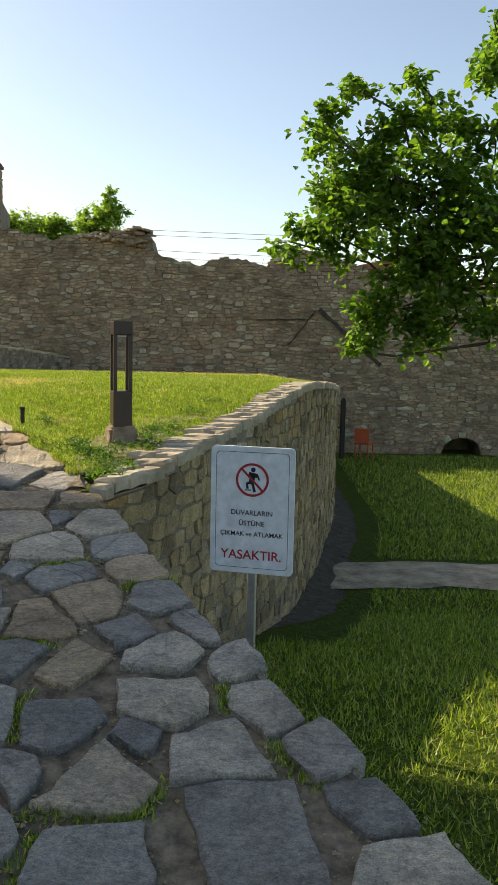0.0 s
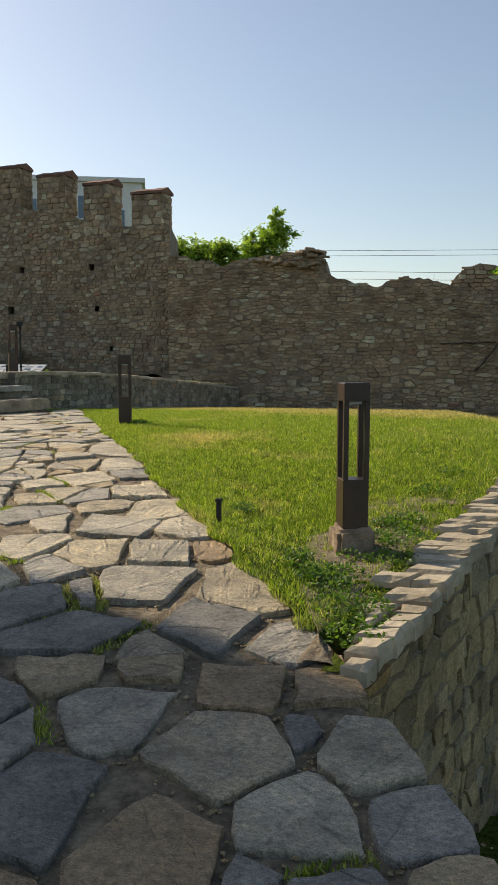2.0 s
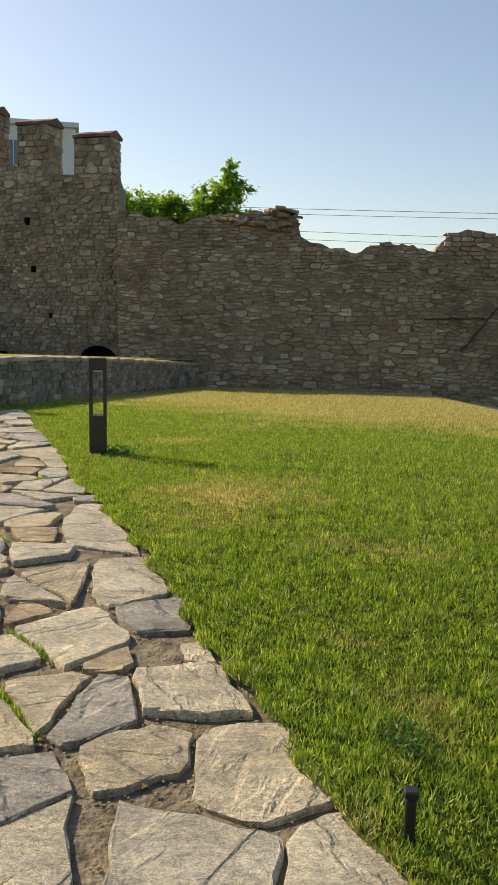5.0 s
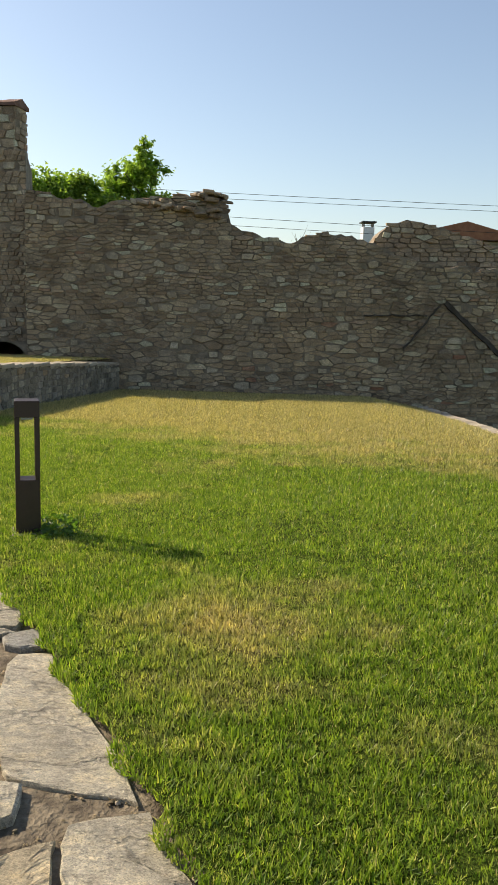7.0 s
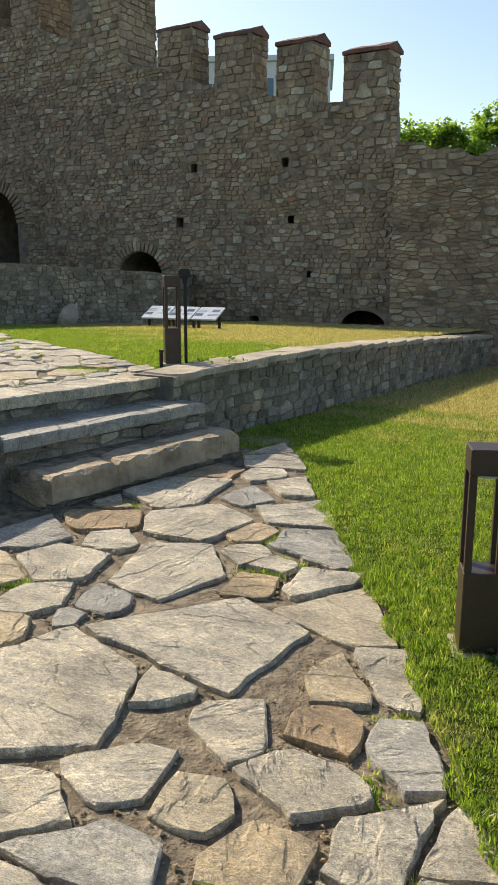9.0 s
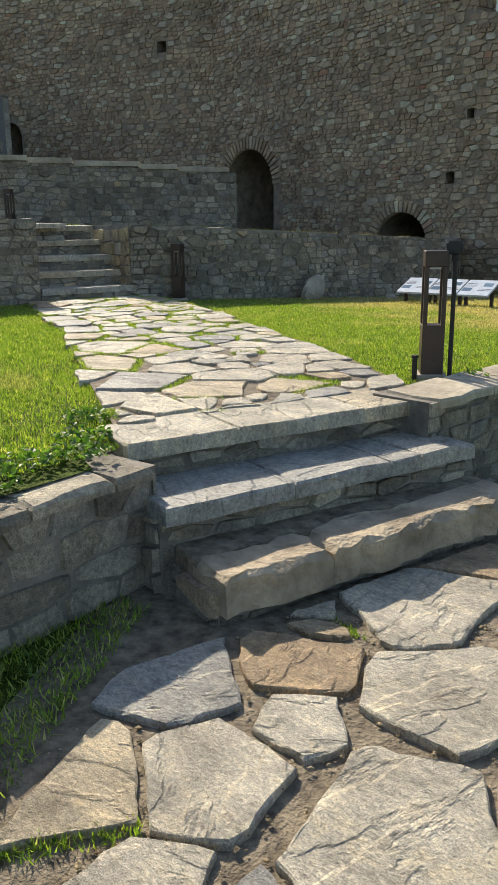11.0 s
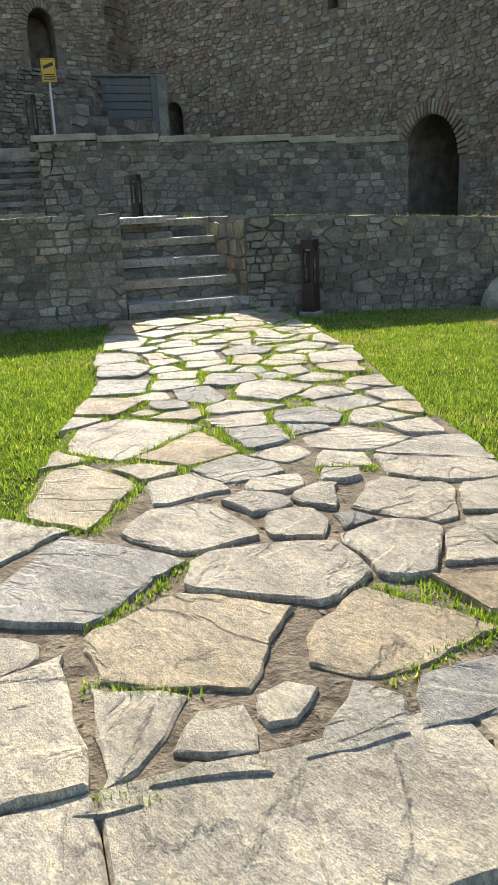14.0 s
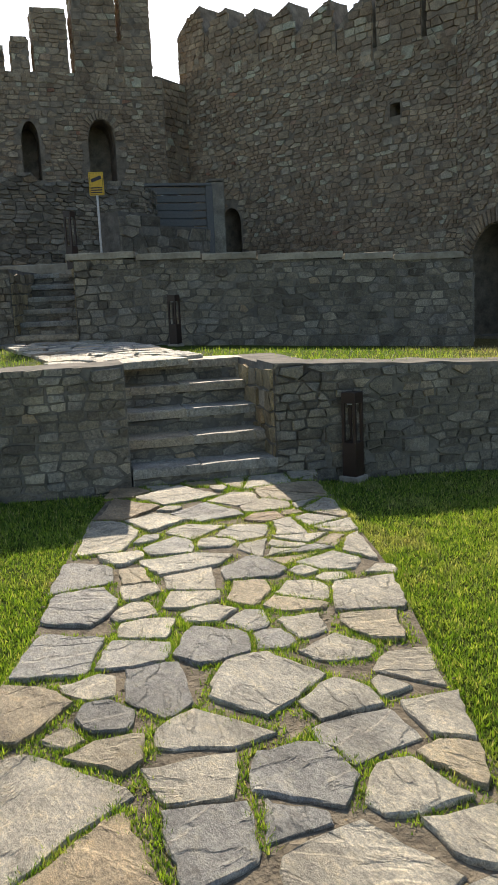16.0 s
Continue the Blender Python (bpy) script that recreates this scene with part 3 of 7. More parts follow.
def rubble(p0, p1, bottom, top, course, length_range, out, seed, openings=(), skip=None, wave=0.05, gap=0.005, end=0.0, K=2.4, blocks=0.0):
    """Stones of uneven size, roughly coursed, that fill the face p0-p1 with thin mortar joints; blocks: larger squared stones for each square metre."""
    rng = random.Random(seed)
    org, d, nrm, length = wall_frame(p0, p1)
    zlo = min(bottom(length * i / 20) for i in range(21))
    zhi = max(top(length * i / 20) for i in range(21))
    seeds, z, grid, cell = [], zlo - 0.05, {}, 0.45

    def put(u, z, a, b, big):
        grid.setdefault((int(u // cell), int(z * K // cell)), []).append(len(seeds))
        seeds.append((u, z, a, b, big))

    def around(u, z):
        gi, gj = int(u // cell), int(z * K // cell)
        return [j for di in (-1, 0, 1) for dj in (-1, 0, 1) for j in grid.get((gi + di, gj + dj), ())]

    def apart(u, z, a, b, k):
        return all(((seeds[j][0] - u) / (a + seeds[j][2])) ** 2 + ((seeds[j][1] - z) / (b + seeds[j][3])) ** 2 > k for j in around(u, z))
    for _ in range(int(blocks * length * (zhi - zlo))):
        a, b = rng.uniform(0.08, 0.17), rng.uniform(0.055, 0.095)
        u, zz = rng.uniform(0, length), rng.uniform(zlo, zhi)
        if apart(u, zz, a, b, 1.1):
            put(u, zz, a, b, True)
    while z < zhi + 0.1:
        h = rng.uniform(*course)
        u = -rng.uniform(0, length_range[1])
        while u < length + 0.2:
            l = rng.uniform(*length_range) * 0.8 * (0.7 + 0.6 * h / course[1]) * rng.choice((0.7, 1, 1, 1, 1.5))
            mid = u + l / 2
            zz = z + h / 2 + wave * 2 * nz(mid * 0.5 + seed, z * 0.7, seed * 1.7)
            mid, zz = mid + rng.uniform(-0.15, 0.15) * l, zz + rng.uniform(-0.10, 0.10) * h
            if not blocks or all(not seeds[j][4] or ((seeds[j][0] - mid) / (seeds[j][2] + 0.3 * l)) ** 2 + ((seeds[j][1] - zz) / (seeds[j][3] + 0.3 * h)) ** 2 > 1 for j in around(mid, zz)):
                put(mid, zz, l / 2, h / 2, False)
            u += l
        z += h
    stones = []
    for i, (u, z, wa, wb, big) in enumerate(seeds):
        if not (-0.25 < u < length + 0.25) or z < bottom(min(max(u, 0), length)) - 0.08 or z > top(min(max(u, 0), length)) + 0.01:
            continue
        if any(o[0] - o[5] * 0.8 < u < o[1] + o[5] * 0.8 and o[2] - 0.02 < z < arch_top(o, min(max(u, o[0]), o[1])) + o[5] * 0.9 for o in openings):
            continue
        if skip and skip(u, z):
            continue
        a = max(0.0 - end, u - 0.4)
        b = min(length + end, u + 0.4)
        t = top(min(max(u, 0), length))
        poly = [(a, (z - 0.22) * K), (b, (z - 0.22) * K), (b, min(z + 0.22, t + 0.015) * K), (a, min(z + 0.22, t + 0.015) * K)]
        if big:   # squared, with a slight lean
            e = [rng.uniform(-0.012, 0.012) for _ in range(8)]
            poly = [(max(a, u - wa + e[0]), (z - wb + e[1]) * K), (min(b, u + wa + e[2]), (z - wb + e[3]) * K), (min(b, u + wa + e[4]), (min(z + wb, t) + e[5]) * K), (max(a, u - wa + e[6]), (min(z + wb, t) + e[7]) * K)]
        near = [j for j in around(u, z) if j != i]
        near.sort(key=lambda j: (seeds[j][0] - u) ** 2 + ((seeds[j][1] - z) * K) ** 2)
        for j in near[:16]:
            du, dz = seeds[j][0] - u, (seeds[j][1] - z) * K
            f = 0.5
            if big != seeds[j][4]:
                l = math.hypot(du, dz) or 1.0
                ri = 1 / math.sqrt((du / l / wa) ** 2 + (dz / l / (wb * K)) ** 2)
                rj = 1 / math.sqrt((du / l / seeds[j][2]) ** 2 + (dz / l / (seeds[j][3] * K)) ** 2)
                f = ri / (ri + rj)
            poly = clip_poly(poly, (u + du * f, z * K + dz * f), (du, dz))
            if len(poly) < 3:
                break
        if len(poly) < 3:
            continue
        poly = tidy(inset_poly([(pu, pz / K) for pu, pz in poly], gap, rng), 0.015)
        if len(poly) < 3:
            continue
        if any(o[0] + 0.03 < pu < o[1] - 0.03 and o[2] < pz < arch_top(o, pu) - 0.02 for o in openings for pu, pz in poly):
            continue
        j = 0.006
        poly = [(pu + rng.uniform(-j, j), pz + rng.uniform(-j, j)) for pu, pz in poly]
        vs, fs = stone_from(org, d, nrm, poly, out * (rng.uniform(0.7, 1.3) if big else rng.uniform(0.1, 1.1)), rng)
        c = org + d * u + Vector((0, 0, z))
        if big:
            BLOCKS.add((round(c.x, 4), round(c.y, 4), round(c.z, 4)))
        stones.append((c, vs, fs))
    return stones


def voussoirs(p0, p1, o, depth, out, seed, n=13):
    """Radial arch stones round an opening's head."""
    rng = random.Random(seed)
    org, d, nrm, _ = wall_frame(p0, p1)
    c, hw = (o[0] + o[1]) / 2, (o[1] - o[0]) / 2
    stones = []
    for i in range(n):
        a0, a1 = math.pi * i / n + 0.02, math.pi * (i + 1) / n - 0.02
        vs = []
        for s, off in ((-0.02, 0.0), (1.0, 0.012)):
            for r, a in ((0, a0), (0, a1), (1, a1), (1, a0)):
                rr = depth * r * rng.uniform(0.92, 1.08) + off * (1 - 2 * r) + 0.01
                vs.append(org + d * (c + (hw + rr) * math.cos(a)) + Vector((0, 0, o[3] + (o[4] + rr) * math.sin(a))) + nrm * (out * s))
        fs = [(0, 1, 5, 4), (1, 2, 6, 5), (2, 3, 7, 6), (3, 0, 4, 7), (4, 5, 6, 7)]
        stones.append((vs[4], vs, fs))
    return stones


LATER = []   # pieces of walls, laid last


def lay(stones, parent, mat_piece, mat_joined, near, count=300, name="stone"):
    LATER.append((stones, parent, mat_piece, mat_joined, near, count, name))


def lay_now(stones, parent, mat_piece, mat_joined, near, count, name):
    def is_block(c):
        return (round(c.x, 4), round(c.y, 4), round(c.z, 4)) in BLOCKS
    pale_piece, pale_joined = PALE.get(mat_piece, mat_piece), PALE.get(mat_joined, mat_joined)
    order = sorted(stones, key=lambda s: (s[0] - Vector(near)).length)
    for c, vs, fs in order[:count]:
        piece(name, vs, fs, pale_piece if is_block(c) else mat_piece, parent)
    for mat, want in ((mat_joined, False), (pale_joined, True)):
        verts, faces = [], []
        for c, vs, fs in order[count:]:
            if is_block(c) == want:
                k = len(verts)
                verts.extend(vs)
                faces.extend(tuple(i + k for i in f) for f in fs)
        if verts:
            piece(name + "work", verts, faces, mat, parent)["kind"] = "stuff"


# the old curtain wall: three straight lengths
ruin_top = [(-9, 4.5), (-6.6, 4.46), (-5.2, 4.18), (-4.9, 4.3), (-4.45, 4.36), (-3.2, 4.42), (-2.72, 4.3), (-2.66, 3.95), (-2.0, 3.68), (-1.2, 3.62), (-0.9, 3.80), (-0.35, 3.80), (0.3, 3.62), (0.82, 3.40), (1.3, 3.28), (2.5, 3.17), (12, 3.0)]


def far_top(u):
    x = -6.7 + u
    return lerp_table(ruin_top, x) + 0.08 * nz(x * 3.1, 7.0) + 0.075 * nz(x * 8.0, 3.0)


FAR0, FAR1 = (-6.7, 21.78), (11.0, 22.02)
GATE_HOLE = (11.95, 13.05, -1.5, -1.3, 0.42, 0.12)
wall_far = wall_body("wall_north", FAR0, FAR1, 1.3, lambda u: -1.6, far_top, M_MORTAR, "shaded rubble stone fortress wall with a ragged broken top", [GATE_HOLE], 1.2)
st = rubble(FAR0, FAR1, lambda u: 0.3 if u < 8.6 else -1.45, far_top, (0.035, 0.11), (0.12, 0.40), 0.034, 11, [GATE_HOLE], wave=0.11, K=2.8, blocks=4.0)
lay(st + voussoirs(FAR0, FAR1, GATE_HOLE, 0.16, 0.05, 2, 9), wall_far, M_WALL_P, M_WALL, (-4.0, 21.8, 2.5))

main_steps = [(-19.6, 8.3), (-18.2, 8.1), (-17.05, 8.0), (-15.9, 7.75), (-14.9, 7.35), (-13.6, 6.85), (-13.3, 6.6), (-12.75, 6.53), (-12.4, 6.5), (-11.2, 6.0), (-9.7, 5.66), (-8.3, 5.36), (-6.7, 5.30)]
MAIN0, MAIN1 = (-19.6, 24.9), (-6.82, 22.36)
main_k = (MAIN1[0] - MAIN0[0]) / math.hypot(MAIN1[0] - MAIN0[0], MAIN1[1] - MAIN0[1])


def main_top(u):
    x = -19.6 + u * main_k
    return lerp_table(main_steps, x) + 0.035 * nz(x * 4.0, 2.0)


def mu(x):
    return (x + 19.6) / main_k


DOOR1 = (mu(-19.12), mu(-17.22), 1.9, 3.3, 0.88, 0.34)
NICHE = (mu(-13.75), mu(-12.4), 1.2, 1.95, 0.62, 0.26)
LOWN = (mu(-7.9), mu(-6.85), 0.7, 1.0, 0.42, 0.1)
LOWN2 = (mu(-10.05), mu(-9.8), 0.9, 1.18, 0.04, 0.02)
holes = [(mu(x) - w / 2, mu(x) + w / 2, z - w / 2, z + w / 2, 0.01, 0.0) for x, z, w in ((-9.2, 4.32, 0.17), (-9.05, 3.2, 0.15), (-11.5, 4.34, 0.17), (-11.9, 3.2, 0.2), (-10.0, 2.3, 0.14), (-8.6, 2.1, 0.12))]
main_open = [DOOR1, NICHE, LOWN, LOWN2] + holes
wall_main = wall_body("wall_west", MAIN0, MAIN1, 2.8, lambda u: 0.4, main_top, M_MORTAR, "tall shaded fortress wall of coursed rubble with arched recesses", main_open, 2.4, skew=1.2)
st = rubble(MAIN0, MAIN1, lambda u: 0.9, main_top, (0.05, 0.13), (0.09, 0.27), 0.032, 12, main_open, blocks=9.0)
st += voussoirs(MAIN0, MAIN1, NICHE, 0.24, 0.06, 3, 21) + voussoirs(MAIN0, MAIN1, DOOR1, 0.32, 0.06, 6, 27)
lay(st, wall_main, M_WALL_P, M_WALL, (-9.5, 22.9, 2.8))

G0, G1 = (-28.0, 22.65), (-19.6, 24.9)
g_len = math.hypot(8.4, 2.25)
g_steps = [(-28.0, 9.6), (-27.1, 9.55), (-25, 9.0), (-22.7, 8.5), (-21.6, 8.36), (-19.6, 8.25)]


def g_top(u):
    x = -28.0 + u * 8.4 / g_len
    return lerp_table(g_steps, x) + 0.03 * nz(x * 4.0, 5.0)


def gu(x):
    return (x + 28.0) * g_len / 8.4


DOOR2 = (gu(-26.62), gu(-25.92), 3.3, 4.95, 0.40, 0.2)
GHOLE = (gu(-21.25), gu(-20.98), 6.8, 7.06, 0.02, 0.0)
wall_g = wall_body("wall_inner", G0, G1, 1.4, lambda u: 1.0, g_top, M_MORTAR, "hazy tall fortress wall of coursed rubble, seen against the light", [DOOR2, GHOLE], 1.1)
st = rubble(G0, G1, lambda u: 1.3, g_top, (0.06, 0.15), (0.10, 0.28), 0.034, 13, [DOOR2, GHOLE], blocks=9.0)
lay(st, wall_g, M_WALL_P, M_WALL, (-19.5, 24.4, 3.5), 250)


def merlon_bm(w, deep, h, cap, seed, slope=0.0):
    """Upright block with rough faces."""
    bm = box_bm(-w / 2, w / 2, 0.0, deep, 0, h, 0.02)
    bmesh.ops.subdivide_edges(bm, edges=[e for e in bm.edges if e.calc_length() > 0.4], cuts=4, use_grid_fill=True)
    for v in bm.verts:
        v.co += 0.03 * noise.noise_vector(v.co * 3.0 + Vector((seed, 0, 0)))
    return bm


def merlon(x, y, z, w, h, rz, seed, tiled=True, deep=0.55):
    m = tagged(empty("merlon", x, y, z, rz), "rough rubble merlon with a pitched brick cap" if tiled else "tall rubble merlon against the sky", "merlon", "merlons on the fortress wall")
    part("block", merlon_bm(w, deep, h, 0, seed), M_MORTAR, m)
    if tiled:
        verts = []
        o, t = 0.035, 0.19
        for xx in (-w / 2 - o, w / 2 + o):
            verts += [(xx, -o, h), (xx, deep + o, h), (xx, deep + o, h + 0.07), (xx, deep * 0.55, h + t), (xx, -o, h + 0.07)]
        faces = [(0, 1, 2, 3, 4)[::-1], (5, 6, 7, 8, 9), (0, 5, 9, 4)[::-1], (4, 9, 8, 3)[::-1], (3, 8, 7, 2)[::-1], (2, 7, 6, 1)[::-1], (1, 6, 5, 0)[::-1]]
        bm = bmesh.new()
        vs = [bm.verts.new(v) for v in verts]
        for f in faces:
            bm.faces.new([vs[i] for i in f])
        bmesh.ops.recalc_face_normals(bm, faces=bm.faces[:])
        bmesh.ops.subdivide_edges(bm, edges=[e for e in bm.edges if e.calc_length() > 0.5], cuts=6)
        for v in bm.verts:
            v.co += 0.018 * noise.noise_vector(v.co * 5.0 + Vector((seed, 3, 0)))
        part("cap", bm, M_TILE, m, "weathered red-brown brick cap")
    # stones on the front and the two flanks
    def local(p0, p1, sd):
        return rubble(p0, p1, lambda u: 0.0, lambda u: h, (0.09, 0.2), (0.16, 0.4), 0.03, sd, end=0.01)
    st = local((-w / 2, 0), (w / 2, 0), seed + 50) + local((w / 2, 0), (w / 2, deep), seed + 60) + local((-w / 2, deep), (-w / 2, 0), seed + 70)
    mm = m.matrix_basis
    lay([(mm @ c, [mm @ v for v in vs], fs) for c, vs, fs in st], m, M_WALL_P, M_WALL, (x, y - 3, z), 0)
    return m


main_rz = math.degrees(math.atan2(MAIN1[1] - MAIN0[1], MAIN1[0] - MAIN0[0]))


def on_main(x):
    return 24.9 + (x + 19.6) * (22.36 - 24.9) / 12.78


for x0, x1, z0, z1, sd in ((-7.92, -7.0, 5.25, 6.33, 1), (-9.4, -8.52, 5.5, 6.68, 2), (-10.9, -9.95, 5.75, 7.02, 3), (-12.42, -11.45, 6.1, 7.35, 4)):
    x = (x0 + x1) / 2
    merlon(x - 0.04, on_main(x) + 0.02, z0, (x1 - x0) / abs(main_k) - 0.04, z1 - z0 - 0.16, main_rz, sd)
for x0, x1, z0, z1, sd in ((-15.0, -13.55, 6.6, 9.6, 5), (-17.05, -16.1, 7.6, 9.6, 6), (-18.9, -17.5, 8.0, 9.7, 7)):
    x = (x0 + x1) / 2
    merlon(x, on_main(x) + 0.02, z0, (x1 - x0) / abs(main_k), z1 - z0, main_rz, sd, False, 1.25)
g_rz = math.degrees(math.atan2(2.25, 8.4))


def sloped_merlon(x0, x1, z0, za, zb, zc, seed):
    """Merlon with a slanting gabled head."""
    x = (x0 + x1) / 2
    y = 22.65 + (x + 28.0) * 2.25 / 8.4
    w, deep = (x1 - x0) * g_len / 8.4, 0.7
    m = tagged(empty("merlon", x, y + 0.02, z0, g_rz), "pointed rubble merlon seen against bright sky", "merlon", "merlons on the fortress wall")
    prof = [(-w / 2, 0), (w / 2, 0), (w / 2, zc - z0), (w * 0.36, zb - z0), (-w * 0.1, (za + zb) / 2 + 0.05 - z0), (-w / 2, za - z0)]
    bm = bmesh.new()
    a = [bm.verts.new((px, 0, pz)) for px, pz in prof]
    b = [bm.verts.new((px, deep, pz)) for px, pz in prof]
    bm.faces.new(a)
    bm.faces.new(b[::-1])
    for i in range(len(prof)):
        bm.faces.new((a[i], b[i], b[(i + 1) % len(prof)], a[(i + 1) % len(prof)]))
    bmesh.ops.recalc_face_normals(bm, faces=bm.faces[:])
    bmesh.ops.triangulate(bm, faces=bm.faces[:])
    bmesh.ops.subdivide_edges(bm, edges=bm.edges[:], cuts=2)
    for v in bm.verts:
        v.co += 0.03 * noise.noise_vector(v.co * 3.0 + Vector((seed, 0, 5)))
    part("block", bm, M_MORTAR, m)
    top_at = lambda u: lerp_table([(0.0, za - z0), (0.4 * w, (za + zb) / 2 + 0.05 - z0), (0.86 * w, zb - z0), (w, zc - z0)], u) - 0.03
    st = rubble((-w / 2, -0.01), (w / 2, -0.01), lambda u: -0.1, top_at, (0.1, 0.2), (0.18, 0.4), 0.04, 300 + seed)
    mm = m.matrix_basis
    lay([(mm @ c, [mm @ v for v in vs], fs) for c, vs, fs in st], m, M_WALL_P, M_WALL, (x, y - 3, z0), 0)


for i, (x0, x1, z0, za, zb, zc) in enumerate(((-28.0, -26.98, 9.4, 10.2, 10.7, 10.0), (-26.95, -26.02, 9.2, 9.95, 10.42, 9.8), (-26.0, -25.05, 9.0, 9.7, 10.15, 9.55), (-25.02, -23.88, 8.75, 9.5, 9.98, 9.3),
                                              (-23.86, -22.7, 8.5, 9.2, 9.72, 8.95), (-22.66, -21.68, 8.3, 8.95, 9.6, 9.2), (-21.58, -20.45, 8.2, 9.4, 9.8, 9.5), (-20.33, -19.2, 8.1, 9.4, 9.9, 9.5))):
    sloped_merlon(x0, x1, z0, za, zb, zc, i)

# the tower, with two arched openings
T0, T1 = (-29.6, 12.05), (-27.3, 21.75)
t_len = math.hypot(2.3, 9.7)


def tu(y):
    return (y - 12.05) * t_len / 9.7


T_OPEN = [(tu(18.05), tu(18.5), 4.6, 7.15, 0.5, 0.1), (tu(19.72), tu(20.42), 4.6, 7.2, 0.52, 0.25)]
t_top = lambda u: 8.85 + 0.06 * nz(u * 4, 1.0)
tower = wall_body("wall_tower", T0, T1, 1.6, lambda u: 3.0, t_top, M_MORTAR, "warm rubble tower wall with two dark arched openings", T_OPEN, 1.0)
st = rubble(T0, T1, lambda u: 3.3, t_top, (0.06, 0.15), (0.10, 0.28), 0.034, 14, T_OPEN, blocks=8.0) + voussoirs(T0, T1, T_OPEN[1], 0.22, 0.05, 4, 17)
lay(st, tower, M_WALL_P, M_WALL, (-27.6, 20.0, 6.0), 200)
TS0, TS1 = (-27.3, 21.75), (-27.85, 22.8)
tower_side = wall_body("wall_tower_side", TS0, TS1, 0.9, lambda u: 3.0, lambda u: 8.83, M_MORTAR, "shaded flank of the rubble tower", (), 0.5)
lay(rubble(TS0, TS1, lambda u: 3.3, lambda u: 8.8, (0.1, 0.26), (0.2, 0.5), 0.05, 15), tower_side, M_WALL_P, M_WALL, (-27, 21, 6), 40)
t_rz = math.degrees(math.atan2(9.7, 2.3))
for y0, y1, z0, z1, sd in ((20.78, 21.5, 8.8, 12.2, 21), (19.55, 20.62, 8.8, 12.4, 22), (18.55, 19.37, 8.8, 10.4, 23), (18.0, 18.4, 8.8, 9.7, 24), (17.2, 17.8, 8.8, 9.45, 25)):
    y = (y0 + y1) / 2
    merlon(-29.6 + (y - 12.05) * 2.3 / 9.7, y, z0, (y1 - y0) * t_len / 9.7, z1 - z0, t_rz, sd, False, 0.8)
part("sill_course", box_bm(-0.6, 0.6, 0, 0.7, 0, 0.55, 0.03), M_WALL, merlon(-29.6 + (20.7 - 12.05) * 2.3 / 9.7, 20.7, 8.8, 0.3, 0.9, t_rz, 27, False, 0.8))

# unseen wall added off the path, only to throw shade on its start
keep = wall_body("wall_keep", (-10.0, -14.0), (-10.0, 8.12), 2.0, lambda u: -1.0, lambda u: 11.0, M_MORTAR, "unseen plain rubble wall added to shade the start of the path", (), 0.5)

def rough_slab(name, poly, z0, z1, mat, parent, seed, rough=0.02, label="", tight=False, bite=0.0):
    """Prism over a polygon with a worn, uneven outline. poly: corners counterclockwise from above."""
    rng = random.Random(seed)
    pts = []
    n = len(poly)
    for i in range(n):
        a, b = Vector(poly[i]), Vector(poly[(i + 1) % n])
        k = max(1, int((b - a).length / (0.07 if bite else 0.16)))
        for j in range(k):
            p = a.lerp(b, j / k)
            if 0 < j:
                q = Vector((b.y - a.y, a.x - b.x)).normalized()
                p = p + q * rng.uniform(-rough, rough) * (0.1 if tight and i % 2 else 1.0)
            pts.append(p)
    c = sum(pts, Vector((0, 0))) / len(pts)
    m = len(pts)
    verts = []
    for p in pts:
        verts.append((p.x, p.y, z0))
    for p in pts:
        verts.append((p.x, p.y, z1 - 0.012 - bite * rng.uniform(0.0, 1.3) + rng.uniform(-0.005, 0.004)))
    for p in pts:
        q = p + (c - p).normalized() * (rng.uniform(0.005, 0.013) + bite * rng.uniform(0.0, 1.6))
        verts.append((q.x, q.y, z1 + rng.uniform(-0.004, 0.004) - bite * rng.uniform(0.0, 0.35)))
    faces = []
    for r in range(2):
        for i in range(m):
            j = (i + 1) % m
            faces.append((r * m + i, r * m + j, (r + 1) * m + j, (r + 1) * m + i))
    faces.append(tuple(range(2 * m, 3 * m)))
    return piece(name, verts, faces, mat, parent, label)


# ---- terrace walls ----
W1D = Vector((0.3, 0.954))


def w1(s):
    """Point of the first terrace wall's face, s metres along it from the stair's south jamb."""
    return (-11.97 + W1D.x * s, 13.92 + W1D.y * s)


w1_top = lambda s: 2.42 - 0.055 * max(0, s) * 1.0 if s < 6.4 else 2.07
W1L0, W1L1 = w1(-3.2), w1(-0.13)
W1R0, W1R1 = w1(1.0), w1(6.25)
wall_t1 = wall_body("wall_terrace_south", W1L0, W1L1, 0.5, lambda u: 1.2, lambda u: 2.46 + 0.015 * nz(u * 4, 2), M_MORTAR_G, "grey rubble terrace wall in shade beside the stair", (), 0.3)
lay(rubble(W1L0, W1L1, lambda u: 1.35, lambda u: 2.45, (0.04, 0.10), (0.07, 0.22), 0.026, 31, end=0.0, blocks=5.0), wall_t1, M_GREY_P, M_GREY, (-12, 13.5, 2))
wall_t2 = wall_body("wall_terrace_north", W1R0, W1R1, 0.5, lambda u: 1.0, lambda u: 2.40 - 0.052 * u + 0.015 * nz(u * 4, 4), M_MORTAR_G, "low grey rubble terrace wall in shade", (), 0.3)
lay(rubble(W1R0, W1R1, lambda u: 1.25, lambda u: 2.38 - 0.052 * u, (0.04, 0.10), (0.07, 0.22), 0.026, 32, blocks=5.0), wall_t2, M_GREY_P, M_GREY, (-11.5, 15.5, 2))
W2D = Vector((0.5, 0.866))


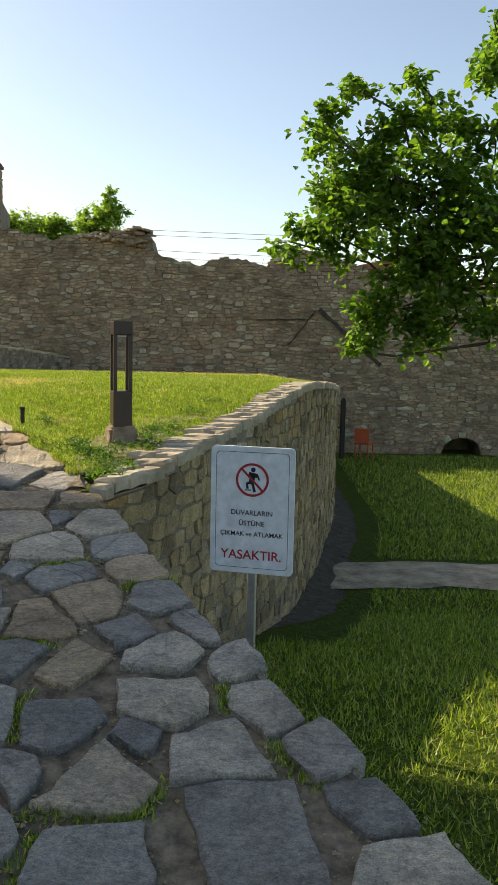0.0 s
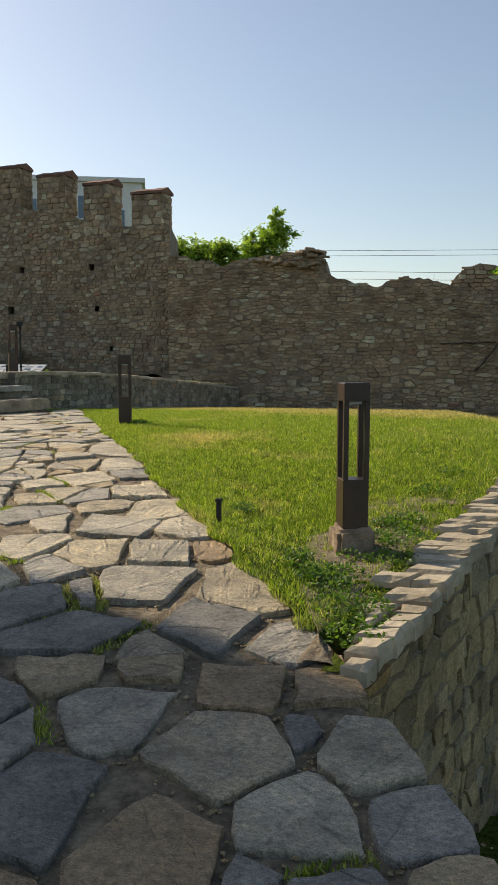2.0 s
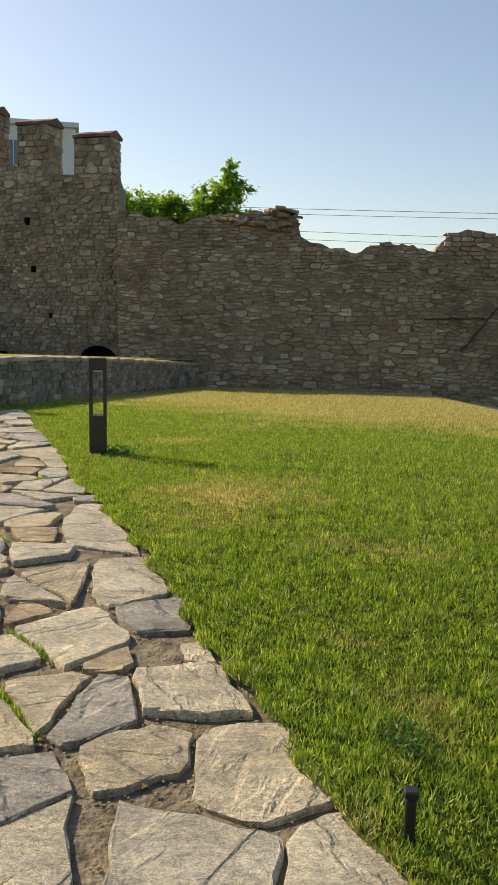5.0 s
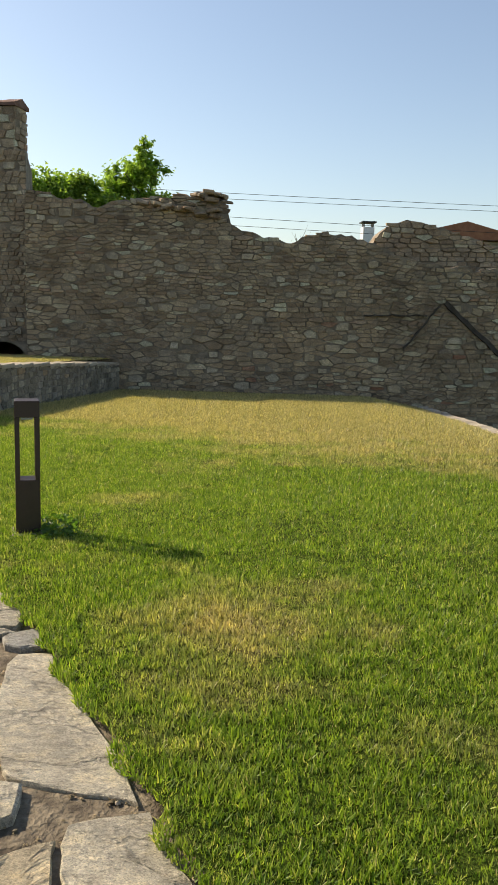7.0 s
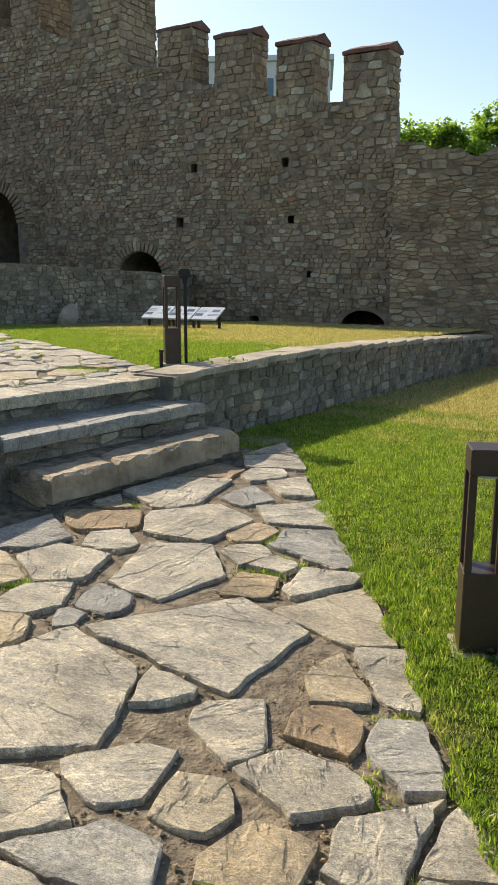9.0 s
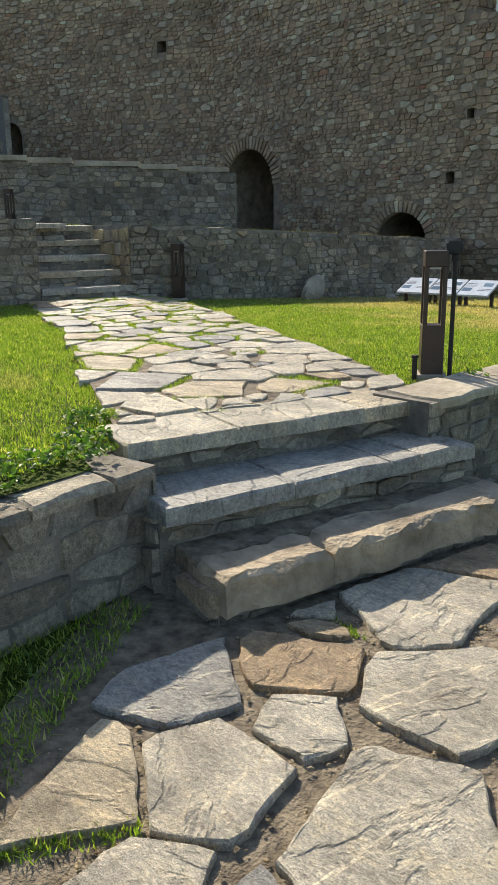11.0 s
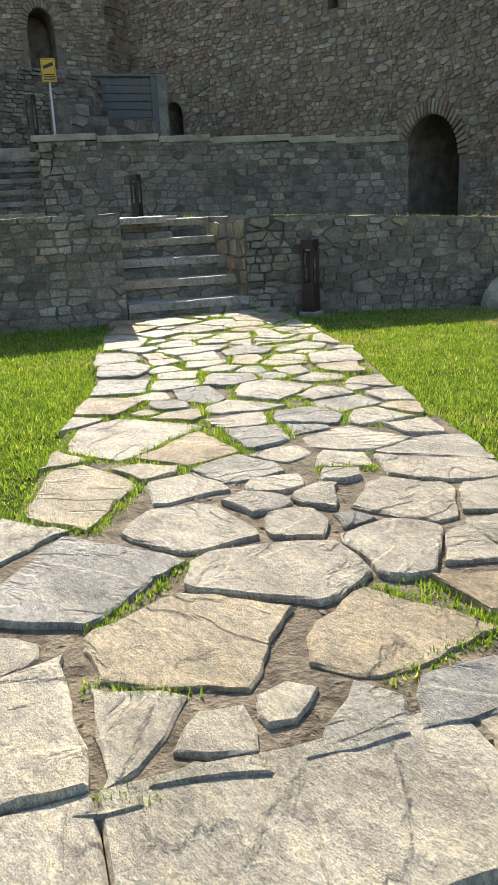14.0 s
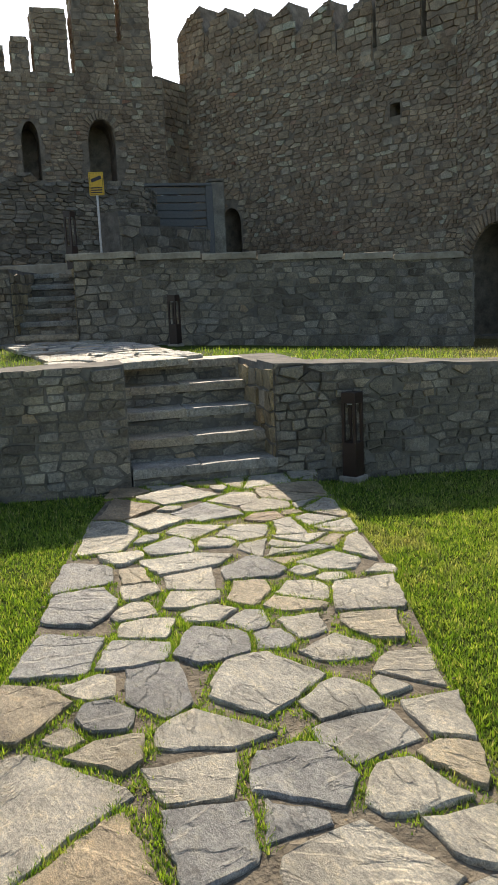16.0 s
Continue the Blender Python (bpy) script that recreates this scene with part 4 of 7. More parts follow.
def w2(s):
    return (-17.65 + W2D.x * s, 15.46 + W2D.y * s)


W2A, W2B, W2C, W2E = w2(0.0), w2(5.65), w2(-0.9), w2(-4.5)
wall_t3 = wall_body("wall_upper_north", W2A, W2B, 0.5, lambda u: 2.0, lambda u: 3.55 - 0.042 * u, M_MORTAR_G, "grey rubble wall of the upper terrace in shade", (), 0.3)
lay(rubble(W2A, W2B, lambda u: 2.25, lambda u: 3.53 - 0.042 * u, (0.05, 0.13), (0.09, 0.27), 0.022, 33, blocks=5.0), wall_t3, M_GREY_P, M_GREY, (-17, 16.5, 3))
wall_t4 = wall_body("wall_upper_south", W2E, W2C, 0.5, lambda u: 2.0, lambda u: 3.45, M_MORTAR_G, "grey rubble wall of the upper terrace beside its stair", (), 0.3)
lay(rubble(W2E, W2C, lambda u: 2.25, lambda u: 3.43, (0.05, 0.13), (0.09, 0.27), 0.02, 34), wall_t4, M_GREY_P, M_GREY, (-17, 15, 3))

WR0, WR1 = (-14.82, 20.36), (-19.3, 22.95)
wall_t7 = wall_body("wall_upper_return", WR0, WR1, 0.4, lambda u: 1.8, lambda u: 3.12 + 0.05 * u, M_MORTAR_G, "rubble return of the upper terrace wall", (), 0.3)
lay(rubble(WR0, WR1, lambda u: 2.0, lambda u: 3.1 + 0.05 * u, (0.09, 0.2), (0.16, 0.42), 0.03, 37), wall_t7, M_GREY_P, M_GREY, (-15, 20, 3), 40)
wall_t8 = wall_body("wall_terrace_return", w1(6.25), (-11.6, 23.4), 0.4, lambda u: 0.9, lambda u: 2.07, M_MORTAR_G, "rubble return of the low terrace wall", (), 0.3)
lay(rubble(w1(6.25), (-11.6, 23.4), lambda u: 1.0, lambda u: 2.05, (0.09, 0.2), (0.16, 0.42), 0.03, 38), wall_t8, M_GREY_P, M_GREY, (-10, 20, 2), 40)

# low wall along the lawn
TW0, TW1 = (-5.80, 11.62), (-4.75, 21.3)
tw_len = math.hypot(1.05, 9.68)
tw_top = lambda u: 1.55 - lerp_table([(0, 0), (2, 0.02), (5, 0.16), (9.7, 0.44)], u)
# its face looks towards the lawn
wall_t5 = wall_body("wall_low", TW0, TW1, 0.34, lambda u: 0.3, lambda u: tw_top(u), M_MORTAR_G, "low grey stone terrace wall along the lawn, partly sunlit on top", (), 0.2)
lay(rubble(TW0, TW1, lambda u: 0.95 - 0.045 * u, lambda u: tw_top(u) - 0.01, (0.07, 0.15), (0.12, 0.3), 0.018, 35), wall_t5, M_GREY_P, M_GREY, (-5.3, 14, 1.3))
wall_t6 = wall_body("wall_low_south", (-6.02, 6.8), (-6.20, 10.22), 0.4, lambda u: 0.7, lambda u: 1.49 + 0.02 * nz(u * 3, 1), M_MORTAR_G, "low rubble terrace wall beside the steps", (), 0.2)
lay(rubble((-6.02, 6.8), (-6.20, 10.22), lambda u: 0.95, lambda u: 1.48, (0.07, 0.16), (0.12, 0.32), 0.02, 36), wall_t6, M_GREY_P, M_GREY, (-6.2, 10, 1.3), 200)

rngs, uu, k = random.Random(16), 0.02, 0
while uu < 3.3:
    v = min(3.4, uu + rngs.uniform(0.2, 0.42))
    q0, q1 = Vector((-6.02 - 0.0526 * uu, 6.8 + uu)), Vector((-6.02 - 0.0526 * v, 6.8 + v - 0.01))
    cut = rngs.uniform(0.16, 0.26)
    z = 1.49 + rngs.uniform(0.0, 0.03)
    rough_slab("coping_stone", [q0 + Vector((0.03, 0)), q1 + Vector((0.03, 0)), q1 - Vector((cut, 0)), q0 - Vector((cut, 0))], z - 0.05, z, M_GREY_P, wall_t6, 950 + k, 0.02, bite=0.015)
    uu, k = v, k + 1
rngt, uu, k = random.Random(6), 0.05, 0
tw_d = Vector((1.05, 9.68)).normalized()
tw_q = Vector((-tw_d.y, tw_d.x))
while uu < 9.6:
    v = uu + rngt.uniform(0.25, 0.55)
    a, b = Vector(TW0) + tw_d * (uu + 0.004), Vector(TW0) + tw_d * (v - 0.004)
    z = tw_top((uu + v) / 2)
    rough_slab("coping_stone", [a - tw_q * 0.03, b - tw_q * 0.03, b + tw_q * rngt.uniform(0.26, 0.34), a + tw_q * rngt.uniform(0.26, 0.34)], z - 0.03, z + rngt.uniform(0.012, 0.024), M_CAP, wall_t5, 900 + k, 0.02)
    uu, k = v, k + 1

# retaining wall above the sunken garden
for k, (a, b) in enumerate(zip(RIM, RIM[1:])):
    l = math.hypot(b[0] - a[0], b[1] - a[1])
    top = lambda u, a=a, b=b, l=l: lawn_z(a[0] + (b[0] - a[0]) * u / l, a[1] + (b[1] - a[1]) * u / l) - 0.03
    w = wall_body("wall_retaining", a, b, 0.38, lambda u: -1.7, top, M_MORTAR_G, "retaining wall of yellow-grey rubble above the sunken lawn", (), 0.2)
    lay(rubble(a, b, lambda u: -1.45, lambda u, t=top: t(u) - 0.02, (0.08, 0.19), (0.13, 0.34), 0.024, 40 + k, K=2.1), w, M_WARM_P, M_WARM, (-0.4, 4.8, 0.3), 150 if k < 3 else 60)
    if k == 0:   # the end that shows beside the path
        lay(rubble((a[0] - 0.38 * (b[1] - a[1]) / l, a[1] + 0.38 * (b[0] - a[0]) / l), a, lambda u: -0.4, lambda u, t=top: t(0) - 0.02, (0.07, 0.15), (0.12, 0.3), 0.03, 140), w, M_WARM_P, M_WARM, (-0.4, 4.8, 0.3), 30)
coping = tagged(empty("trim_coping", -0.4, 5.0, 0.8), "sunlit rough mortared stone coping along the retaining wall", "coping", "", "structure")
rngr, yy, k = random.Random(31), 3.97, 0
while yy < 21.7:
    y2 = yy + rngr.uniform(0.08, 0.17) * (1.0 if yy < 8 else 2.2)
    slim = lerp_table([(3.96, 0.25), (4.7, 1.0)], yy)
    row = [(0.04, rngr.uniform(-0.13, -0.08)), (-0.09, rngr.uniform(-0.27, -0.19))] if rngr.random() < 0.55 else [(0.04, rngr.uniform(-0.25, -0.17))]
    for fx, bx in row if slim > 0.6 else [(0.04, -0.21)]:
        bx *= slim
        z = lawn_z(along(RIM, (yy + y2) / 2) - 0.15, (yy + y2) / 2) + rngr.uniform(0.026, 0.044)
        p = [(along(RIM, yy) + fx + rngr.uniform(-0.012, 0.012), yy + 0.004), (along(RIM, y2) + fx + rngr.uniform(-0.012, 0.012), y2 - 0.004), (along(RIM, y2) + bx, y2 - 0.006), (along(RIM, yy) + bx, yy + 0.006)]
        rough_slab("coping_stone", p, z - 0.075, z, M_CAP, coping, 1200 + k, 0.016, bite=0.012)
        k += 1
    yy = y2
edge_pts = [p for p in RIGHT_EDGE if p[1] <= 3.98]
for k, (a, b) in enumerate(zip(edge_pts, edge_pts[1:])):
    w = wall_body("wall_path_side", a, b, 0.4, lambda u: -1.7, lambda u, a=a, b=b: lerp_table(PATH_Z, a[1] + (b[1] - a[1]) * u / math.hypot(b[0] - a[0], b[1] - a[1])) - 0.06, M_MORTAR_G, "shaded rubble side of the raised flagstone path", (), 0.2)
    lay(rubble(a, b, lambda u: -1.3, lambda u, a=a, b=b: lerp_table(PATH_Z, a[1] + (b[1] - a[1]) * u / math.hypot(b[0] - a[0], b[1] - a[1])) - 0.07, (0.10, 0.2), (0.16, 0.38), 0.03, 60 + k), w, M_WARM_P, M_WARM, (0, 2.5, 0), 60)


# ---- steps ----
def step_flight():
    s = tagged(empty("stone_steps", -5.9, 10.9, 1.04), "three worn stone steps with thick rough slab treads", "steps", "", "structure")
    fronts = [((-5.69, 10.06), (-5.29, 11.61), 1.22), ((-6.03, 10.11), (-5.57, 11.66), 1.38), ((-6.37, 10.23), (-5.90, 11.66), 1.54)]
    for k, (l, r, z) in enumerate(fronts):
        l, r = Vector(l), Vector(r)
        back = Vector((-0.46, 0.14))
        if k == 2:
            back = Vector((-0.36, 0.13))
        cuts = ([0, 0.30, 1.0], [0, 0.36, 0.68, 0.79, 1.0], [0, 0.34, 0.8, 1.0])[k]
        for i, (a, b) in enumerate(zip(cuts, cuts[1:])):
            pa, pb = l.lerp(r, a + (0.001 if a else 0)), l.lerp(r, b - (0.001 if b < 1 else 0))
            deep = back * 0.5 if k == 0 else back
            rough_slab("tread_slab", [pa, pb, pb + deep, pa + deep], z - (0.15 if k == 0 else 0.07), z, (M_SAND, M_SLAB, M_FLAG)[k], s, 100 + 10 * k + i, 0.03 if k == 0 else 0.014, tight=True, bite=0.03 if k == 0 else 0.0)
        if k == 0:
            rough_slab("tread_bed", [l + back * 0.44, r + back * 0.44, r + back, l + back], z - 0.16, z - 0.006, M_SOIL, s, 133, 0.02, "worn tread of packed earth and mortar")
        # riser courses under the slabs
        inset = Vector((-0.05, 0.01))
        body = [l + inset, r + inset, r + back, l + back]
        rough_slab("riser", body, 0.85, z - (0.155 if k == 0 else 0.08), M_MORTAR_G, s, 140 + k, 0.012, "rubble riser of mortared small stones")
        p0, p1 = l + inset, r + inset
        lay(rubble((p0.x, p0.y), (p1.x, p1.y), lambda u, z=z: z - 0.17, lambda u, z=z: z - 0.07, (0.03, 0.07), (0.12, 0.36), 0.015, 150 + k, K=3.0), s, M_GREY_P, M_GREY, (-5, 11, 1.2), 60, "riser_stone")
        q0, q1 = l + back, l + inset
        lay(rubble((q0.x, q0.y), (q1.x, q1.y), lambda u: 1.0, lambda u, z=z: z - 0.07, (0.06, 0.12), (0.14, 0.4), 0.03, 160 + k), s, M_GREY_P, M_GREY, (-5, 11, 1.2), 20, "riser_stone")


step_flight()


def stair_in_wall(name, jamb_s, jamb_n, inward, z0, z1, n, run_len, mat_seed, label, lead=0.0):
    """Stair cut through a terrace wall between two jambs, climbing inward."""
    s = tagged(empty(name, jamb_s[0], jamb_s[1], z0), label, "stairs", "", "structure")
    a, b, d = Vector(jamb_s), Vector(jamb_n), Vector(inward).normalized()
    h = (z1 - z0) / n
    for i in range(n):
        fa, fb = a + d * (i * run_len / n - lead), b + d * (i * run_len / n - lead)
        ea, eb = a + d * (run_len + 0.3), b + d * (run_len + 0.3)
        mid = fa.lerp(fb, 0.45)
        emid = ea.lerp(eb, 0.45)
        z = z0 + h * (i + 1)
        bk = d * (run_len / n + 0.06)
        for j, (p, q) in enumerate(((fa, mid), (mid, fb))):
            rough_slab("tread_slab", [p, q, q + bk, p + bk], z - 0.07, z, M_SLAB, s, mat_seed + 10 * i + j, 0.014, tight=True)
        rough_slab("riser", [fa + d * 0.03, fb + d * 0.03, eb, ea], z0 - 0.25, z - 0.072, M_MORTAR_G, s, mat_seed + 500 + i, 0.01, "rubble riser")
        p0, p1 = fa + d * 0.03, fb + d * 0.03
        lay(rubble((p0.x, p0.y), (p1.x, p1.y), lambda u, z=z: z - h - 0.02, lambda u, z=z: z - 0.07, (0.05, 0.1), (0.14, 0.36), 0.015, mat_seed + 700 + i, K=2.6), s, M_GREY_P, M_GREY, (-11, 14, 1.6), 12, "riser_stone")


W1N = Vector((-W1D.y, W1D.x))
stair_in_wall("stone_stair", w1(-0.12), w1(1.05), W1N, 1.49, 2.38, 5, 1.5, 200, "five worn stone steps climbing through the terrace wall", 0.02)
W2N = Vector((-W2D.y, W2D.x))
stair_in_wall("stone_stair", w2(-0.9), w2(0.0), W2N, 2.33, 3.42, 6, 1.7, 300, "six stone steps climbing to the top terrace")

# jamb walls of the two stairs
for name, p, nrm, ln, z0, z1 in (("wall_jamb", w1(1.0), W1N, 1.5, 1.3, 2.38), ("wall_jamb", w2(0.0), W2N, 2.0, 2.2, 3.48), ("wall_jamb", w2(-0.9), W2N, 2.0, 2.2, 3.44)):
    e = (p[0] + nrm.x * ln, p[1] + nrm.y * ln)
    if z1 == 3.44:
        e, p = p, e
    # face looks into the stair
    wj = wall_body(name, e, p, 0.4, lambda u, z0=z0: z0, lambda u, z1=z1: z1, M_MORTAR_G, "rubble jamb wall of the stair", (), 0.2)
    lay(rubble(e, p, lambda u, z0=z0: z0 + 0.1, lambda u, z1=z1: z1 - 0.02, (0.09, 0.2), (0.14, 0.34), 0.025, int(ln * 100)), wj, M_WARM_P, M_WARM, (p[0], p[1], 2), 60)


# ---- flagstones ----
def flag_mesh(poly, height, gap, rng, thick=0.06, proud=0.0):
    """A split stone slab over a polygon, with a ragged broken outline and crisp corners."""
    poly = tidy(inset_poly(poly, gap, rng), 0.03)
    if len(poly) < 3:
        return None
    c = (sum(p[0] for p in poly) / len(poly), sum(p[1] for p in poly) / len(poly))
    ring = []
    n = len(poly)
    off = rng.uniform(0, 50)
    for i in range(n):
        a, b = poly[i], poly[(i + 1) % n]
        l = math.hypot(b[0] - a[0], b[1] - a[1])
        k = max(1, min(9, int(l / 0.05)))
        q = ((b[1] - a[1]) / l, -(b[0] - a[0]) / l)
        for j in range(k):
            t = (j + (rng.uniform(-0.3, 0.3) if j else 0)) / k
            x, y = a[0] + (b[0] - a[0]) * t, a[1] + (b[1] - a[1]) * t
            s = (0.016 * nz(x * 7, y * 7, off) + rng.uniform(-0.008, 0.004) if j else -rng.uniform(0.004, 0.022))
            ring.append((x + q[0] * s, y + q[1] * s))
    m = len(ring)
    tx, ty, dz = rng.uniform(-0.014, 0.014), rng.uniform(-0.014, 0.014), rng.uniform(0.002, 0.014) + proud
    top = lambda x, y: height(x, y) + dz + tx * (x - c[0]) + ty * (y - c[1])
    vs = [(x, y, top(x, y) - thick) for x, y in ring]
    vs += [(x, y, top(x, y) - rng.uniform(0.003, 0.009)) for x, y in ring]
    for x, y in ring:
        d = math.hypot(c[0] - x, c[1] - y) or 1
        k = rng.uniform(0.001, 0.010)
        xx, yy = x + (c[0] - x) / d * k, y + (c[1] - y) / d * k
        vs.append((xx, yy, top(xx, yy) + rng.uniform(-0.002, 0.002)))
    fs = []
    for r in range(2):
        for i in range(m):
            j = (i + 1) % m
            fs.append((r * m + i, r * m + j, (r + 1) * m + j, (r + 1) * m + i))
    fs.append(tuple(range(2 * m, 3 * m)))
    return vs, fs


def break_up(poly, rng, target):
    """Breaks a slab across its length into angular pieces until they are small enough."""
    if len(poly) < 3 or area_of(poly) < target:
        return [poly]
    far = max(((a, b) for a in poly for b in poly), key=lambda ab: (ab[0][0] - ab[1][0]) ** 2 + (ab[0][1] - ab[1][1]) ** 2)
    dx, dy = far[1][0] - far[0][0], far[1][1] - far[0][1]
    turn, off = rng.uniform(-0.55, 0.55), rng.uniform(-0.14, 0.14)
    c = (sum(p[0] for p in poly) / len(poly) + dx * off, sum(p[1] for p in poly) / len(poly) + dy * off)
    n = (dx * math.cos(turn) - dy * math.sin(turn), dx * math.sin(turn) + dy * math.cos(turn))
    out = []
    for m in (n, (-n[0], -n[1])):
        out += break_up(clip_poly(poly, c, m), rng, target * rng.uniform(0.5, 1.7))
    return out


# the larger stones where they lie: middle, half width across the path and half length along it
LOWER_FOOT = [(0.02, 1.79, 0.22, 0.23), (0.22, 2.13, 0.13, 0.10), (0.35, 1.91, 0.12, 0.10), (-0.07, 2.08, 0.15, 0.12), (-0.25, 2.33, 0.13, 0.14), (-0.39, 1.96, 0.14, 0.16), (-0.58, 2.00, 0.06, 0.17), (-0.33, 1.69, 0.15, 0.16), (0.10, 2.32, 0.14, 0.12), (0.38, 1.68, 0.15, 0.12), (-0.53, 2.20, 0.12, 0.13)]
LOWER_START = [(-1.10, 3.59, 0.20, 0.19), (-1.09, 3.92, 0.16, 0.17), (-0.84, 3.94, 0.11, 0.12), (-0.67, 3.63, 0.15, 0.14), (-0.87, 3.71, 0.06, 0.10), (-0.84, 3.35, 0.15, 0.17), (-0.55, 3.40, 0.12, 0.12), (-1.41, 3.70, 0.17, 0.16), (-1.17, 3.21, 0.18, 0.16), (-0.43, 3.18, 0.13, 0.12), (-0.73, 3.11, 0.15, 0.13), (-0.30, 2.98, 0.15, 0.13), (-0.59, 2.93, 0.14, 0.18), (-0.74, 2.77, 0.14, 0.17), (-1.03, 2.91, 0.19, 0.17), (-0.93, 2.72, 0.12, 0.12), (-0.13, 2.77, 0.14, 0.12), (-0.41, 2.70, 0.12, 0.10), (-0.77, 2.54, 0.13, 0.11), (-0.26, 2.58, 0.14, 0.13), (-0.02, 2.55, 0.11, 0.09), (-0.54, 2.52, 0.11, 0.14), (-0.97, 2.50, 0.08, 0.15), (-1.43, 4.07, 0.11, 0.19)]
LOWER_LAWN = [(-1.19, 4.56, 0.20, 0.21), (-1.28, 4.23, 0.18, 0.23), (-0.97, 4.17, 0.16, 0.14), (-1.61, 4.55, 0.19, 0.16), (-1.83, 4.43, 0.05, 0.15), (-2.01, 4.31, 0.15, 0.17), (-1.77, 4.15, 0.28, 0.16), (-1.40, 3.98, 0.12, 0.13), (-2.26, 4.88, 0.18, 0.15), (-2.07, 4.63, 0.10, 0.17), (-1.97, 4.81, 0.15, 0.16), (-1.65, 4.85, 0.14, 0.16), (-1.41, 4.89, 0.11, 0.11), (-1.61, 5.20, 0.16, 0.18), (-1.97, 5.15, 0.18, 0.23), (-2.50, 5.36, 0.20, 0.20), (-2.32, 5.19, 0.11, 0.17), (-1.88, 5.54, 0.19, 0.20), (-2.10, 5.90, 0.17, 0.19), (-2.15, 5.58, 0.18, 0.12), (-2.62, 5.61, 0.11, 0.15), (-2.58, 6.21, 0.16, 0.20), (-2.52, 6.76, 0.19, 0.25), (-2.85, 7.42, 0.17, 0.45)]
LOWER_TURN = [(-4.31, 8.99, 0.36, 0.44), (-4.55, 8.62, 0.32, 0.44), (-4.74, 9.57, 0.24, 0.34), (-5.19, 9.45, 0.17, 0.28), (-5.66, 9.73, 0.26, 0.27), (-4.88, 10.17, 0.27, 0.30), (-5.40, 9.22, 0.14, 0.28), (-5.10, 9.11, 0.15, 0.18), (-4.81, 9.18, 0.12, 0.17), (-5.37, 10.04, 0.20, 0.18), (-5.27, 10.66, 0.32, 0.35), (-5.16, 9.80, 0.13, 0.16), (-3.89, 9.46, 0.21, 0.32), (-4.22, 10.05, 0.21, 0.27), (-4.48, 10.55, 0.19, 0.28), (-4.48, 9.87, 0.13, 0.14), (-4.33, 9.80, 0.12, 0.12), (-4.09, 9.66, 0.16, 0.16), (-4.58, 10.16, 0.12, 0.16), (-4.87, 10.71, 0.14, 0.17), (-4.68, 11.02, 0.14, 0.21), (-4.94, 11.19, 0.13, 0.17), (-4.33, 9.57, 0.11, 0.15), (-4.85, 9.02, 0.06, 0.11)]
LOWER_EDGE = [(-3.79, 8.94, 0.10, 0.21), (-3.98, 8.59, 0.12, 0.19), (-4.30, 8.72, 0.12, 0.12), (-4.18, 8.29, 0.18, 0.11), (-3.74, 8.68, 0.11, 0.14), (-3.64, 9.03, 0.09, 0.23), (-3.72, 8.42, 0.15, 0.14), (-3.95, 8.26, 0.11, 0.10), (-4.32, 8.10, 0.12, 0.13), (-3.50, 8.63, 0.10, 0.17), (-5.00, 8.77, 0.11, 0.19)]
UPPER_HEAD = [(-6.81, 10.79, 0.14, 0.36), (-6.43, 10.83, 0.10, 0.10), (-6.69, 10.99, 0.09, 0.18), (-6.42, 11.00, 0.12, 0.10), (-6.57, 11.09, 0.09, 0.08), (-6.56, 11.25, 0.07, 0.07), (-6.38, 11.32, 0.14, 0.15), (-6.28, 11.45, 0.16, 0.23), (-6.86, 11.26, 0.23, 0.25), (-6.61, 11.63, 0.25, 0.19), (-7.36, 11.17, 0.28, 0.28), (-7.03, 11.63, 0.25, 0.21), (-7.98, 11.46, 0.19, 0.38), (-7.46, 11.58, 0.19, 0.19), (-7.26, 11.86, 0.11, 0.13), (-6.93, 11.98, 0.20, 0.20), (-7.18, 12.23, 0.17, 0.19), (-6.60, 11.90, 0.13, 0.12), (-6.83, 12.09, 0.09, 0.11), (-7.38, 12.05, 0.09, 0.15), (-6.78, 12.27, 0.11, 0.19), (-7.59, 12.02, 0.10, 0.11), (-6.39, 11.85, 0.09, 0.10), (-7.79, 11.77, 0.16, 0.15)]
UPPER_MIDDLE = [(-8.48, 11.95, 0.30, 0.31), (-8.39, 12.44, 0.14, 0.14), (-8.22, 12.70, 0.17, 0.17), (-8.01, 12.92, 0.12, 0.15), (-8.07, 12.55, 0.11, 0.11), (-8.11, 12.35, 0.17, 0.17), (-7.83, 12.59, 0.23, 0.17), (-7.85, 12.27, 0.11, 0.11), (-8.16, 12.04, 0.22, 0.26), (-7.84, 12.02, 0.17, 0.16), (-9.07, 12.09, 0.19, 0.20), (-8.87, 12.35, 0.10, 0.13), (-8.97, 12.59, 0.15, 0.21), (-8.79, 12.94, 0.17, 0.23), (-8.60, 12.60, 0.20, 0.12), (-9.42, 12.37, 0.19, 0.22), (-9.19, 12.94, 0.16, 0.20), (-8.51, 13.07, 0.14, 0.12), (-8.53, 13.45, 0.16, 0.16), (-8.23, 13.27, 0.12, 0.17), (-8.90, 13.62, 0.21, 0.15), (-9.09, 13.32, 0.10, 0.12), (-9.90, 12.63, 0.16, 0.25), (-9.47, 12.76, 0.12, 0.13), (-9.30, 13.16, 0.09, 0.13)]
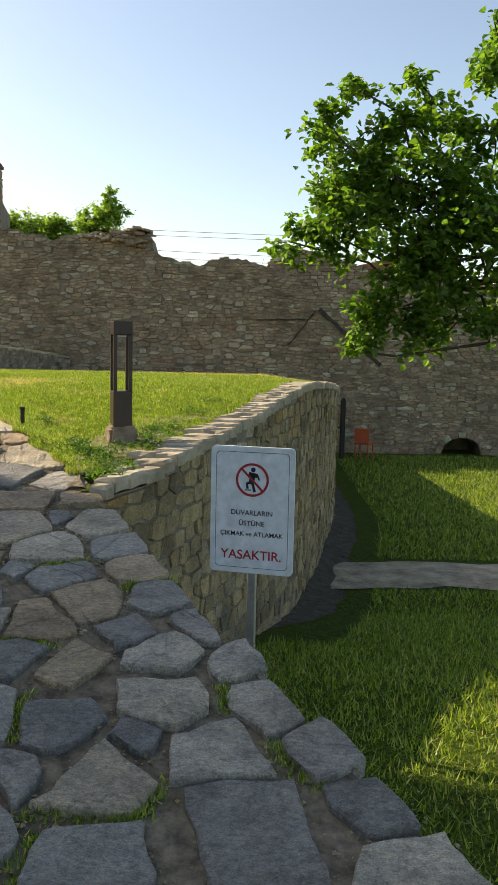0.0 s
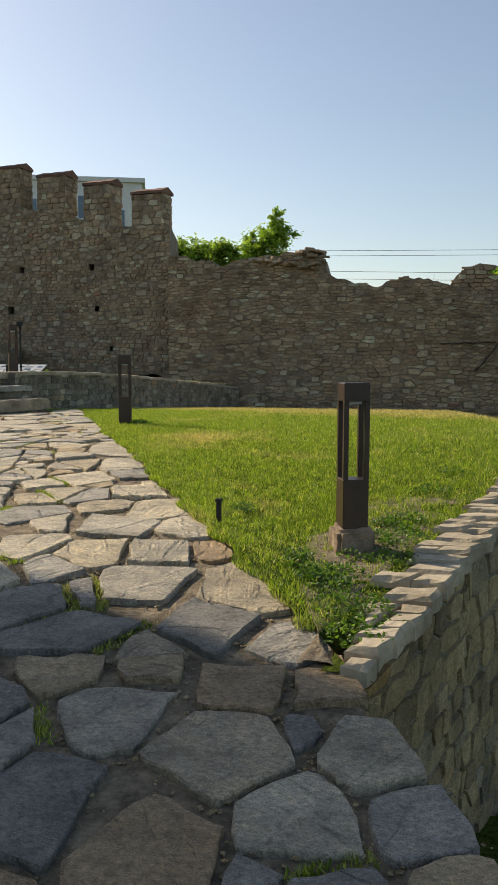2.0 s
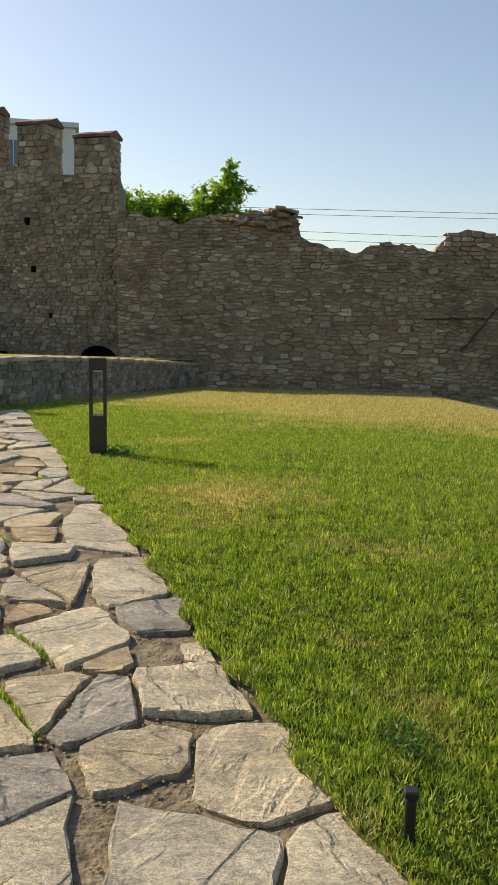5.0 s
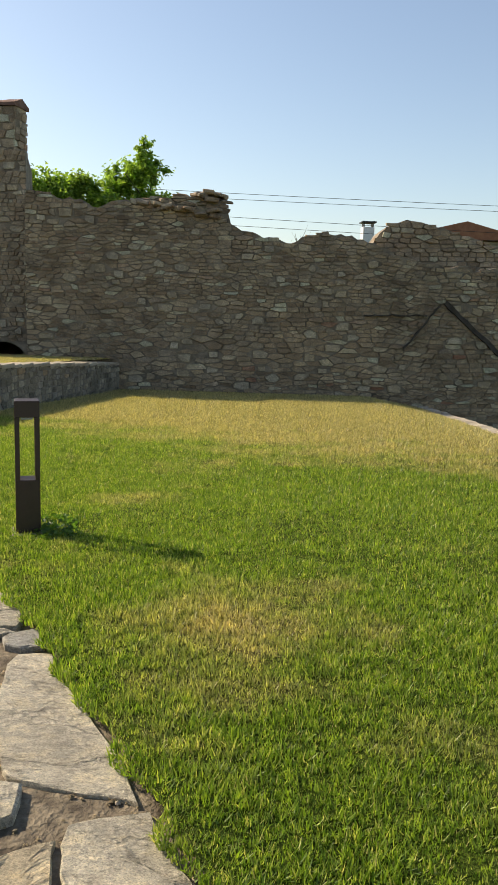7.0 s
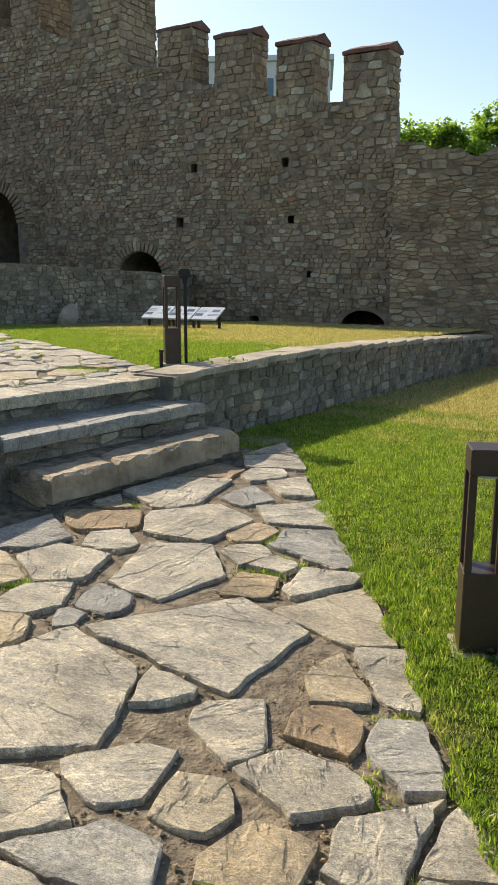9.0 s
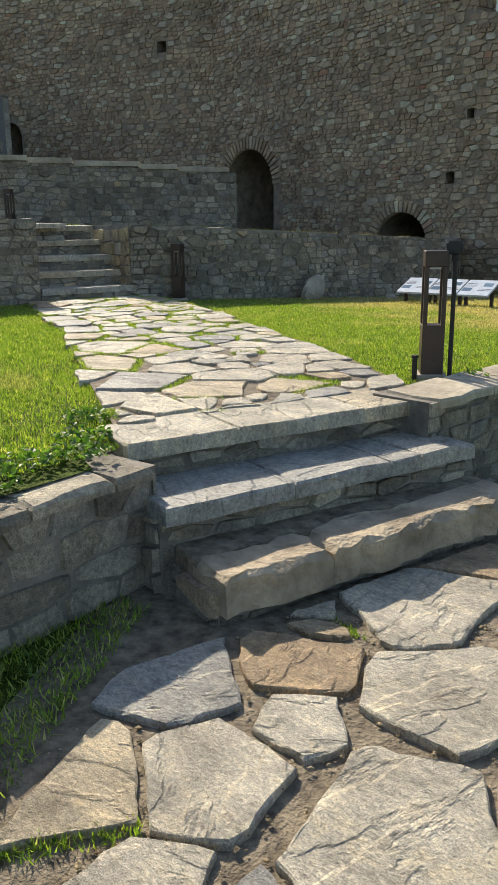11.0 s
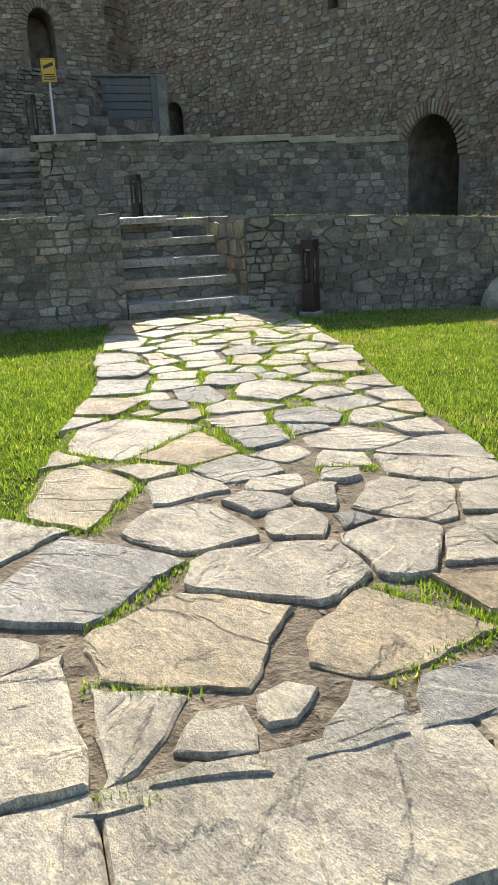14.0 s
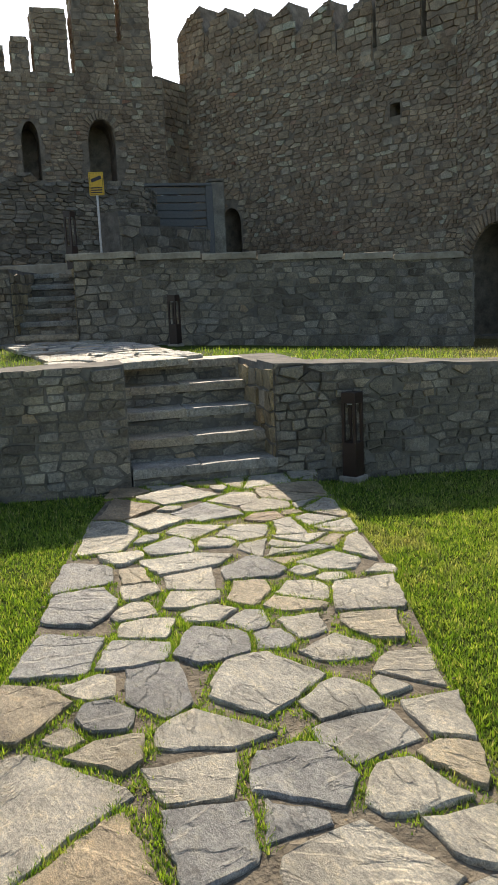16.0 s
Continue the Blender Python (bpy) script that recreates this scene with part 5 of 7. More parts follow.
UPPER_END = [(-8.85, 13.32, 0.14, 0.12), (-9.55, 13.33, 0.11, 0.17), (-9.69, 13.05, 0.18, 0.11), (-10.16, 13.28, 0.26, 0.17), (-10.83, 13.12, 0.19, 0.36), (-9.78, 14.22, 0.13, 0.25), (-9.71, 13.91, 0.15, 0.15), (-10.45, 13.83, 0.15, 0.17), (-10.35, 14.10, 0.12, 0.20), (-10.47, 13.37, 0.15, 0.18)]


def flag_cells(inside, bounds, sizes, seed, planes, laid=(), axis=(1.0, 0.0)):
    """Paving cells round the laid stones, and round random smaller ones between them; planes(x, y) gives the half planes that close the strip."""
    rng = random.Random(seed)
    seeds = [(x, y, a, b, True) for x, y, a, b in laid]
    ax, ay = axis

    def reach(q, dx, dy):
        l = math.hypot(dx, dy) or 1.0
        u, v = (dx * ax + dy * ay) / l, (dy * ax - dx * ay) / l
        return 1.0 / math.sqrt((u / q[2]) ** 2 + (v / q[3]) ** 2)
    for want, most in sizes:
        tries = 0
        while tries < most:
            x, y = rng.uniform(bounds[0], bounds[1]), rng.uniform(bounds[2], bounds[3])
            tries += 1
            if inside(x, y) and all(math.hypot(x - q[0], y - q[1]) > reach(q, x - q[0], y - q[1]) + 0.5 * want * (0.6 if q[4] else 1.0) for q in seeds):
                seeds.append((x, y, 0.5 * want, 0.5 * want, False))
    cells = []
    for i, s in enumerate(seeds):
        x, y, a, b, fixed = s
        own = random.Random(seed * 77 + i)
        # a stone with no neighbour near breaks off along a few straight edges
        poly = [(x - 0.9, y - 0.9), (x + 0.9, y - 0.9), (x + 0.9, y + 0.9), (x - 0.9, y + 0.9)]
        sides, t0 = own.choice((4, 4, 5)), own.uniform(-0.25, 0.25)
        for k in range(sides):
            t = 2 * math.pi * k / sides + t0 + own.uniform(-0.28, 0.28)
            c, sn = math.cos(t), math.sin(t)
            d = (1.1 if fixed else 1.4) * math.hypot(a * c, b * sn) * own.uniform(0.97, 1.1)
            nx, ny = c * ax - sn * ay, c * ay + sn * ax
            poly = clip_poly(poly, (x + nx * d, y + ny * d), (nx, ny))
        order = sorted(range(len(seeds)), key=lambda k: (seeds[k][0] - x) ** 2 + (seeds[k][1] - y) ** 2)
        for k in order[1:26]:
            q = seeds[k]
            dx, dy = q[0] - x, q[1] - y
            # the joint between two stones is the same line for both, nearer to the smaller one and turned a little
            pair = random.Random(min(i, k) * 7919 + max(i, k))
            ri, rk = reach(s, dx, dy), reach(q, dx, dy)
            t = ri / (ri + rk)
            turn = pair.uniform(-0.26, 0.26)
            nx, ny = dx * math.cos(turn) - dy * math.sin(turn), dx * math.sin(turn) + dy * math.cos(turn)
            poly = clip_poly(poly, (x + dx * t, y + dy * t), (nx, ny))
            if len(poly) < 3:
                break
        for p, nrm in planes(x, y):
            if len(poly) >= 3:
                poly = clip_poly(poly, p, nrm)
        if len(poly) >= 3:
            size = random.Random(seed * 1000 + i)
            bits = [poly] if fixed else break_up(poly, size, size.choice((0.3, 0.2, 0.14, 0.09)))
            for bit in bits:
                bit = fewer_corners(tidy(bit, 0.02), size.choice((4, 4, 4, 5, 5)), 0.12)
                if len(bit) >= 3 and area_of(bit) > 0.005:
                    cells.append((x, y, bit))
    return cells


def border(pts, x, y, outward, rng_amp):
    """Half plane of the strip's edge nearest to (x, y)."""
    best = None
    for a, b in zip(pts, pts[1:]):
        dx, dy = b[0] - a[0], b[1] - a[1]
        t = min(1, max(0, ((x - a[0]) * dx + (y - a[1]) * dy) / (dx * dx + dy * dy)))
        px, py = a[0] + dx * t, a[1] + dy * t
        d = (px - x) ** 2 + (py - y) ** 2
        if best is None or d < best[0]:
            n = (dy, -dx) if outward > 0 else (-dy, dx)
            l = math.hypot(*n)
            best = (d, (px, py), (n[0] / l, n[1] / l))
    j = rng_amp * nz(x * 5.0, y * 5.0, 4.0) * 2
    return (best[1][0] + best[2][0] * j, best[1][1] + best[2][1] * j), best[2]


STEP_FOOT = ((-5.66, 10.06), (-5.27, 11.7))


def lower_path():
    path = tagged(empty("path_lower", -2.0, 5.0, 0.85), "crazy-paved path of large split grey and beige flagstones", "path", "", "structure")

    def inside(x, y):
        if not (-0.6 < y < 12.3 and along(LEFT_EDGE, y) + 0.04 < x < along(RIGHT_EDGE, y) - 0.04):
            return False
        if y > 9.95:   # keep clear of the steps
            a, b = STEP_FOOT
            return (x - a[0]) * (b[1] - a[1]) - (y - a[1]) * (b[0] - a[0]) > 0.05
        return True

    def planes(x, y):
        ps = [border(RIGHT_EDGE, x, y, 1, 0.05), border(LEFT_EDGE, x, y, -1, 0.06)]
        if y > 9.6:
            a, b = STEP_FOOT
            ps.append((a, (-(b[1] - a[1]), b[0] - a[0])))
        return ps
    cells = flag_cells(inside, (-6.4, 1.7, -0.6, 12.3), ((0.6, 120), (0.46, 500), (0.34, 1800), (0.22, 3000), (0.14, 3000)), 5, planes, LOWER_FOOT + LOWER_START + LOWER_LAWN + LOWER_TURN + LOWER_EDGE, (0.89, 0.45))
    return path, cells, path_z


UP_L = [(-6.42, 10.2), (-6.77, 10.46), (-7.65, 11.04), (-9.02, 11.92), (-9.7, 12.36), (-11.05, 13.03), (-12.05, 13.7)]
UP_R = [(-5.80, 11.62), (-6.22, 12.09), (-6.84, 12.52), (-7.45, 12.92), (-8.18, 13.32), (-9.45, 14.1), (-10.81, 14.77), (-11.6, 15.15)]


def side(pts, x, y):
    best = (9e9, 0)
    for a, b in zip(pts, pts[1:]):
        dx, dy = b[0] - a[0], b[1] - a[1]
        t = min(1, max(0, ((x - a[0]) * dx + (y - a[1]) * dy) / (dx * dx + dy * dy)))
        px, py = a[0] + dx * t, a[1] + dy * t
        d = (px - x) ** 2 + (py - y) ** 2
        if d < best[0]:
            best = (d, (x - a[0]) * dy - (y - a[1]) * dx)
    return best[1]


LAND = ((-6.66, 10.34), (-6.20, 11.77))   # back line of the landing slabs
W1FOOT = (w1(-0.2), w1(1.3))


def upper_path():
    path = tagged(empty("path_upper", -9.0, 12.8, 1.53), "sunlit crazy-paved path of pale flagstones with grassy joints", "path", "", "structure")

    def inside(x, y):
        # walking away: left edge lies to the left of the direction
        if side(UP_L, x, y) < 0.02 or side(UP_R, x, y) > -0.02:
            return False
        a, b = LAND
        if (x - a[0]) * (b[1] - a[1]) - (y - a[1]) * (b[0] - a[0]) > -0.03:
            return False
        a, b = W1FOOT
        return (x - a[0]) * (b[1] - a[1]) - (y - a[1]) * (b[0] - a[0]) > 0.06

    def planes(x, y):
        ps = [border(UP_L, x, y, -1, 0.05), border(UP_R, x, y, 1, 0.05)]
        a, b = LAND
        ps.append((a, (b[1] - a[1], -(b[0] - a[0]))))
        a, b = W1FOOT
        ps.append((a, (-(b[1] - a[1]), b[0] - a[0])))
        return ps
    cells = flag_cells(inside, (-12.4, -5.6, 10.0, 15.6), ((0.5, 200), (0.4, 500), (0.3, 1700), (0.2, 2500), (0.13, 2500)), 8, planes, UPPER_HEAD + UPPER_MIDDLE + UPPER_END, (0.5, 0.87))
    return path, cells, lambda x, y: 1.54


FLAGS = [lower_path() + (0.007,), upper_path() + (0.007,)]


# ---- bollard lights ----
def bollard(x, y, z, rz, h=0.71, plinth=0.0, group="bollard lights along the path"):
    b = tagged(empty("bollard_light", x, y, z, rz), "brown steel bollard light with open slotted head" + (" on concrete plinth" if plinth else " in the grass"), "bollard light", group)
    w = 0.062
    body_top = h * 0.42
    base = 0.0
    if plinth:
        bm = box_bm(-0.092, 0.092, -0.088, 0.088, -0.12, plinth, 0.02, 2)
        bmesh.ops.subdivide_edges(bm, edges=[e for e in bm.edges if e.calc_length() > 0.08], cuts=3, use_grid_fill=True)
        for v in bm.verts:
            v.co += 0.014 * noise.noise_vector(v.co * 16)
        part("plinth", bm, M_PLINTH, b, "chipped brownish concrete plinth")
        base = plinth - 0.005
    else:
        part("plinth", box_bm(-0.085, 0.085, -0.085, 0.085, -0.06, 0.018, 0.006), M_CONC, b, "small concrete footing")
        base = 0.012
    part("body", box_bm(-w, w, -w, w, base, body_top, 0.003), M_IRON, b)
    for sx in (-1, 1):
        for sy in (-1, 1):
            part("post", box_bm(min(sx * w, sx * (w - 0.024)), max(sx * w, sx * (w - 0.024)), min(sy * w, sy * (w - 0.024)), max(sy * w, sy * (w - 0.024)), body_top, h - 0.085, 0.0015), M_IRON, b)
    part("head", box_bm(-w, w, -w, w, h - 0.085, h, 0.003), M_IRON, b)
    part("lens", box_bm(-0.03, 0.03, -0.03, 0.03, h - 0.1, h - 0.086, 0.002), M_PANEL, b, "small white lamp lens")
    return b


B3 = bollard(-3.41, 9.31, lawn_z(-3.41, 9.31) - 0.01, 16)
bollard(-0.85, 5.34, 0.80, 20, 0.78, 0.10)
bollard(-6.2, 12.36, terrace_z(-6.2, 12.3), 36, 0.70)
bollard(-11.40, 15.42, 1.47, 20, 0.68)
bollard(-16.55, 16.45, 2.31, 30, 0.68)
bollard(-18.38, 15.72, 3.42, 30, 0.86)
stake = tagged(empty("garden_stake", -1.50, 5.33, 0.86), "short black plastic stake in the grass", "stake")
part("post", box_bm(-0.012, 0.012, -0.012, 0.012, -0.1, 0.13, 0.003), M_HOSE, stake)
part("cap", box_bm(-0.016, 0.016, -0.016, 0.016, 0.131, 0.15, 0.003), M_HOSE, stake)


# ---- warning sign ----
def text_part(body, size, loc, mat, parent, name):
    cu = bpy.data.curves.new(name, "FONT")
    cu.body, cu.size, cu.align_x, cu.align_y = body, size, "CENTER", "CENTER"
    cu.extrude, cu.offset = 0.0006, size * 0.012
    tmp = bpy.data.objects.new(name, cu)
    scene.collection.objects.link(tmp)
    me = bpy.data.meshes.new_from_object(tmp)
    bpy.data.objects.remove(tmp)
    me.materials.clear()
    me.materials.append(mat)
    ob = new(name, me)
    ob.parent = parent
    ob.matrix_basis = Matrix.Translation(loc) @ pose(0, 0, 0, 90, 0, 0)
    return ob


def ring_bm(r0, r1, y0, y1, cx, cz, n=40):
    bm = bmesh.new()
    rows = []
    for r, y in ((r0, y0), (r1, y0), (r1, y1), (r0, y1)):
        rows.append([bm.verts.new((cx + r * math.cos(2 * math.pi * i / n), y, cz + r * math.sin(2 * math.pi * i / n))) for i in range(n)])
    for k in range(4):
        a, b = rows[k], rows[(k + 1) % 4]
        for i in range(n):
            bm.faces.new((a[i], a[(i + 1) % n], b[(i + 1) % n], b[i]))
    bmesh.ops.recalc_face_normals(bm, faces=bm.faces[:])
    return bm


def rounded_plate(w, h, r, y0, y1):
    bm = bmesh.new()
    pts = []
    for cx, cz, a0 in ((w / 2 - r, h / 2 - r, 0), (-w / 2 + r, h / 2 - r, 90), (-w / 2 + r, -h / 2 + r, 180), (w / 2 - r, -h / 2 + r, 270)):
        for k in range(6):
            a = radians(a0 + 18 * k)
            pts.append((cx + r * math.cos(a), cz + r * math.sin(a)))
    f = [bm.verts.new((x, y0, z)) for x, z in pts]
    g = [bm.verts.new((x, y1, z)) for x, z in pts]
    bm.faces.new(f)
    bm.faces.new(g[::-1])
    for i in range(len(pts)):
        j = (i + 1) % len(pts)
        bm.faces.new((f[i], g[i], g[j], f[j]))
    bmesh.ops.recalc_face_normals(bm, faces=bm.faces[:])
    return bm


def outline_bm(w, h, r, t, y0, y1):
    bm = rounded_plate(w, h, r, y0, y1)
    bm2 = bmesh.new()
    a = [v.co.copy() for v in bm.verts][:24]
    bm.free()
    outer = [bm2.verts.new((p.x, y0, p.z)) for p in a]
    inner = [bm2.verts.new((p.x * (1 - 2 * t / w), y0, p.z * (1 - 2 * t / h))) for p in a]
    for i in range(24):
        j = (i + 1) % 24
        bm2.faces.new((outer[i], outer[j], inner[j], inner[i]))
    bmesh.ops.solidify(bm2, geom=bm2.faces[:], thickness=0.0006)
    return bm2


def bar_bm(x0, z0, x1, z1, t, y0, y1):
    d = Vector((x1 - x0, 0, z1 - z0))
    bm = box_bm(-d.length / 2, d.length / 2, y0, y1, -t / 2, t / 2)
    bmesh.ops.transform(bm, matrix=Matrix.Translation(((x0 + x1) / 2, 0, (z0 + z1) / 2)) @ Matrix.Rotation(-math.atan2(d.z, d.x), 4, "Y"), verts=bm.verts)
    return bm


def warning_sign():
    W, H = 0.40, 0.60
    s = tagged(empty("warning_sign", 0.02, 3.72, -0.45, -14), "white metal warning sign with red lettering on a steel post", "sign")
    cz = 1.12
    part("post", box_bm(-0.02, 0.02, 0.012, 0.045, -0.35, cz + 0.2, 0.003), M_STEEL, s, "galvanised square steel post")
    pl = part("plate", rounded_plate(W, H, 0.022, -0.004, 0.010), M_SIGN, s, "pale blue-white sign plate with rounded corners")
    pl.location = (0, 0, cz)
    o = part("border_line", outline_bm(W - 0.05, H - 0.05, 0.02, 0.0022, -0.0048, -0.004), M_BLACK, s, "thin dark border line")
    o.location = (0, 0, cz)
    ic = cz + 0.145
    part("prohibition_ring", ring_bm(0.068, 0.079, -0.0062, -0.004, 0.0, ic), M_RED, s, "red prohibition ring")
    bm = bar_bm(-0.018, ic + 0.028, 0.024, ic + 0.02, 0.020, -0.0054, -0.004)
    for seg in ((0.003, ic + 0.028, -0.004, ic - 0.012, 0.026), (-0.004, ic - 0.012, -0.026, ic - 0.016, 0.013), (-0.026, ic - 0.014, -0.022, ic - 0.042, 0.011), (0.0, ic - 0.012, 0.012, ic - 0.056, 0.013), (0.024, ic + 0.024, 0.034, ic + 0.0, 0.008), (-0.034, ic - 0.048, -0.006, ic - 0.048, 0.005)):
        b2 = bar_bm(*seg, -0.0054, -0.004)
        tmp = bpy.data.meshes.new("t")
        b2.to_mesh(tmp)
        b2.free()
        bm.from_mesh(tmp)
        bpy.data.meshes.remove(tmp)
    part("pictogram", bm, M_BLACK, s, "black climbing pictogram in plain strokes")
    part("pictogram_disc", ring_bm(0.001, 0.011, -0.0054, -0.004, 0.004, ic + 0.048, 16), M_BLACK, s)
    part("prohibition_bar", bar_bm(-0.052, ic + 0.052, 0.052, ic - 0.052, 0.010, -0.0072, -0.0056), M_RED, s, "red diagonal bar")
    text_part("DUVARLARIN", 0.033, (0, -0.0046, cz - 0.012), M_BLACK, s, "lettering")
    text_part("ÜSTÜNE", 0.033, (0, -0.0046, cz - 0.062), M_BLACK, s, "lettering")
    text_part("ÇIKMAK ve ATLAMAK", 0.031, (0, -0.0046, cz - 0.113), M_BLACK, s, "lettering")
    t = text_part("YASAKTIR.", 0.062, (0, -0.0046, cz - 0.214), M_RED, s, "lettering")
    tagged(t, "red capital lettering")


warning_sign()


# ---- second terrace path and its bed ----
def second_path():
    path = tagged(empty("path_top", -15.0, 14.9, 2.35), "pale flagstone path crossing the upper terrace lawn", "path", "", "structure")
    left = [(-13.3, 13.7), (-15.2, 14.0), (-18.2, 14.4)]
    right = [(-12.9, 15.0), (-15.2, 15.5), (-17.75, 15.75)]
    inside = lambda x, y: side(left, x, y) > 0.02 and side(right, x, y) < -0.02 and -18.0 < x < -13.1
    planes = lambda x, y: [border(left, x, y, -1, 0.05), border(right, x, y, 1, 0.05)]
    return path, flag_cells(inside, (-18.2, -13.0, 13.5, 15.9), ((0.6, 60), (0.42, 400), (0.3, 900), (0.2, 900)), 21, planes), lambda x, y: 2.40


FLAGS.append(second_path() + (0.014,))


def bed_between(name, left, right, z, label):
    n = 24
    verts, faces = [], []
    for i in range(n + 1):
        t = i / n
        a, b = poly_at(left, t), poly_at(right, t)
        for j in range(9):
            p = a.lerp(b, j / 8)
            verts.append((p.x, p.y, z + 0.008 * nz(p.x * 3, p.y * 3)))
    for i in range(n):
        for j in range(8):
            faces.append((i * 9 + j, i * 9 + j + 1, (i + 1) * 9 + j + 1, (i + 1) * 9 + j))
    tagged(piece(name, verts, faces, M_SOIL, smooth=True), label, "ground", "", "structure")


def poly_at(pts, t):
    ls = [math.hypot(b[0] - a[0], b[1] - a[1]) for a, b in zip(pts, pts[1:])]
    s = t * sum(ls)
    for (a, b), l in zip(zip(pts, pts[1:]), ls):
        if s <= l + 1e-9:
            return Vector(a).lerp(Vector(b), s / l)
        s -= l
    return Vector(pts[-1])


bed_between("ground_upper_bed", [(-6.68, 10.42)] + UP_L[2:], [(-6.10, 11.82)] + UP_R[1:], 1.533, "dry soil and grit in the joints of the terrace path")


verts, faces = [], []
for i in range(25):
    y = 4.02 + i * 0.095
    lo, hi = along(RIGHT_EDGE, y), along(RIM, y)
    for j in range(8):
        f = 0.42 + 0.08 * nz(y * 3, 2.0) + lerp_table([(4.0, -0.2), (5.2, 0.0), (6.3, 0.3)], y)
        x = lo + (hi - 0.22 - lo) * (f + (1 - f) * j / 7)
        verts.append((x, y, lawn_z(x, y) + 0.007 + (0.01 * nz(x * 6, y * 6) if 0 < j < 7 else -0.012)))
for i in range(24):
    for j in range(7):
        faces.append((i * 8 + j, i * 8 + j + 1, (i + 1) * 8 + j + 1, (i + 1) * 8 + j))
tagged(piece("ground_bare", verts, faces, M_SOIL, smooth=True), "bare dry soil beside the retaining wall's coping", "ground", "", "structure")


# ---- boulder and information boards ----
def boulder(x, y, z, r, squash, seed, rz):
    bm = bmesh.new()
    bmesh.ops.create_icosphere(bm, subdivisions=3, radius=r)
    for v in bm.verts:
        n = v.co.normalized()
        cut = 0.11 * r * round(2.2 * noise.noise(n * 1.6 + Vector((seed, 0, 0))))
        v.co = v.co + n * (cut + 0.18 * r * noise.noise(n * 3.0 + Vector((0, seed, 0))))
        v.co = Vector((v.co.x * squash[0], v.co.y * squash[1], v.co.z * squash[2]))
    me = bpy.data.meshes.new("boulder")
    bm.to_mesh(me)
    bm.free()
    me.materials.append(M_CONC)
    ob = new("boulder", me)
    ob.matrix_basis = pose(x, y, z, 0, 28, rz)
    return tagged(ob, "angular grey boulder leaning against the terrace wall", "boulder")


boulder(-10.62, 17.2, 1.5, 0.165, (0.85, 0.6, 1.35), 11, 60)
boulder(-10.1, 18.4, 1.32, 0.09, (1.2, 0.9, 0.7), 8, 10)


def info_board(x, y, z, rz):
    b = tagged(empty("information_board", x, y, z, rz), "tilted pale information board on a low dark stand", "information board", "boards in a row")
    bm = rounded_plate(0.40, 0.42, 0.01, -0.012, 0.012)
    f = part("panel", bm, M_PANEL, b, "pale printed panel")
    f.matrix_basis = Matrix.Translation((0, 0, 0.215)) @ Matrix.Rotation(radians(-68), 4, "X")
    for i, (dx, dz, w, h) in enumerate(((-0.12, 0.1, 0.12, 0.012), (-0.12, 0.06, 0.15, 0.008), (-0.12, 0.03, 0.15, 0.008), (0.1, -0.04, 0.17, 0.008), (0.1, -0.08, 0.17, 0.008))):
        t = part("text_line", box_bm(dx - w / 2, dx + w / 2, -0.0135, -0.0121, dz - h / 2, dz + h / 2), M_BLACK, f, "unreadable line of print")
    for dx, dz in ((-0.13, -0.06), (0.1, 0.08)):
        part("picture", box_bm(dx - 0.06, dx + 0.06, -0.0135, -0.0121, dz - 0.045, dz + 0.045), M_PANE, f, "small dark printed picture")
    for sx in (-0.17, 0.17):
        part("leg", box_bm(sx - 0.02, sx + 0.02, 0.0, 0.04, -0.1, 0.19, 0.004), M_IRON, b)
    part("rail", box_bm(-0.2, 0.2, 0.005, 0.035, 0.14, 0.17, 0.003), M_IRON, b)


for i in range(3):
    px, py = -9.38 + i * 0.42, 17.82 + i * 0.02
    info_board(px, py, terrace_z(px, py), 2)

# lamp head and cable beside the terrace bollard
lamp = tagged(empty("spot_light", -6.13, 12.46, terrace_z(-6.1, 12.4) - 0.02, 20), "small black garden spot light on a thin pole", "spot light")
part("pole", box_bm(-0.012, 0.012, -0.012, 0.012, -0.05, 0.70, 0.003), M_HOSE, lamp)
part("head", box_bm(-0.05, 0.04, -0.035, 0.035, 0.70, 0.77, 0.012, 2), M_HOSE, lamp)
part("bracket", box_bm(-0.02, 0.02, -0.02, 0.02, 0.66, 0.70, 0.004), M_HOSE, lamp)
peg = tagged(empty("garden_stake", -6.24, 12.25, 1.52), "short black plastic stake at the path's edge", "stake")
part("post", box_bm(-0.012, 0.012, -0.012, 0.012, -0.05, 0.12, 0.003), M_HOSE, peg)
part("cap", box_bm(-0.016, 0.016, -0.016, 0.016, 0.121, 0.14, 0.003), M_HOSE, peg)


# ---- yellow warning sign on the top terrace ----
def yellow_sign(x, y, z, rz):
    s = tagged(empty("camera_sign", x, y, z, rz), "small yellow warning sign on a thin steel post", "sign")
    part("post", box_bm(-0.02, 0.02, 0.008, 0.04, -0.2, 1.65, 0.003), M_STEEL, s, "thin steel post")
    p = part("plate", rounded_plate(0.26, 0.40, 0.012, -0.004, 0.006), M_YELLOW, s, "yellow sign plate")
    p.location = (0, 0, 1.72)
    part("symbol", bar_bm(-0.09, 1.77, 0.09, 1.83, 0.06, -0.006, -0.004), M_BLACK, s, "black camera symbol in plain shapes")
    part("border_line", outline_bm(0.23, 0.37, 0.01, 0.005, -0.0048, -0.004), M_BLACK, s).location = (0, 0, 1.72)
    for k in range(3):
        part("text_line", box_bm(-0.1, 0.1, -0.006, -0.004, 1.56 + k * 0.04, 1.58 + k * 0.04), M_BLACK, s, "unreadable line of print")


yellow_sign(-20.6, 17.05, 3.3, 60)


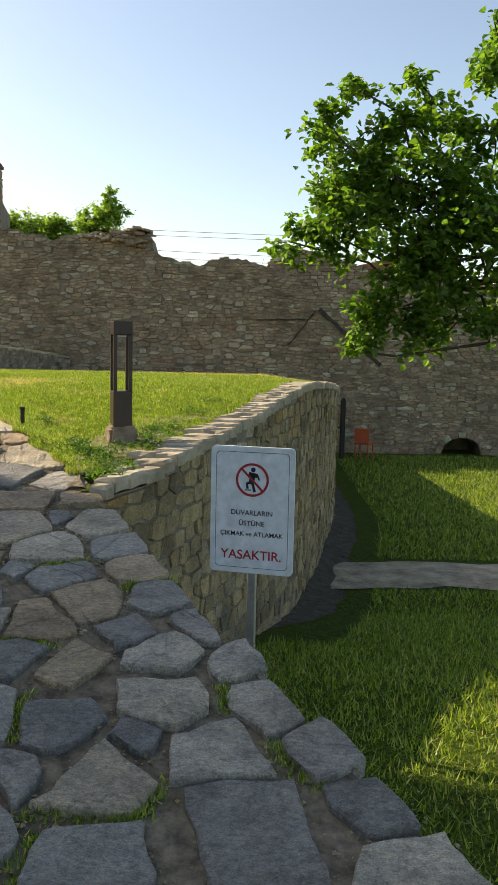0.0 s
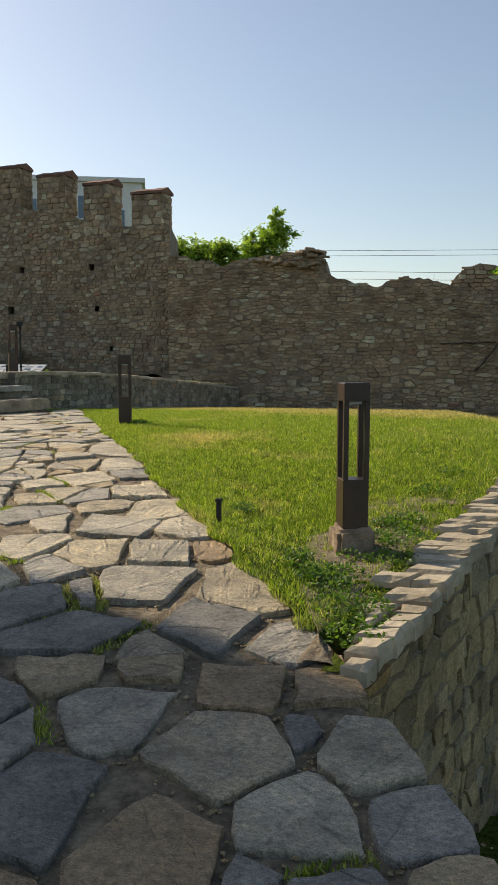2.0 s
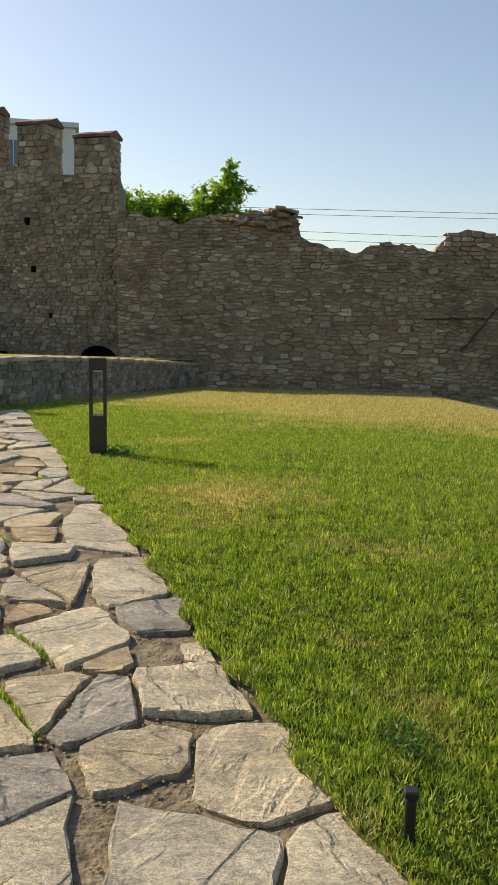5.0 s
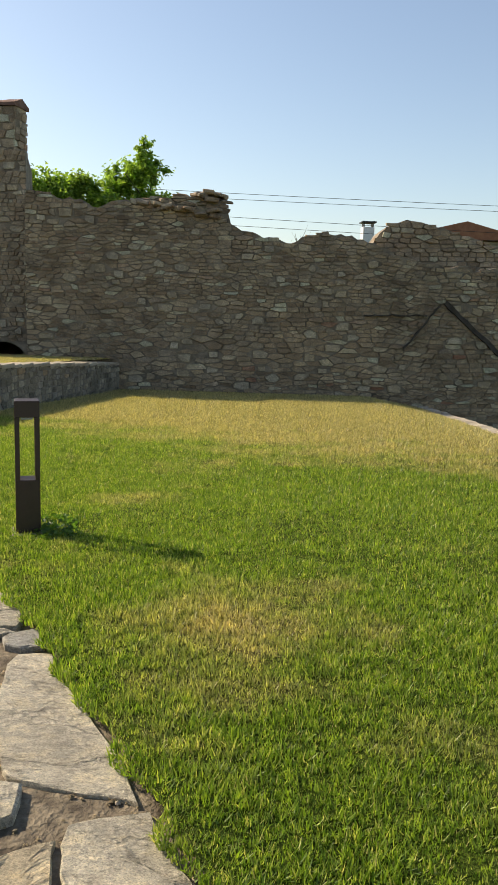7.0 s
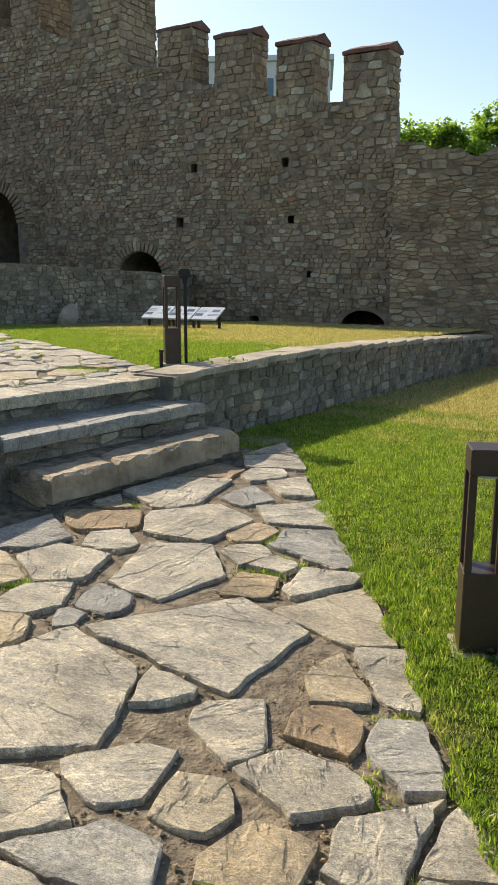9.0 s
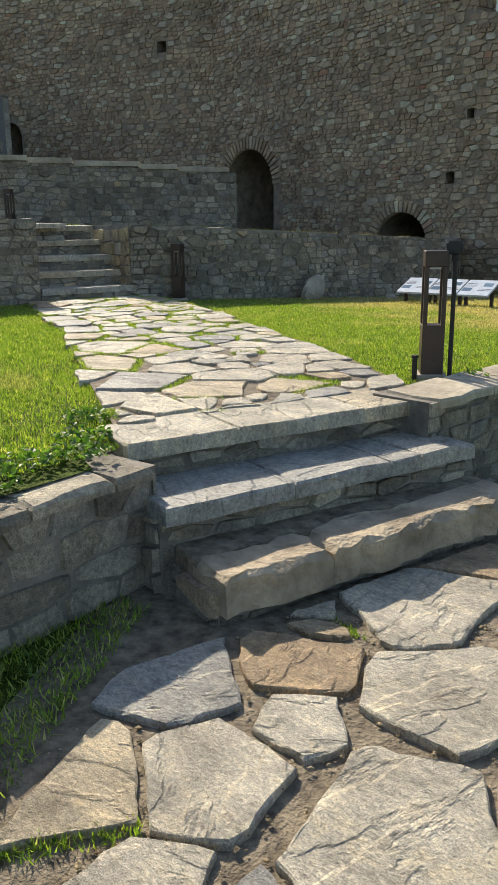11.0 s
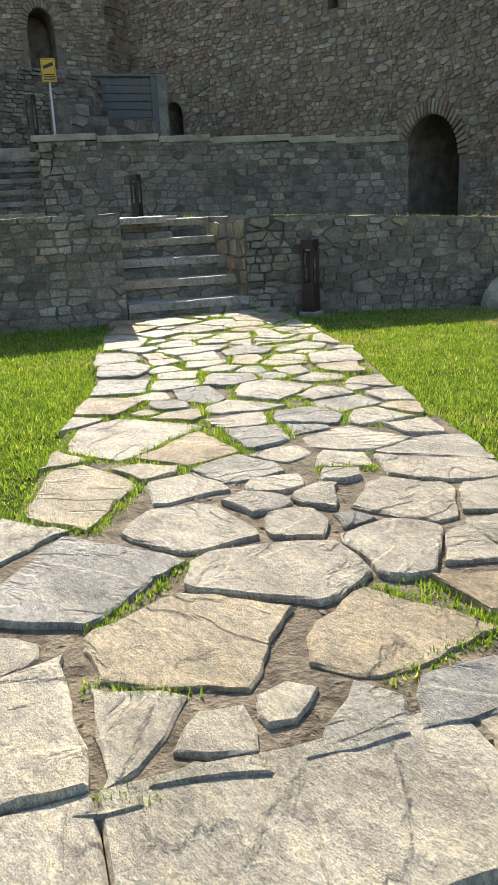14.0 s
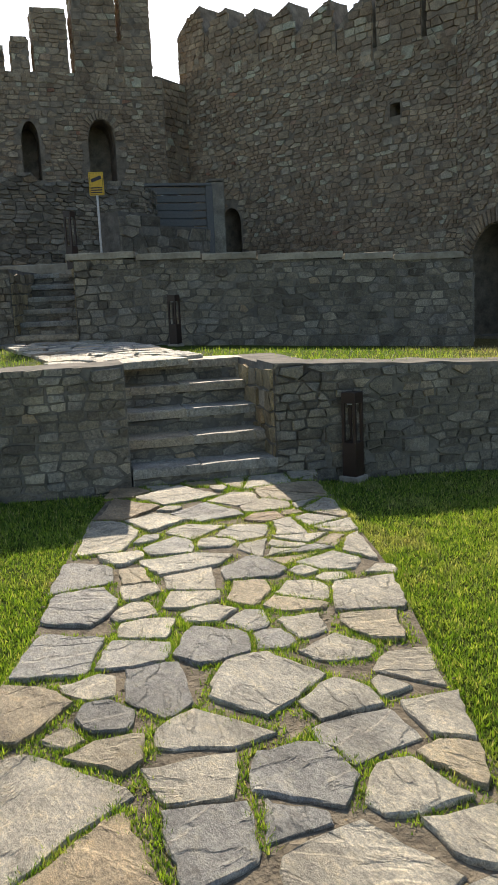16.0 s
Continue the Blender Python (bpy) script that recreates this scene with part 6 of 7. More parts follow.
# ---- ruin, timber deck and coping of the top terrace ----
RA, RB = (-22.9, 15.0), (-22.6, 18.9)
ruin_h = lambda u: 5.42 + 0.12 * nz(u * 1.3, 3.0) + 0.06 * nz(u * 5.0, 6.0) + (0.1 if u < 1.6 else -0.05)
ruin = wall_body("wall_ruin", RA, RB, 1.2, lambda u: 3.2, ruin_h, M_MORTAR_G, "ruined stub of thin slate rubble with a broken top", (), 0.3)
lay(rubble(RA, RB, lambda u: 3.4, ruin_h, (0.05, 0.12), (0.14, 0.42), 0.06, 71, wave=0.08), ruin, M_GREY_P, M_GREY, (-22, 17.5, 4.5), 200)
ra2, rb2 = (-22.6, 18.9), (-23.6, 19.6)
lay(rubble(ra2, rb2, lambda u: 3.4, lambda u: 5.3, (0.05, 0.12), (0.14, 0.42), 0.05, 72), ruin, M_GREY_P, M_GREY, (-22, 17.5, 4.5), 0, "flank_stone")
RS0, RS1 = (-22.0, 18.0), (-23.2, 20.75)
low = wall_body("wall_block", RS0, RS1, 0.5, lambda u: 3.2, lambda u: 4.72 if u < 1.2 else 4.5, M_MORTAR_G, "low squared block wall below the timber deck", (), 0.3)
lay(rubble(RS0, RS1, lambda u: 3.4, lambda u: 4.7 if u < 1.2 else 4.48, (0.16, 0.26), (0.3, 0.6), 0.03, 73), low, M_GREY_P, M_GREY, (-22, 18.5, 4), 60)
deck = tagged(empty("timber_deck", -23.55, 19.75, 3.45, 72), "weathered grey timber deck wall of stacked boards", "deck")
for k in range(6):
    part("board", box_bm(-1.95 + 0.12 * k, 1.05, -0.04 + 0.012 * (k % 2), 0.04 + 0.012 * (k % 2), 0.95 + k * 0.175, 1.095 + k * 0.175, 0.008), M_TIMBER, deck)
part("post", box_bm(0.98, 1.14, -0.08, 0.08, 0.0, 2.0, 0.01), M_TIMBER, deck)
part("post", box_bm(-1.1, -0.96, 0.06, 0.18, 0.0, 1.9, 0.01), M_TIMBER, deck)
part("top_rail", box_bm(-1.25, 1.12, -0.09, 0.09, 2.0, 2.06, 0.008), M_TIMBER, deck)
stub = tagged(empty("stone_post", -24.6, 21.75, 3.42, 70), "square grey stone post by the deck", "post")
part("shaft", merlon_bm(0.36, 0.36, 2.35, 0, 5), M_GREY_P, stub)
part("cap", box_bm(-0.2, 0.2, -0.02, 0.38, 2.36, 2.42, 0.01), M_GREY_P, stub)
cover = tagged(empty("white_sheet", -25.4, 20.9, 5.3, 70), "white folded cover sheet lying behind the deck", "cover")
bm = bmesh.new()
bmesh.ops.create_grid(bm, x_segments=8, y_segments=4, size=0.5)
for v in bm.verts:
    v.co = Vector((v.co.x * 1.3, v.co.y * 0.7, 0.25 - abs(v.co.x) * 0.35 + 0.05 * nz(v.co.x * 4, v.co.y * 4)))
bmesh.ops.solidify(bm, geom=bm.faces[:], thickness=0.02)
part("sheet", bm, M_PLASTER, cover)
part("crate", box_bm(-0.5, 0.5, -0.25, 0.25, -1.9, 0.0, 0.01), M_TIMBER, cover, "timber crate under the sheet")

# stone coping along the top of the upper wall
cop = tagged(empty("coping", *w2(1.5), 3.5), "pale stone coping along the upper terrace wall", "coping", "", "structure")
uu, k = -0.1, 0
rngc = random.Random(9)
while uu < 4.9:
    v = uu + rngc.uniform(0.7, 1.3)
    a, b = Vector(w2(uu + 0.01)), Vector(w2(v - 0.01))
    z = 3.545 - 0.042 * (uu + v) / 2
    rough_slab("coping_stone", [a - W2N * 0.04, b - W2N * 0.04, b + W2N * 0.5, a + W2N * 0.5], z, z + 0.09, M_CAP, cop, 800 + k, 0.008)
    uu, k = v, k + 1
beam = tagged(empty("timber_sleeper", *w2(-0.5), 3.42, 60), "long squared timber sleeper edging the stair head", "sleeper")
part("beam", box_bm(-1.4, 0.9, 1.65, 1.85, 0.0, 0.16, 0.012), M_CAP, beam)
part("beam", box_bm(-1.4, 0.9, 1.60, 1.82, -0.2, -0.01, 0.012), M_CAP, beam)
rail = tagged(empty("handrail", *w2(4.3), 3.2, 60), "low dark steel handrail on the upper wall", "handrail")
part("top_rail", box_bm(-0.9, 1.15, 0.2, 0.24, 0.20, 0.24, 0.006), M_IRON, rail)
for xx in (-0.85, 0.1, 1.11):
    part("post", box_bm(xx, xx + 0.035, 0.2, 0.24, -0.2, 0.20, 0.004), M_IRON, rail)


# ---- sunken garden ----
chair = tagged(empty("plastic_chair", 2.95, 20.6, -1.33, 150), "small orange-red plastic chair by the fortress wall", "chair")
part("seat", box_bm(-0.2, 0.2, -0.2, 0.2, 0.40, 0.44, 0.012, 2), M_ORANGE, chair)
part("backrest", box_bm(-0.2, 0.2, 0.17, 0.2, 0.46, 0.80, 0.01, 2), M_ORANGE, chair)
for sx in (-1, 1):
    for sy in (-1, 1):
        part("leg", box_bm(sx * 0.17 - 0.015, sx * 0.17 + 0.015, sy * 0.17 - 0.015, sy * 0.17 + 0.015, 0.0, 0.40, 0.003), M_ORANGE, chair)
pipe = tagged(empty("drain_pipe", 1.52, 13.15, -1.34, 0), "black plastic drain pipe on the retaining wall's corner", "pipe")
part("tube", box_bm(-0.04, 0.04, -0.04, 0.04, 1.0, 2.0, 0.02, 2), M_HOSE, pipe)
part("bracket", box_bm(-0.16, 0.05, -0.02, 0.02, 1.5, 1.53, 0.004), M_HOSE, pipe)
# gravel strip across the sunken lawn
verts, faces = [], []
for i in range(41):
    x = 0.6 + i * 0.35
    for j in range(7):
        y = 9.1 + j * 0.22 + 0.25 * nz(x * 1.4, j * 0.6) + 0.1 * nz(x * 5, j * 2)
        verts.append((x, y, low_z(x, y) + 0.012 + 0.02 * math.sin(math.pi * j / 6) + 0.015 * nz(x * 4, y * 4)))
for i in range(40):
    for j in range(6):
        faces.append((i * 7 + j, (i + 1) * 7 + j, (i + 1) * 7 + j + 1, i * 7 + j + 1))
tagged(piece("path_gravel", verts, faces, M_SAND, smooth=True), "strip of grey gravel crossing the sunken lawn", "path", "", "structure")
verts, faces = [], []
for i in range(31):
    y = 6.2 + i * 0.42
    for j in range(6):
        x = along(RIM, min(y, 21.8)) - 0.05 + j * 0.17 + 0.12 * nz(y * 1.3, j)
        verts.append((x, y, low_z(x, y) - 0.03 + 0.13 * (1 - j / 5) ** 2 * min(1.0, (y - 6.2) / 2.0) + 0.02 * nz(x * 5, y * 5)))
for i in range(30):
    for j in range(5):
        faces.append((i * 6 + j, i * 6 + j + 1, (i + 1) * 6 + j + 1, (i + 1) * 6 + j))
tagged(piece("ground_bank", verts, faces, plain_mat("dark_soil", (0.03, 0.025, 0.018), (0.10, 0.08, 0.055), 9.0, 0.95, 0.04, 40), smooth=True), "bank of bare soil at the retaining wall's foot", "ground", "", "structure")


# ---- broken crest behind the fortress wall, and scars on its face ----
BACK0, BACK1 = (0.2, 22.75), (8.0, 22.9)
crest = [(0.2, 3.4), (0.55, 3.95), (0.9, 4.18), (1.3, 4.2), (1.8, 4.08), (2.6, 3.86), (3.4, 3.6), (4, 3.45), (8, 3.3)]
wall_crest = wall_body("wall_crest", BACK0, BACK1, 0.8, lambda u: 2.0, lambda u: lerp_table(crest, 0.2 + u) + 0.05 * nz(u * 5, 8), M_MORTAR, "eroded inner core of the fortress wall showing above its face", (), 0.2)
lay(rubble(BACK0, BACK1, lambda u: 3.0, lambda u: lerp_table(crest, 0.2 + u), (0.06, 0.16), (0.14, 0.4), 0.06, 81), wall_crest, M_WALL_P, M_WALL, (1, 22, 4), 60)
lump = tagged(empty("rubble_lump", -3.38, 22.1, 4.24), "overhanging lump of broken rubble core on the wall", "rubble")
rngl = random.Random(3)
for k in range(120):
    x, y, z = rngl.uniform(-1.0, 0.72), rngl.uniform(-0.34, 0.3), rngl.uniform(-0.42, 0.28)
    if (x < -0.2 and z > 0.12) or (z < -0.1 and x < 0.1) or x > 0.72 - max(0.0, -z) * 0.6:
        continue
    bm = box_bm(-0.16, 0.16, -0.12, 0.12, -0.04, 0.04, 0.02)
    for v in bm.verts:
        v.co += 0.05 * noise.noise_vector(v.co * 6 + Vector((k, 0, 0)))
    o = part("stone", bm, M_WALL_P, lump)
    o.matrix_basis = pose(x, y, z, rngl.uniform(-14, 14), rngl.uniform(-14, 14), rngl.uniform(0, 180))
M_SCAR = plain_mat("dark_mortar", (0.045, 0.036, 0.028), (0.09, 0.072, 0.055), 6.0, 0.95, 0.02, 30)
scar = tagged(empty("roof_scar", 1.75, 21.88, 2.5, 0.8), "dark sloping scars of a lost gabled roof on the wall", "scar", "", "structure")
# thin dark bars, slightly proud of the wall, along the scar's lines
for x0, z0, x1, z1, t in ((0.05, 0.0, 1.75, -1.45, 0.085), (-0.05, -0.05, -0.75, -0.95, 0.03), (-1.6, -0.3, -0.3, -0.27, 0.028)):
    bm = bar_bm(x0, z0, x1, z1, t, -0.055, 0.02)
    bmesh.ops.subdivide_edges(bm, edges=[e for e in bm.edges if e.calc_length() > 0.4], cuts=10)
    for v in bm.verts:
        v.co += 0.035 * noise.noise_vector(v.co * 7)
    part("groove", bm, M_SCAR, scar)


# ---- houses beyond the wall ----
def house(x, y, z0, w, d, h, rz, label, roof=None, windows=()):
    o = tagged(empty("house", x, y, z0, rz), label, "house")
    part("wall", box_bm(-w / 2, w / 2, 0, d, 0, h, 0.02), M_PLASTER if roof is None else M_CONC, o)
    if roof:
        bm = bmesh.new()
        vs = [bm.verts.new(v) for v in ((-w / 2 - 0.5, -0.5, h + 0.02), (w / 2 + 0.5, -0.5, h + 0.02), (w / 2 + 0.5, d + 0.5, h + 0.02), (-w / 2 - 0.5, d + 0.5, h + 0.02), (0, -0.5, h + roof), (0, d + 0.5, h + roof))]
        for f in ((0, 1, 4), (2, 3, 5), (1, 2, 5, 4), (3, 0, 4, 5), (3, 2, 1, 0)):
            bm.faces.new([vs[i] for i in f])
        part("roof", bm, M_ROOF, o, "red-brown clay roof")
    else:
        part("parapet", box_bm(-w / 2 - 0.2, w / 2 + 0.2, -0.2, d + 0.2, h + 0.01, h + 0.35, 0.03), M_PLASTER, o)
    for wx, wz, ww, wh in windows:
        f = part("window", box_bm(wx - ww / 2 - 0.08, wx + ww / 2 + 0.08, -0.06, -0.01, wz - wh / 2 - 0.08, wz + wh / 2 + 0.08, 0.01), M_PLASTER, o)
        part("pane", box_bm(wx - ww / 2, wx - 0.03, -0.075, -0.063, wz - wh / 2, wz + wh / 2), M_PANE, f)
        part("pane", box_bm(wx + 0.03, wx + ww / 2, -0.075, -0.063, wz - wh / 2, wz + wh / 2), M_PANE, f)
        part("sill", box_bm(wx - ww / 2 - 0.15, wx + ww / 2 + 0.15, -0.16, -0.065, wz - wh / 2 - 0.16, wz - wh / 2 - 0.09), M_CONC, f)
    return o


house(-25.6, 57.4, -1.3, 12.0, 9.0, 16.1, 18, "white rendered apartment block with a flat roof", None, ((4.2, 13.2, 1.0, 1.9), (4.9, 10.0, 1.2, 1.6), (1.9, 14.3, 1.0, 1.6), (1.9, 11.2, 1.0, 1.6), (-1.5, 14.0, 1.2, 1.6), (-4.0, 14.0, 1.2, 1.6), (-1.5, 11.0, 1.2, 1.6)))
house(8.8, 47.5, -1.35, 6.2, 8.0, 7.4, 3, "low house with a red clay gable roof", 0.9, ((-1.9, 6.6, 1.2, 0.7), (0.0, 6.6, 1.2, 0.7), (1.9, 6.6, 1.2, 0.7)))
chim = tagged(empty("chimney", 4.05, 48.6, -1.3, 5), "pale chimney with a dark metal cowl rising behind the wall", "chimney")
part("shaft", box_bm(-0.3, 0.3, -0.3, 0.3, 0, 7.95, 0.02), M_PLASTER, chim)
for sx in (-0.24, 0.24):
    part("cowl_leg", box_bm(sx - 0.03, sx + 0.03, -0.2, 0.2, 7.95, 8.15), M_HOSE, chim)
part("cowl", box_bm(-0.38, 0.38, -0.38, 0.38, 8.15, 8.24, 0.02), M_HOSE, chim)


def cable(a, b, sag, r=0.011):
    cu = bpy.data.curves.new("cable", "CURVE")
    cu.dimensions, cu.bevel_depth, cu.bevel_resolution = "3D", r, 1
    sp = cu.splines.new("POLY")
    sp.points.add(20)
    for i in range(21):
        t = i / 20
        p = Vector(a).lerp(Vector(b), t)
        sp.points[i].co = (p.x, p.y, p.z - sag * 4 * t * (1 - t), 1)
    tmp = bpy.data.objects.new("cable", cu)
    scene.collection.objects.link(tmp)
    me = bpy.data.meshes.new_from_object(tmp)
    bpy.data.objects.remove(tmp)
    me.materials.clear()
    me.materials.append(M_HOSE)
    tagged(new("overhead_cable", me), "thin dark overhead cable sagging beyond the wall", "cable", "overhead cables")


cable((-30, 46, 8.6), (30, 41, 6.9), 0.35)
cable((-30, 46.4, 8.35), (30, 41.4, 6.75), 0.35)
cable((-30, 46, 7.75), (30, 41.2, 5.5), 0.3)
cable((-30, 46.4, 7.35), (30, 41.2, 5.2), 0.3)


# ---- trees ----
def tube(verts, faces, a, b, ra, rb, n=7):
    a, b = Vector(a), Vector(b)
    d = (b - a).normalized()
    u = d.orthogonal().normalized()
    v = d.cross(u)
    k = len(verts)
    for p, r in ((a, ra), (b, rb)):
        for i in range(n):
            t = 2 * math.pi * i / n
            verts.append(p + (u * math.cos(t) + v * math.sin(t)) * r)
    for i in range(n):
        faces.append((k + i, k + (i + 1) % n, k + n + (i + 1) % n, k + n + i))


def limb(verts, faces, a, b, ra, rb, rng, bend=0.12, steps=5):
    a, b = Vector(a), Vector(b)
    l = (b - a).length
    prev, pr = a, ra
    for i in range(1, steps + 1):
        t = i / steps
        p = a.lerp(b, t) + Vector((rng.uniform(-1, 1), rng.uniform(-1, 1), rng.uniform(-0.6, 0.9))) * bend * l * math.sin(math.pi * t) * 0.5
        r = ra + (rb - ra) * t
        tube(verts, faces, prev, p, pr, r)
        prev, pr = p, r


def leaf(verts, faces, p, size, rng, droop=0.4):
    """A folded pointed leaf."""
    d = Vector((rng.gauss(0, 1), rng.gauss(0, 1), rng.gauss(-droop, 0.6))).normalized()
    s = d.cross(Vector((rng.gauss(0, 0.5), rng.gauss(0, 0.5), 1))).normalized()
    n = s.cross(d)
    l, w = size * rng.uniform(0.7, 1.25), size * rng.uniform(0.34, 0.5)
    k = len(verts)
    verts.extend((p, p + d * l * 0.35 + s * w + n * w * 0.35, p + d * l * 0.75 + s * w * 0.7 + n * w * 0.25, p + d * l - n * w * 0.2, p + d * l * 0.75 - s * w * 0.7 + n * w * 0.25, p + d * l * 0.35 - s * w + n * w * 0.35))
    faces.extend(((k, k + 1, k + 2, k + 3), (k, k + 3, k + 4, k + 5)))


def tree(name_label, root, fork, clumps, r_trunk, leaf_size, per, seed, mat, category="tree", twig_r=0.012):
    rng = random.Random(seed)
    t = tagged(empty("tree", *root), name_label, category)
    bv, bf, lv, lf = [], [], [], []
    limb(bv, bf, root, fork, r_trunk, r_trunk * 0.7, rng, 0.08)
    for cx, cy, cz, r in clumps:
        c = Vector((cx, cy, cz))
        limb(bv, bf, fork, c, r_trunk * 0.15, twig_r * 0.7, rng, 0.3, 6)
        n = int(per * r * r)
        twigs = []
        for k in range(max(6, int(9 * r * 2))):
            d = Vector((rng.gauss(0, 1), rng.gauss(0, 1), rng.gauss(0, 0.8))).normalized()
            e = c + d * r * rng.uniform(0.55, 1.08)
            s = c + d * r * 0.1
            limb(bv, bf, s, e, twig_r * 0.8, twig_r * 0.25, rng, 0.25, 3)
            twigs.append((s, e))
        for k in range(n):
            s, e = rng.choice(twigs)
            p = s.lerp(e, rng.uniform(0.25, 1.05)) + Vector((rng.gauss(0, 1), rng.gauss(0, 1), rng.gauss(0, 1))) * r * 0.12
            leaf(lv, lf, p, leaf_size, rng)
    trunk = piece("trunk", bv, bf, M_BARK, t, "", True)
    crown = piece("crown", lv, lf, mat, t)
    return t


E1 = [(1.3, 8.2, 2.95, 0.5), (0.8, 8.25, 2.95, 0.42), (1.5, 8.2, 2.15, 0.5), (0.72, 8.3, 2.62, 0.36), (1.95, 8.1, 2.55, 0.55), (2.3, 8.0, 3.5, 0.6), (1.2, 8.2, 1.75, 0.36), (0.93, 8.25, 3.42, 0.55), (0.35, 8.3, 2.5, 0.34), (1.05, 8.2, 2.7, 0.62), (1.75, 8.1, 3.05, 0.72), (2.25, 8.0, 4.3, 0.62), (2.6, 7.9, 2.6, 0.9), (1.45, 8.15, 1.85, 0.5), (1.12, 8.2, 1.42, 0.26),
      (2.05, 8.05, 1.75, 0.6), (0.62, 8.3, 3.75, 0.2), (1.55, 8.2, 4.05, 0.22), (3.3, 8.4, 3.8, 1.0), (2.9, 8.0, 5.3, 0.8), (4.2, 8.2, 5.0, 1.1), (3.6, 7.6, 2.2, 0.8), (1.35, 8.3, 3.15, 0.4), (2.9, 8.5, 1.5, 0.5), (1.0, 8.25, 3.95, 0.3), (1.5, 8.2, 3.65, 0.42), (2.7, 8.0, 3.7, 0.62), (1.75, 8.2, 2.4, 0.5)]
tree("broad-leaved tree with drooping leafy boughs over the sunken lawn", (4.6, 8.6, -1.35), (4.1, 8.5, 1.7), E1, 0.2, 0.08, 2200, 5, M_LEAF)
M_LEAF2 = leaf_mat("bright_leaf", [(0.0, (0.16, 0.26, 0.06)), (0.6, (0.26, 0.38, 0.09)), (1.0, (0.36, 0.46, 0.13))], 0.55)
tree("light green bushy tree behind the fortress wall", (-8.6, 32.0, -1.3), (-8.6, 32, 3.6), [(-10.2, 32, 5.6, 0.9), (-9.2, 32, 6.0, 0.85), (-8.3, 32.2, 5.9, 0.9), (-7.5, 32, 5.8, 0.8), (-10.9, 32, 5.4, 0.8), (-8.8, 31.8, 5.5, 1.0), (-7.0, 32, 5.4, 0.8)], 0.16, 0.12, 2400, 7, M_LEAF2)
tree("upright dark green tree behind the fortress wall", (-6.2, 32.8, -1.3), (-6.2, 32.8, 3.8), [(-6.3, 32.8, 5.6, 0.95), (-6.0, 32.8, 6.4, 0.8), (-5.5, 32.8, 6.7, 0.62), (-6.6, 32.8, 6.3, 0.6), (-5.5, 32.9, 5.6, 0.8), (-5.65, 32.8, 7.25, 0.4)], 0.16, 0.115, 2600, 9, M_LEAF2)
bare = tagged(empty("bare_tree", 0.2, 44.0, -1.3), "small leafless tree far beyond the wall", "tree")
bv, bf = [], []
rb = random.Random(4)
limb(bv, bf, (0.2, 44, -1.3), (0.2, 44, 5.0), 0.08, 0.03, rb, 0.02)
for k in range(22):
    a = Vector((0.2, 44, rb.uniform(4.2, 5.2)))
    limb(bv, bf, a, a + Vector((rb.uniform(-0.6, 0.6), rb.uniform(-0.3, 0.3), rb.uniform(0.5, 1.3))), 0.014, 0.004, rb, 0.15, 3)
piece("trunk", bv, bf, M_BARK, bare)


# ---- weeds ----
WEED_V, WEED_F = [], []


def weed(x, y, z, r, n, size, seed):
    rng = random.Random(seed)
    for k in range(n):
        a, d = rng.uniform(0, 2 * math.pi), r * math.sqrt(rng.random())
        p = Vector((x + d * math.cos(a), y + d * math.sin(a), z + rng.uniform(0.0, 0.05) * (1 - d / r * 0.6)))
        leaf(WEED_V, WEED_F, p, size, rng, -0.4)


rw = random.Random(12)
for k in range(30):
    y = rw.uniform(4.1, 5.9)
    lo, hi = along(RIGHT_EDGE, y), along(RIM, y)
    x = lo + 0.18 + 0.2 * rw.random() if k % 2 else hi - 0.36 - 0.2 * rw.random()
    if lo + 0.06 < x < hi - 0.3:
        weed(x, y, lawn_z(x, y), rw.uniform(0.05, 0.1), rw.randint(60, 120), 0.018, k)
for x, y in ((-0.66, 5.18), (-0.78, 4.33), (-0.86, 4.5), (-0.76, 4.58), (-0.86, 4.9), (-0.92, 4.72), (-0.76, 4.22), (-0.68, 4.45), (-0.45, 6.4), (-0.3, 6.9), (-0.6, 5.5)):
    weed(x, y, lawn_z(x, y) + 0.01, 0.12, 110, 0.019, int(x * 100))
for x, y in ((-3.25, 9.25), (-3.3, 9.48), (-5.95, 12.4), (-5.8, 12.65), (-6.44, 10.05), (-6.5, 9.85), (-6.62, 10.2), (-6.38, 9.6), (-6.9, 10.42), (-6.55, 9.3)):
    weed(x, y, lawn_z(x, y) if x > -5 else terrace_z(x, y), 0.12, 90, 0.03, int(x * 77))
tagged(piece("weeds", WEED_V, WEED_F, M_WEED), "low leafy green weeds along the path and bollards", "weeds", "", "stuff")


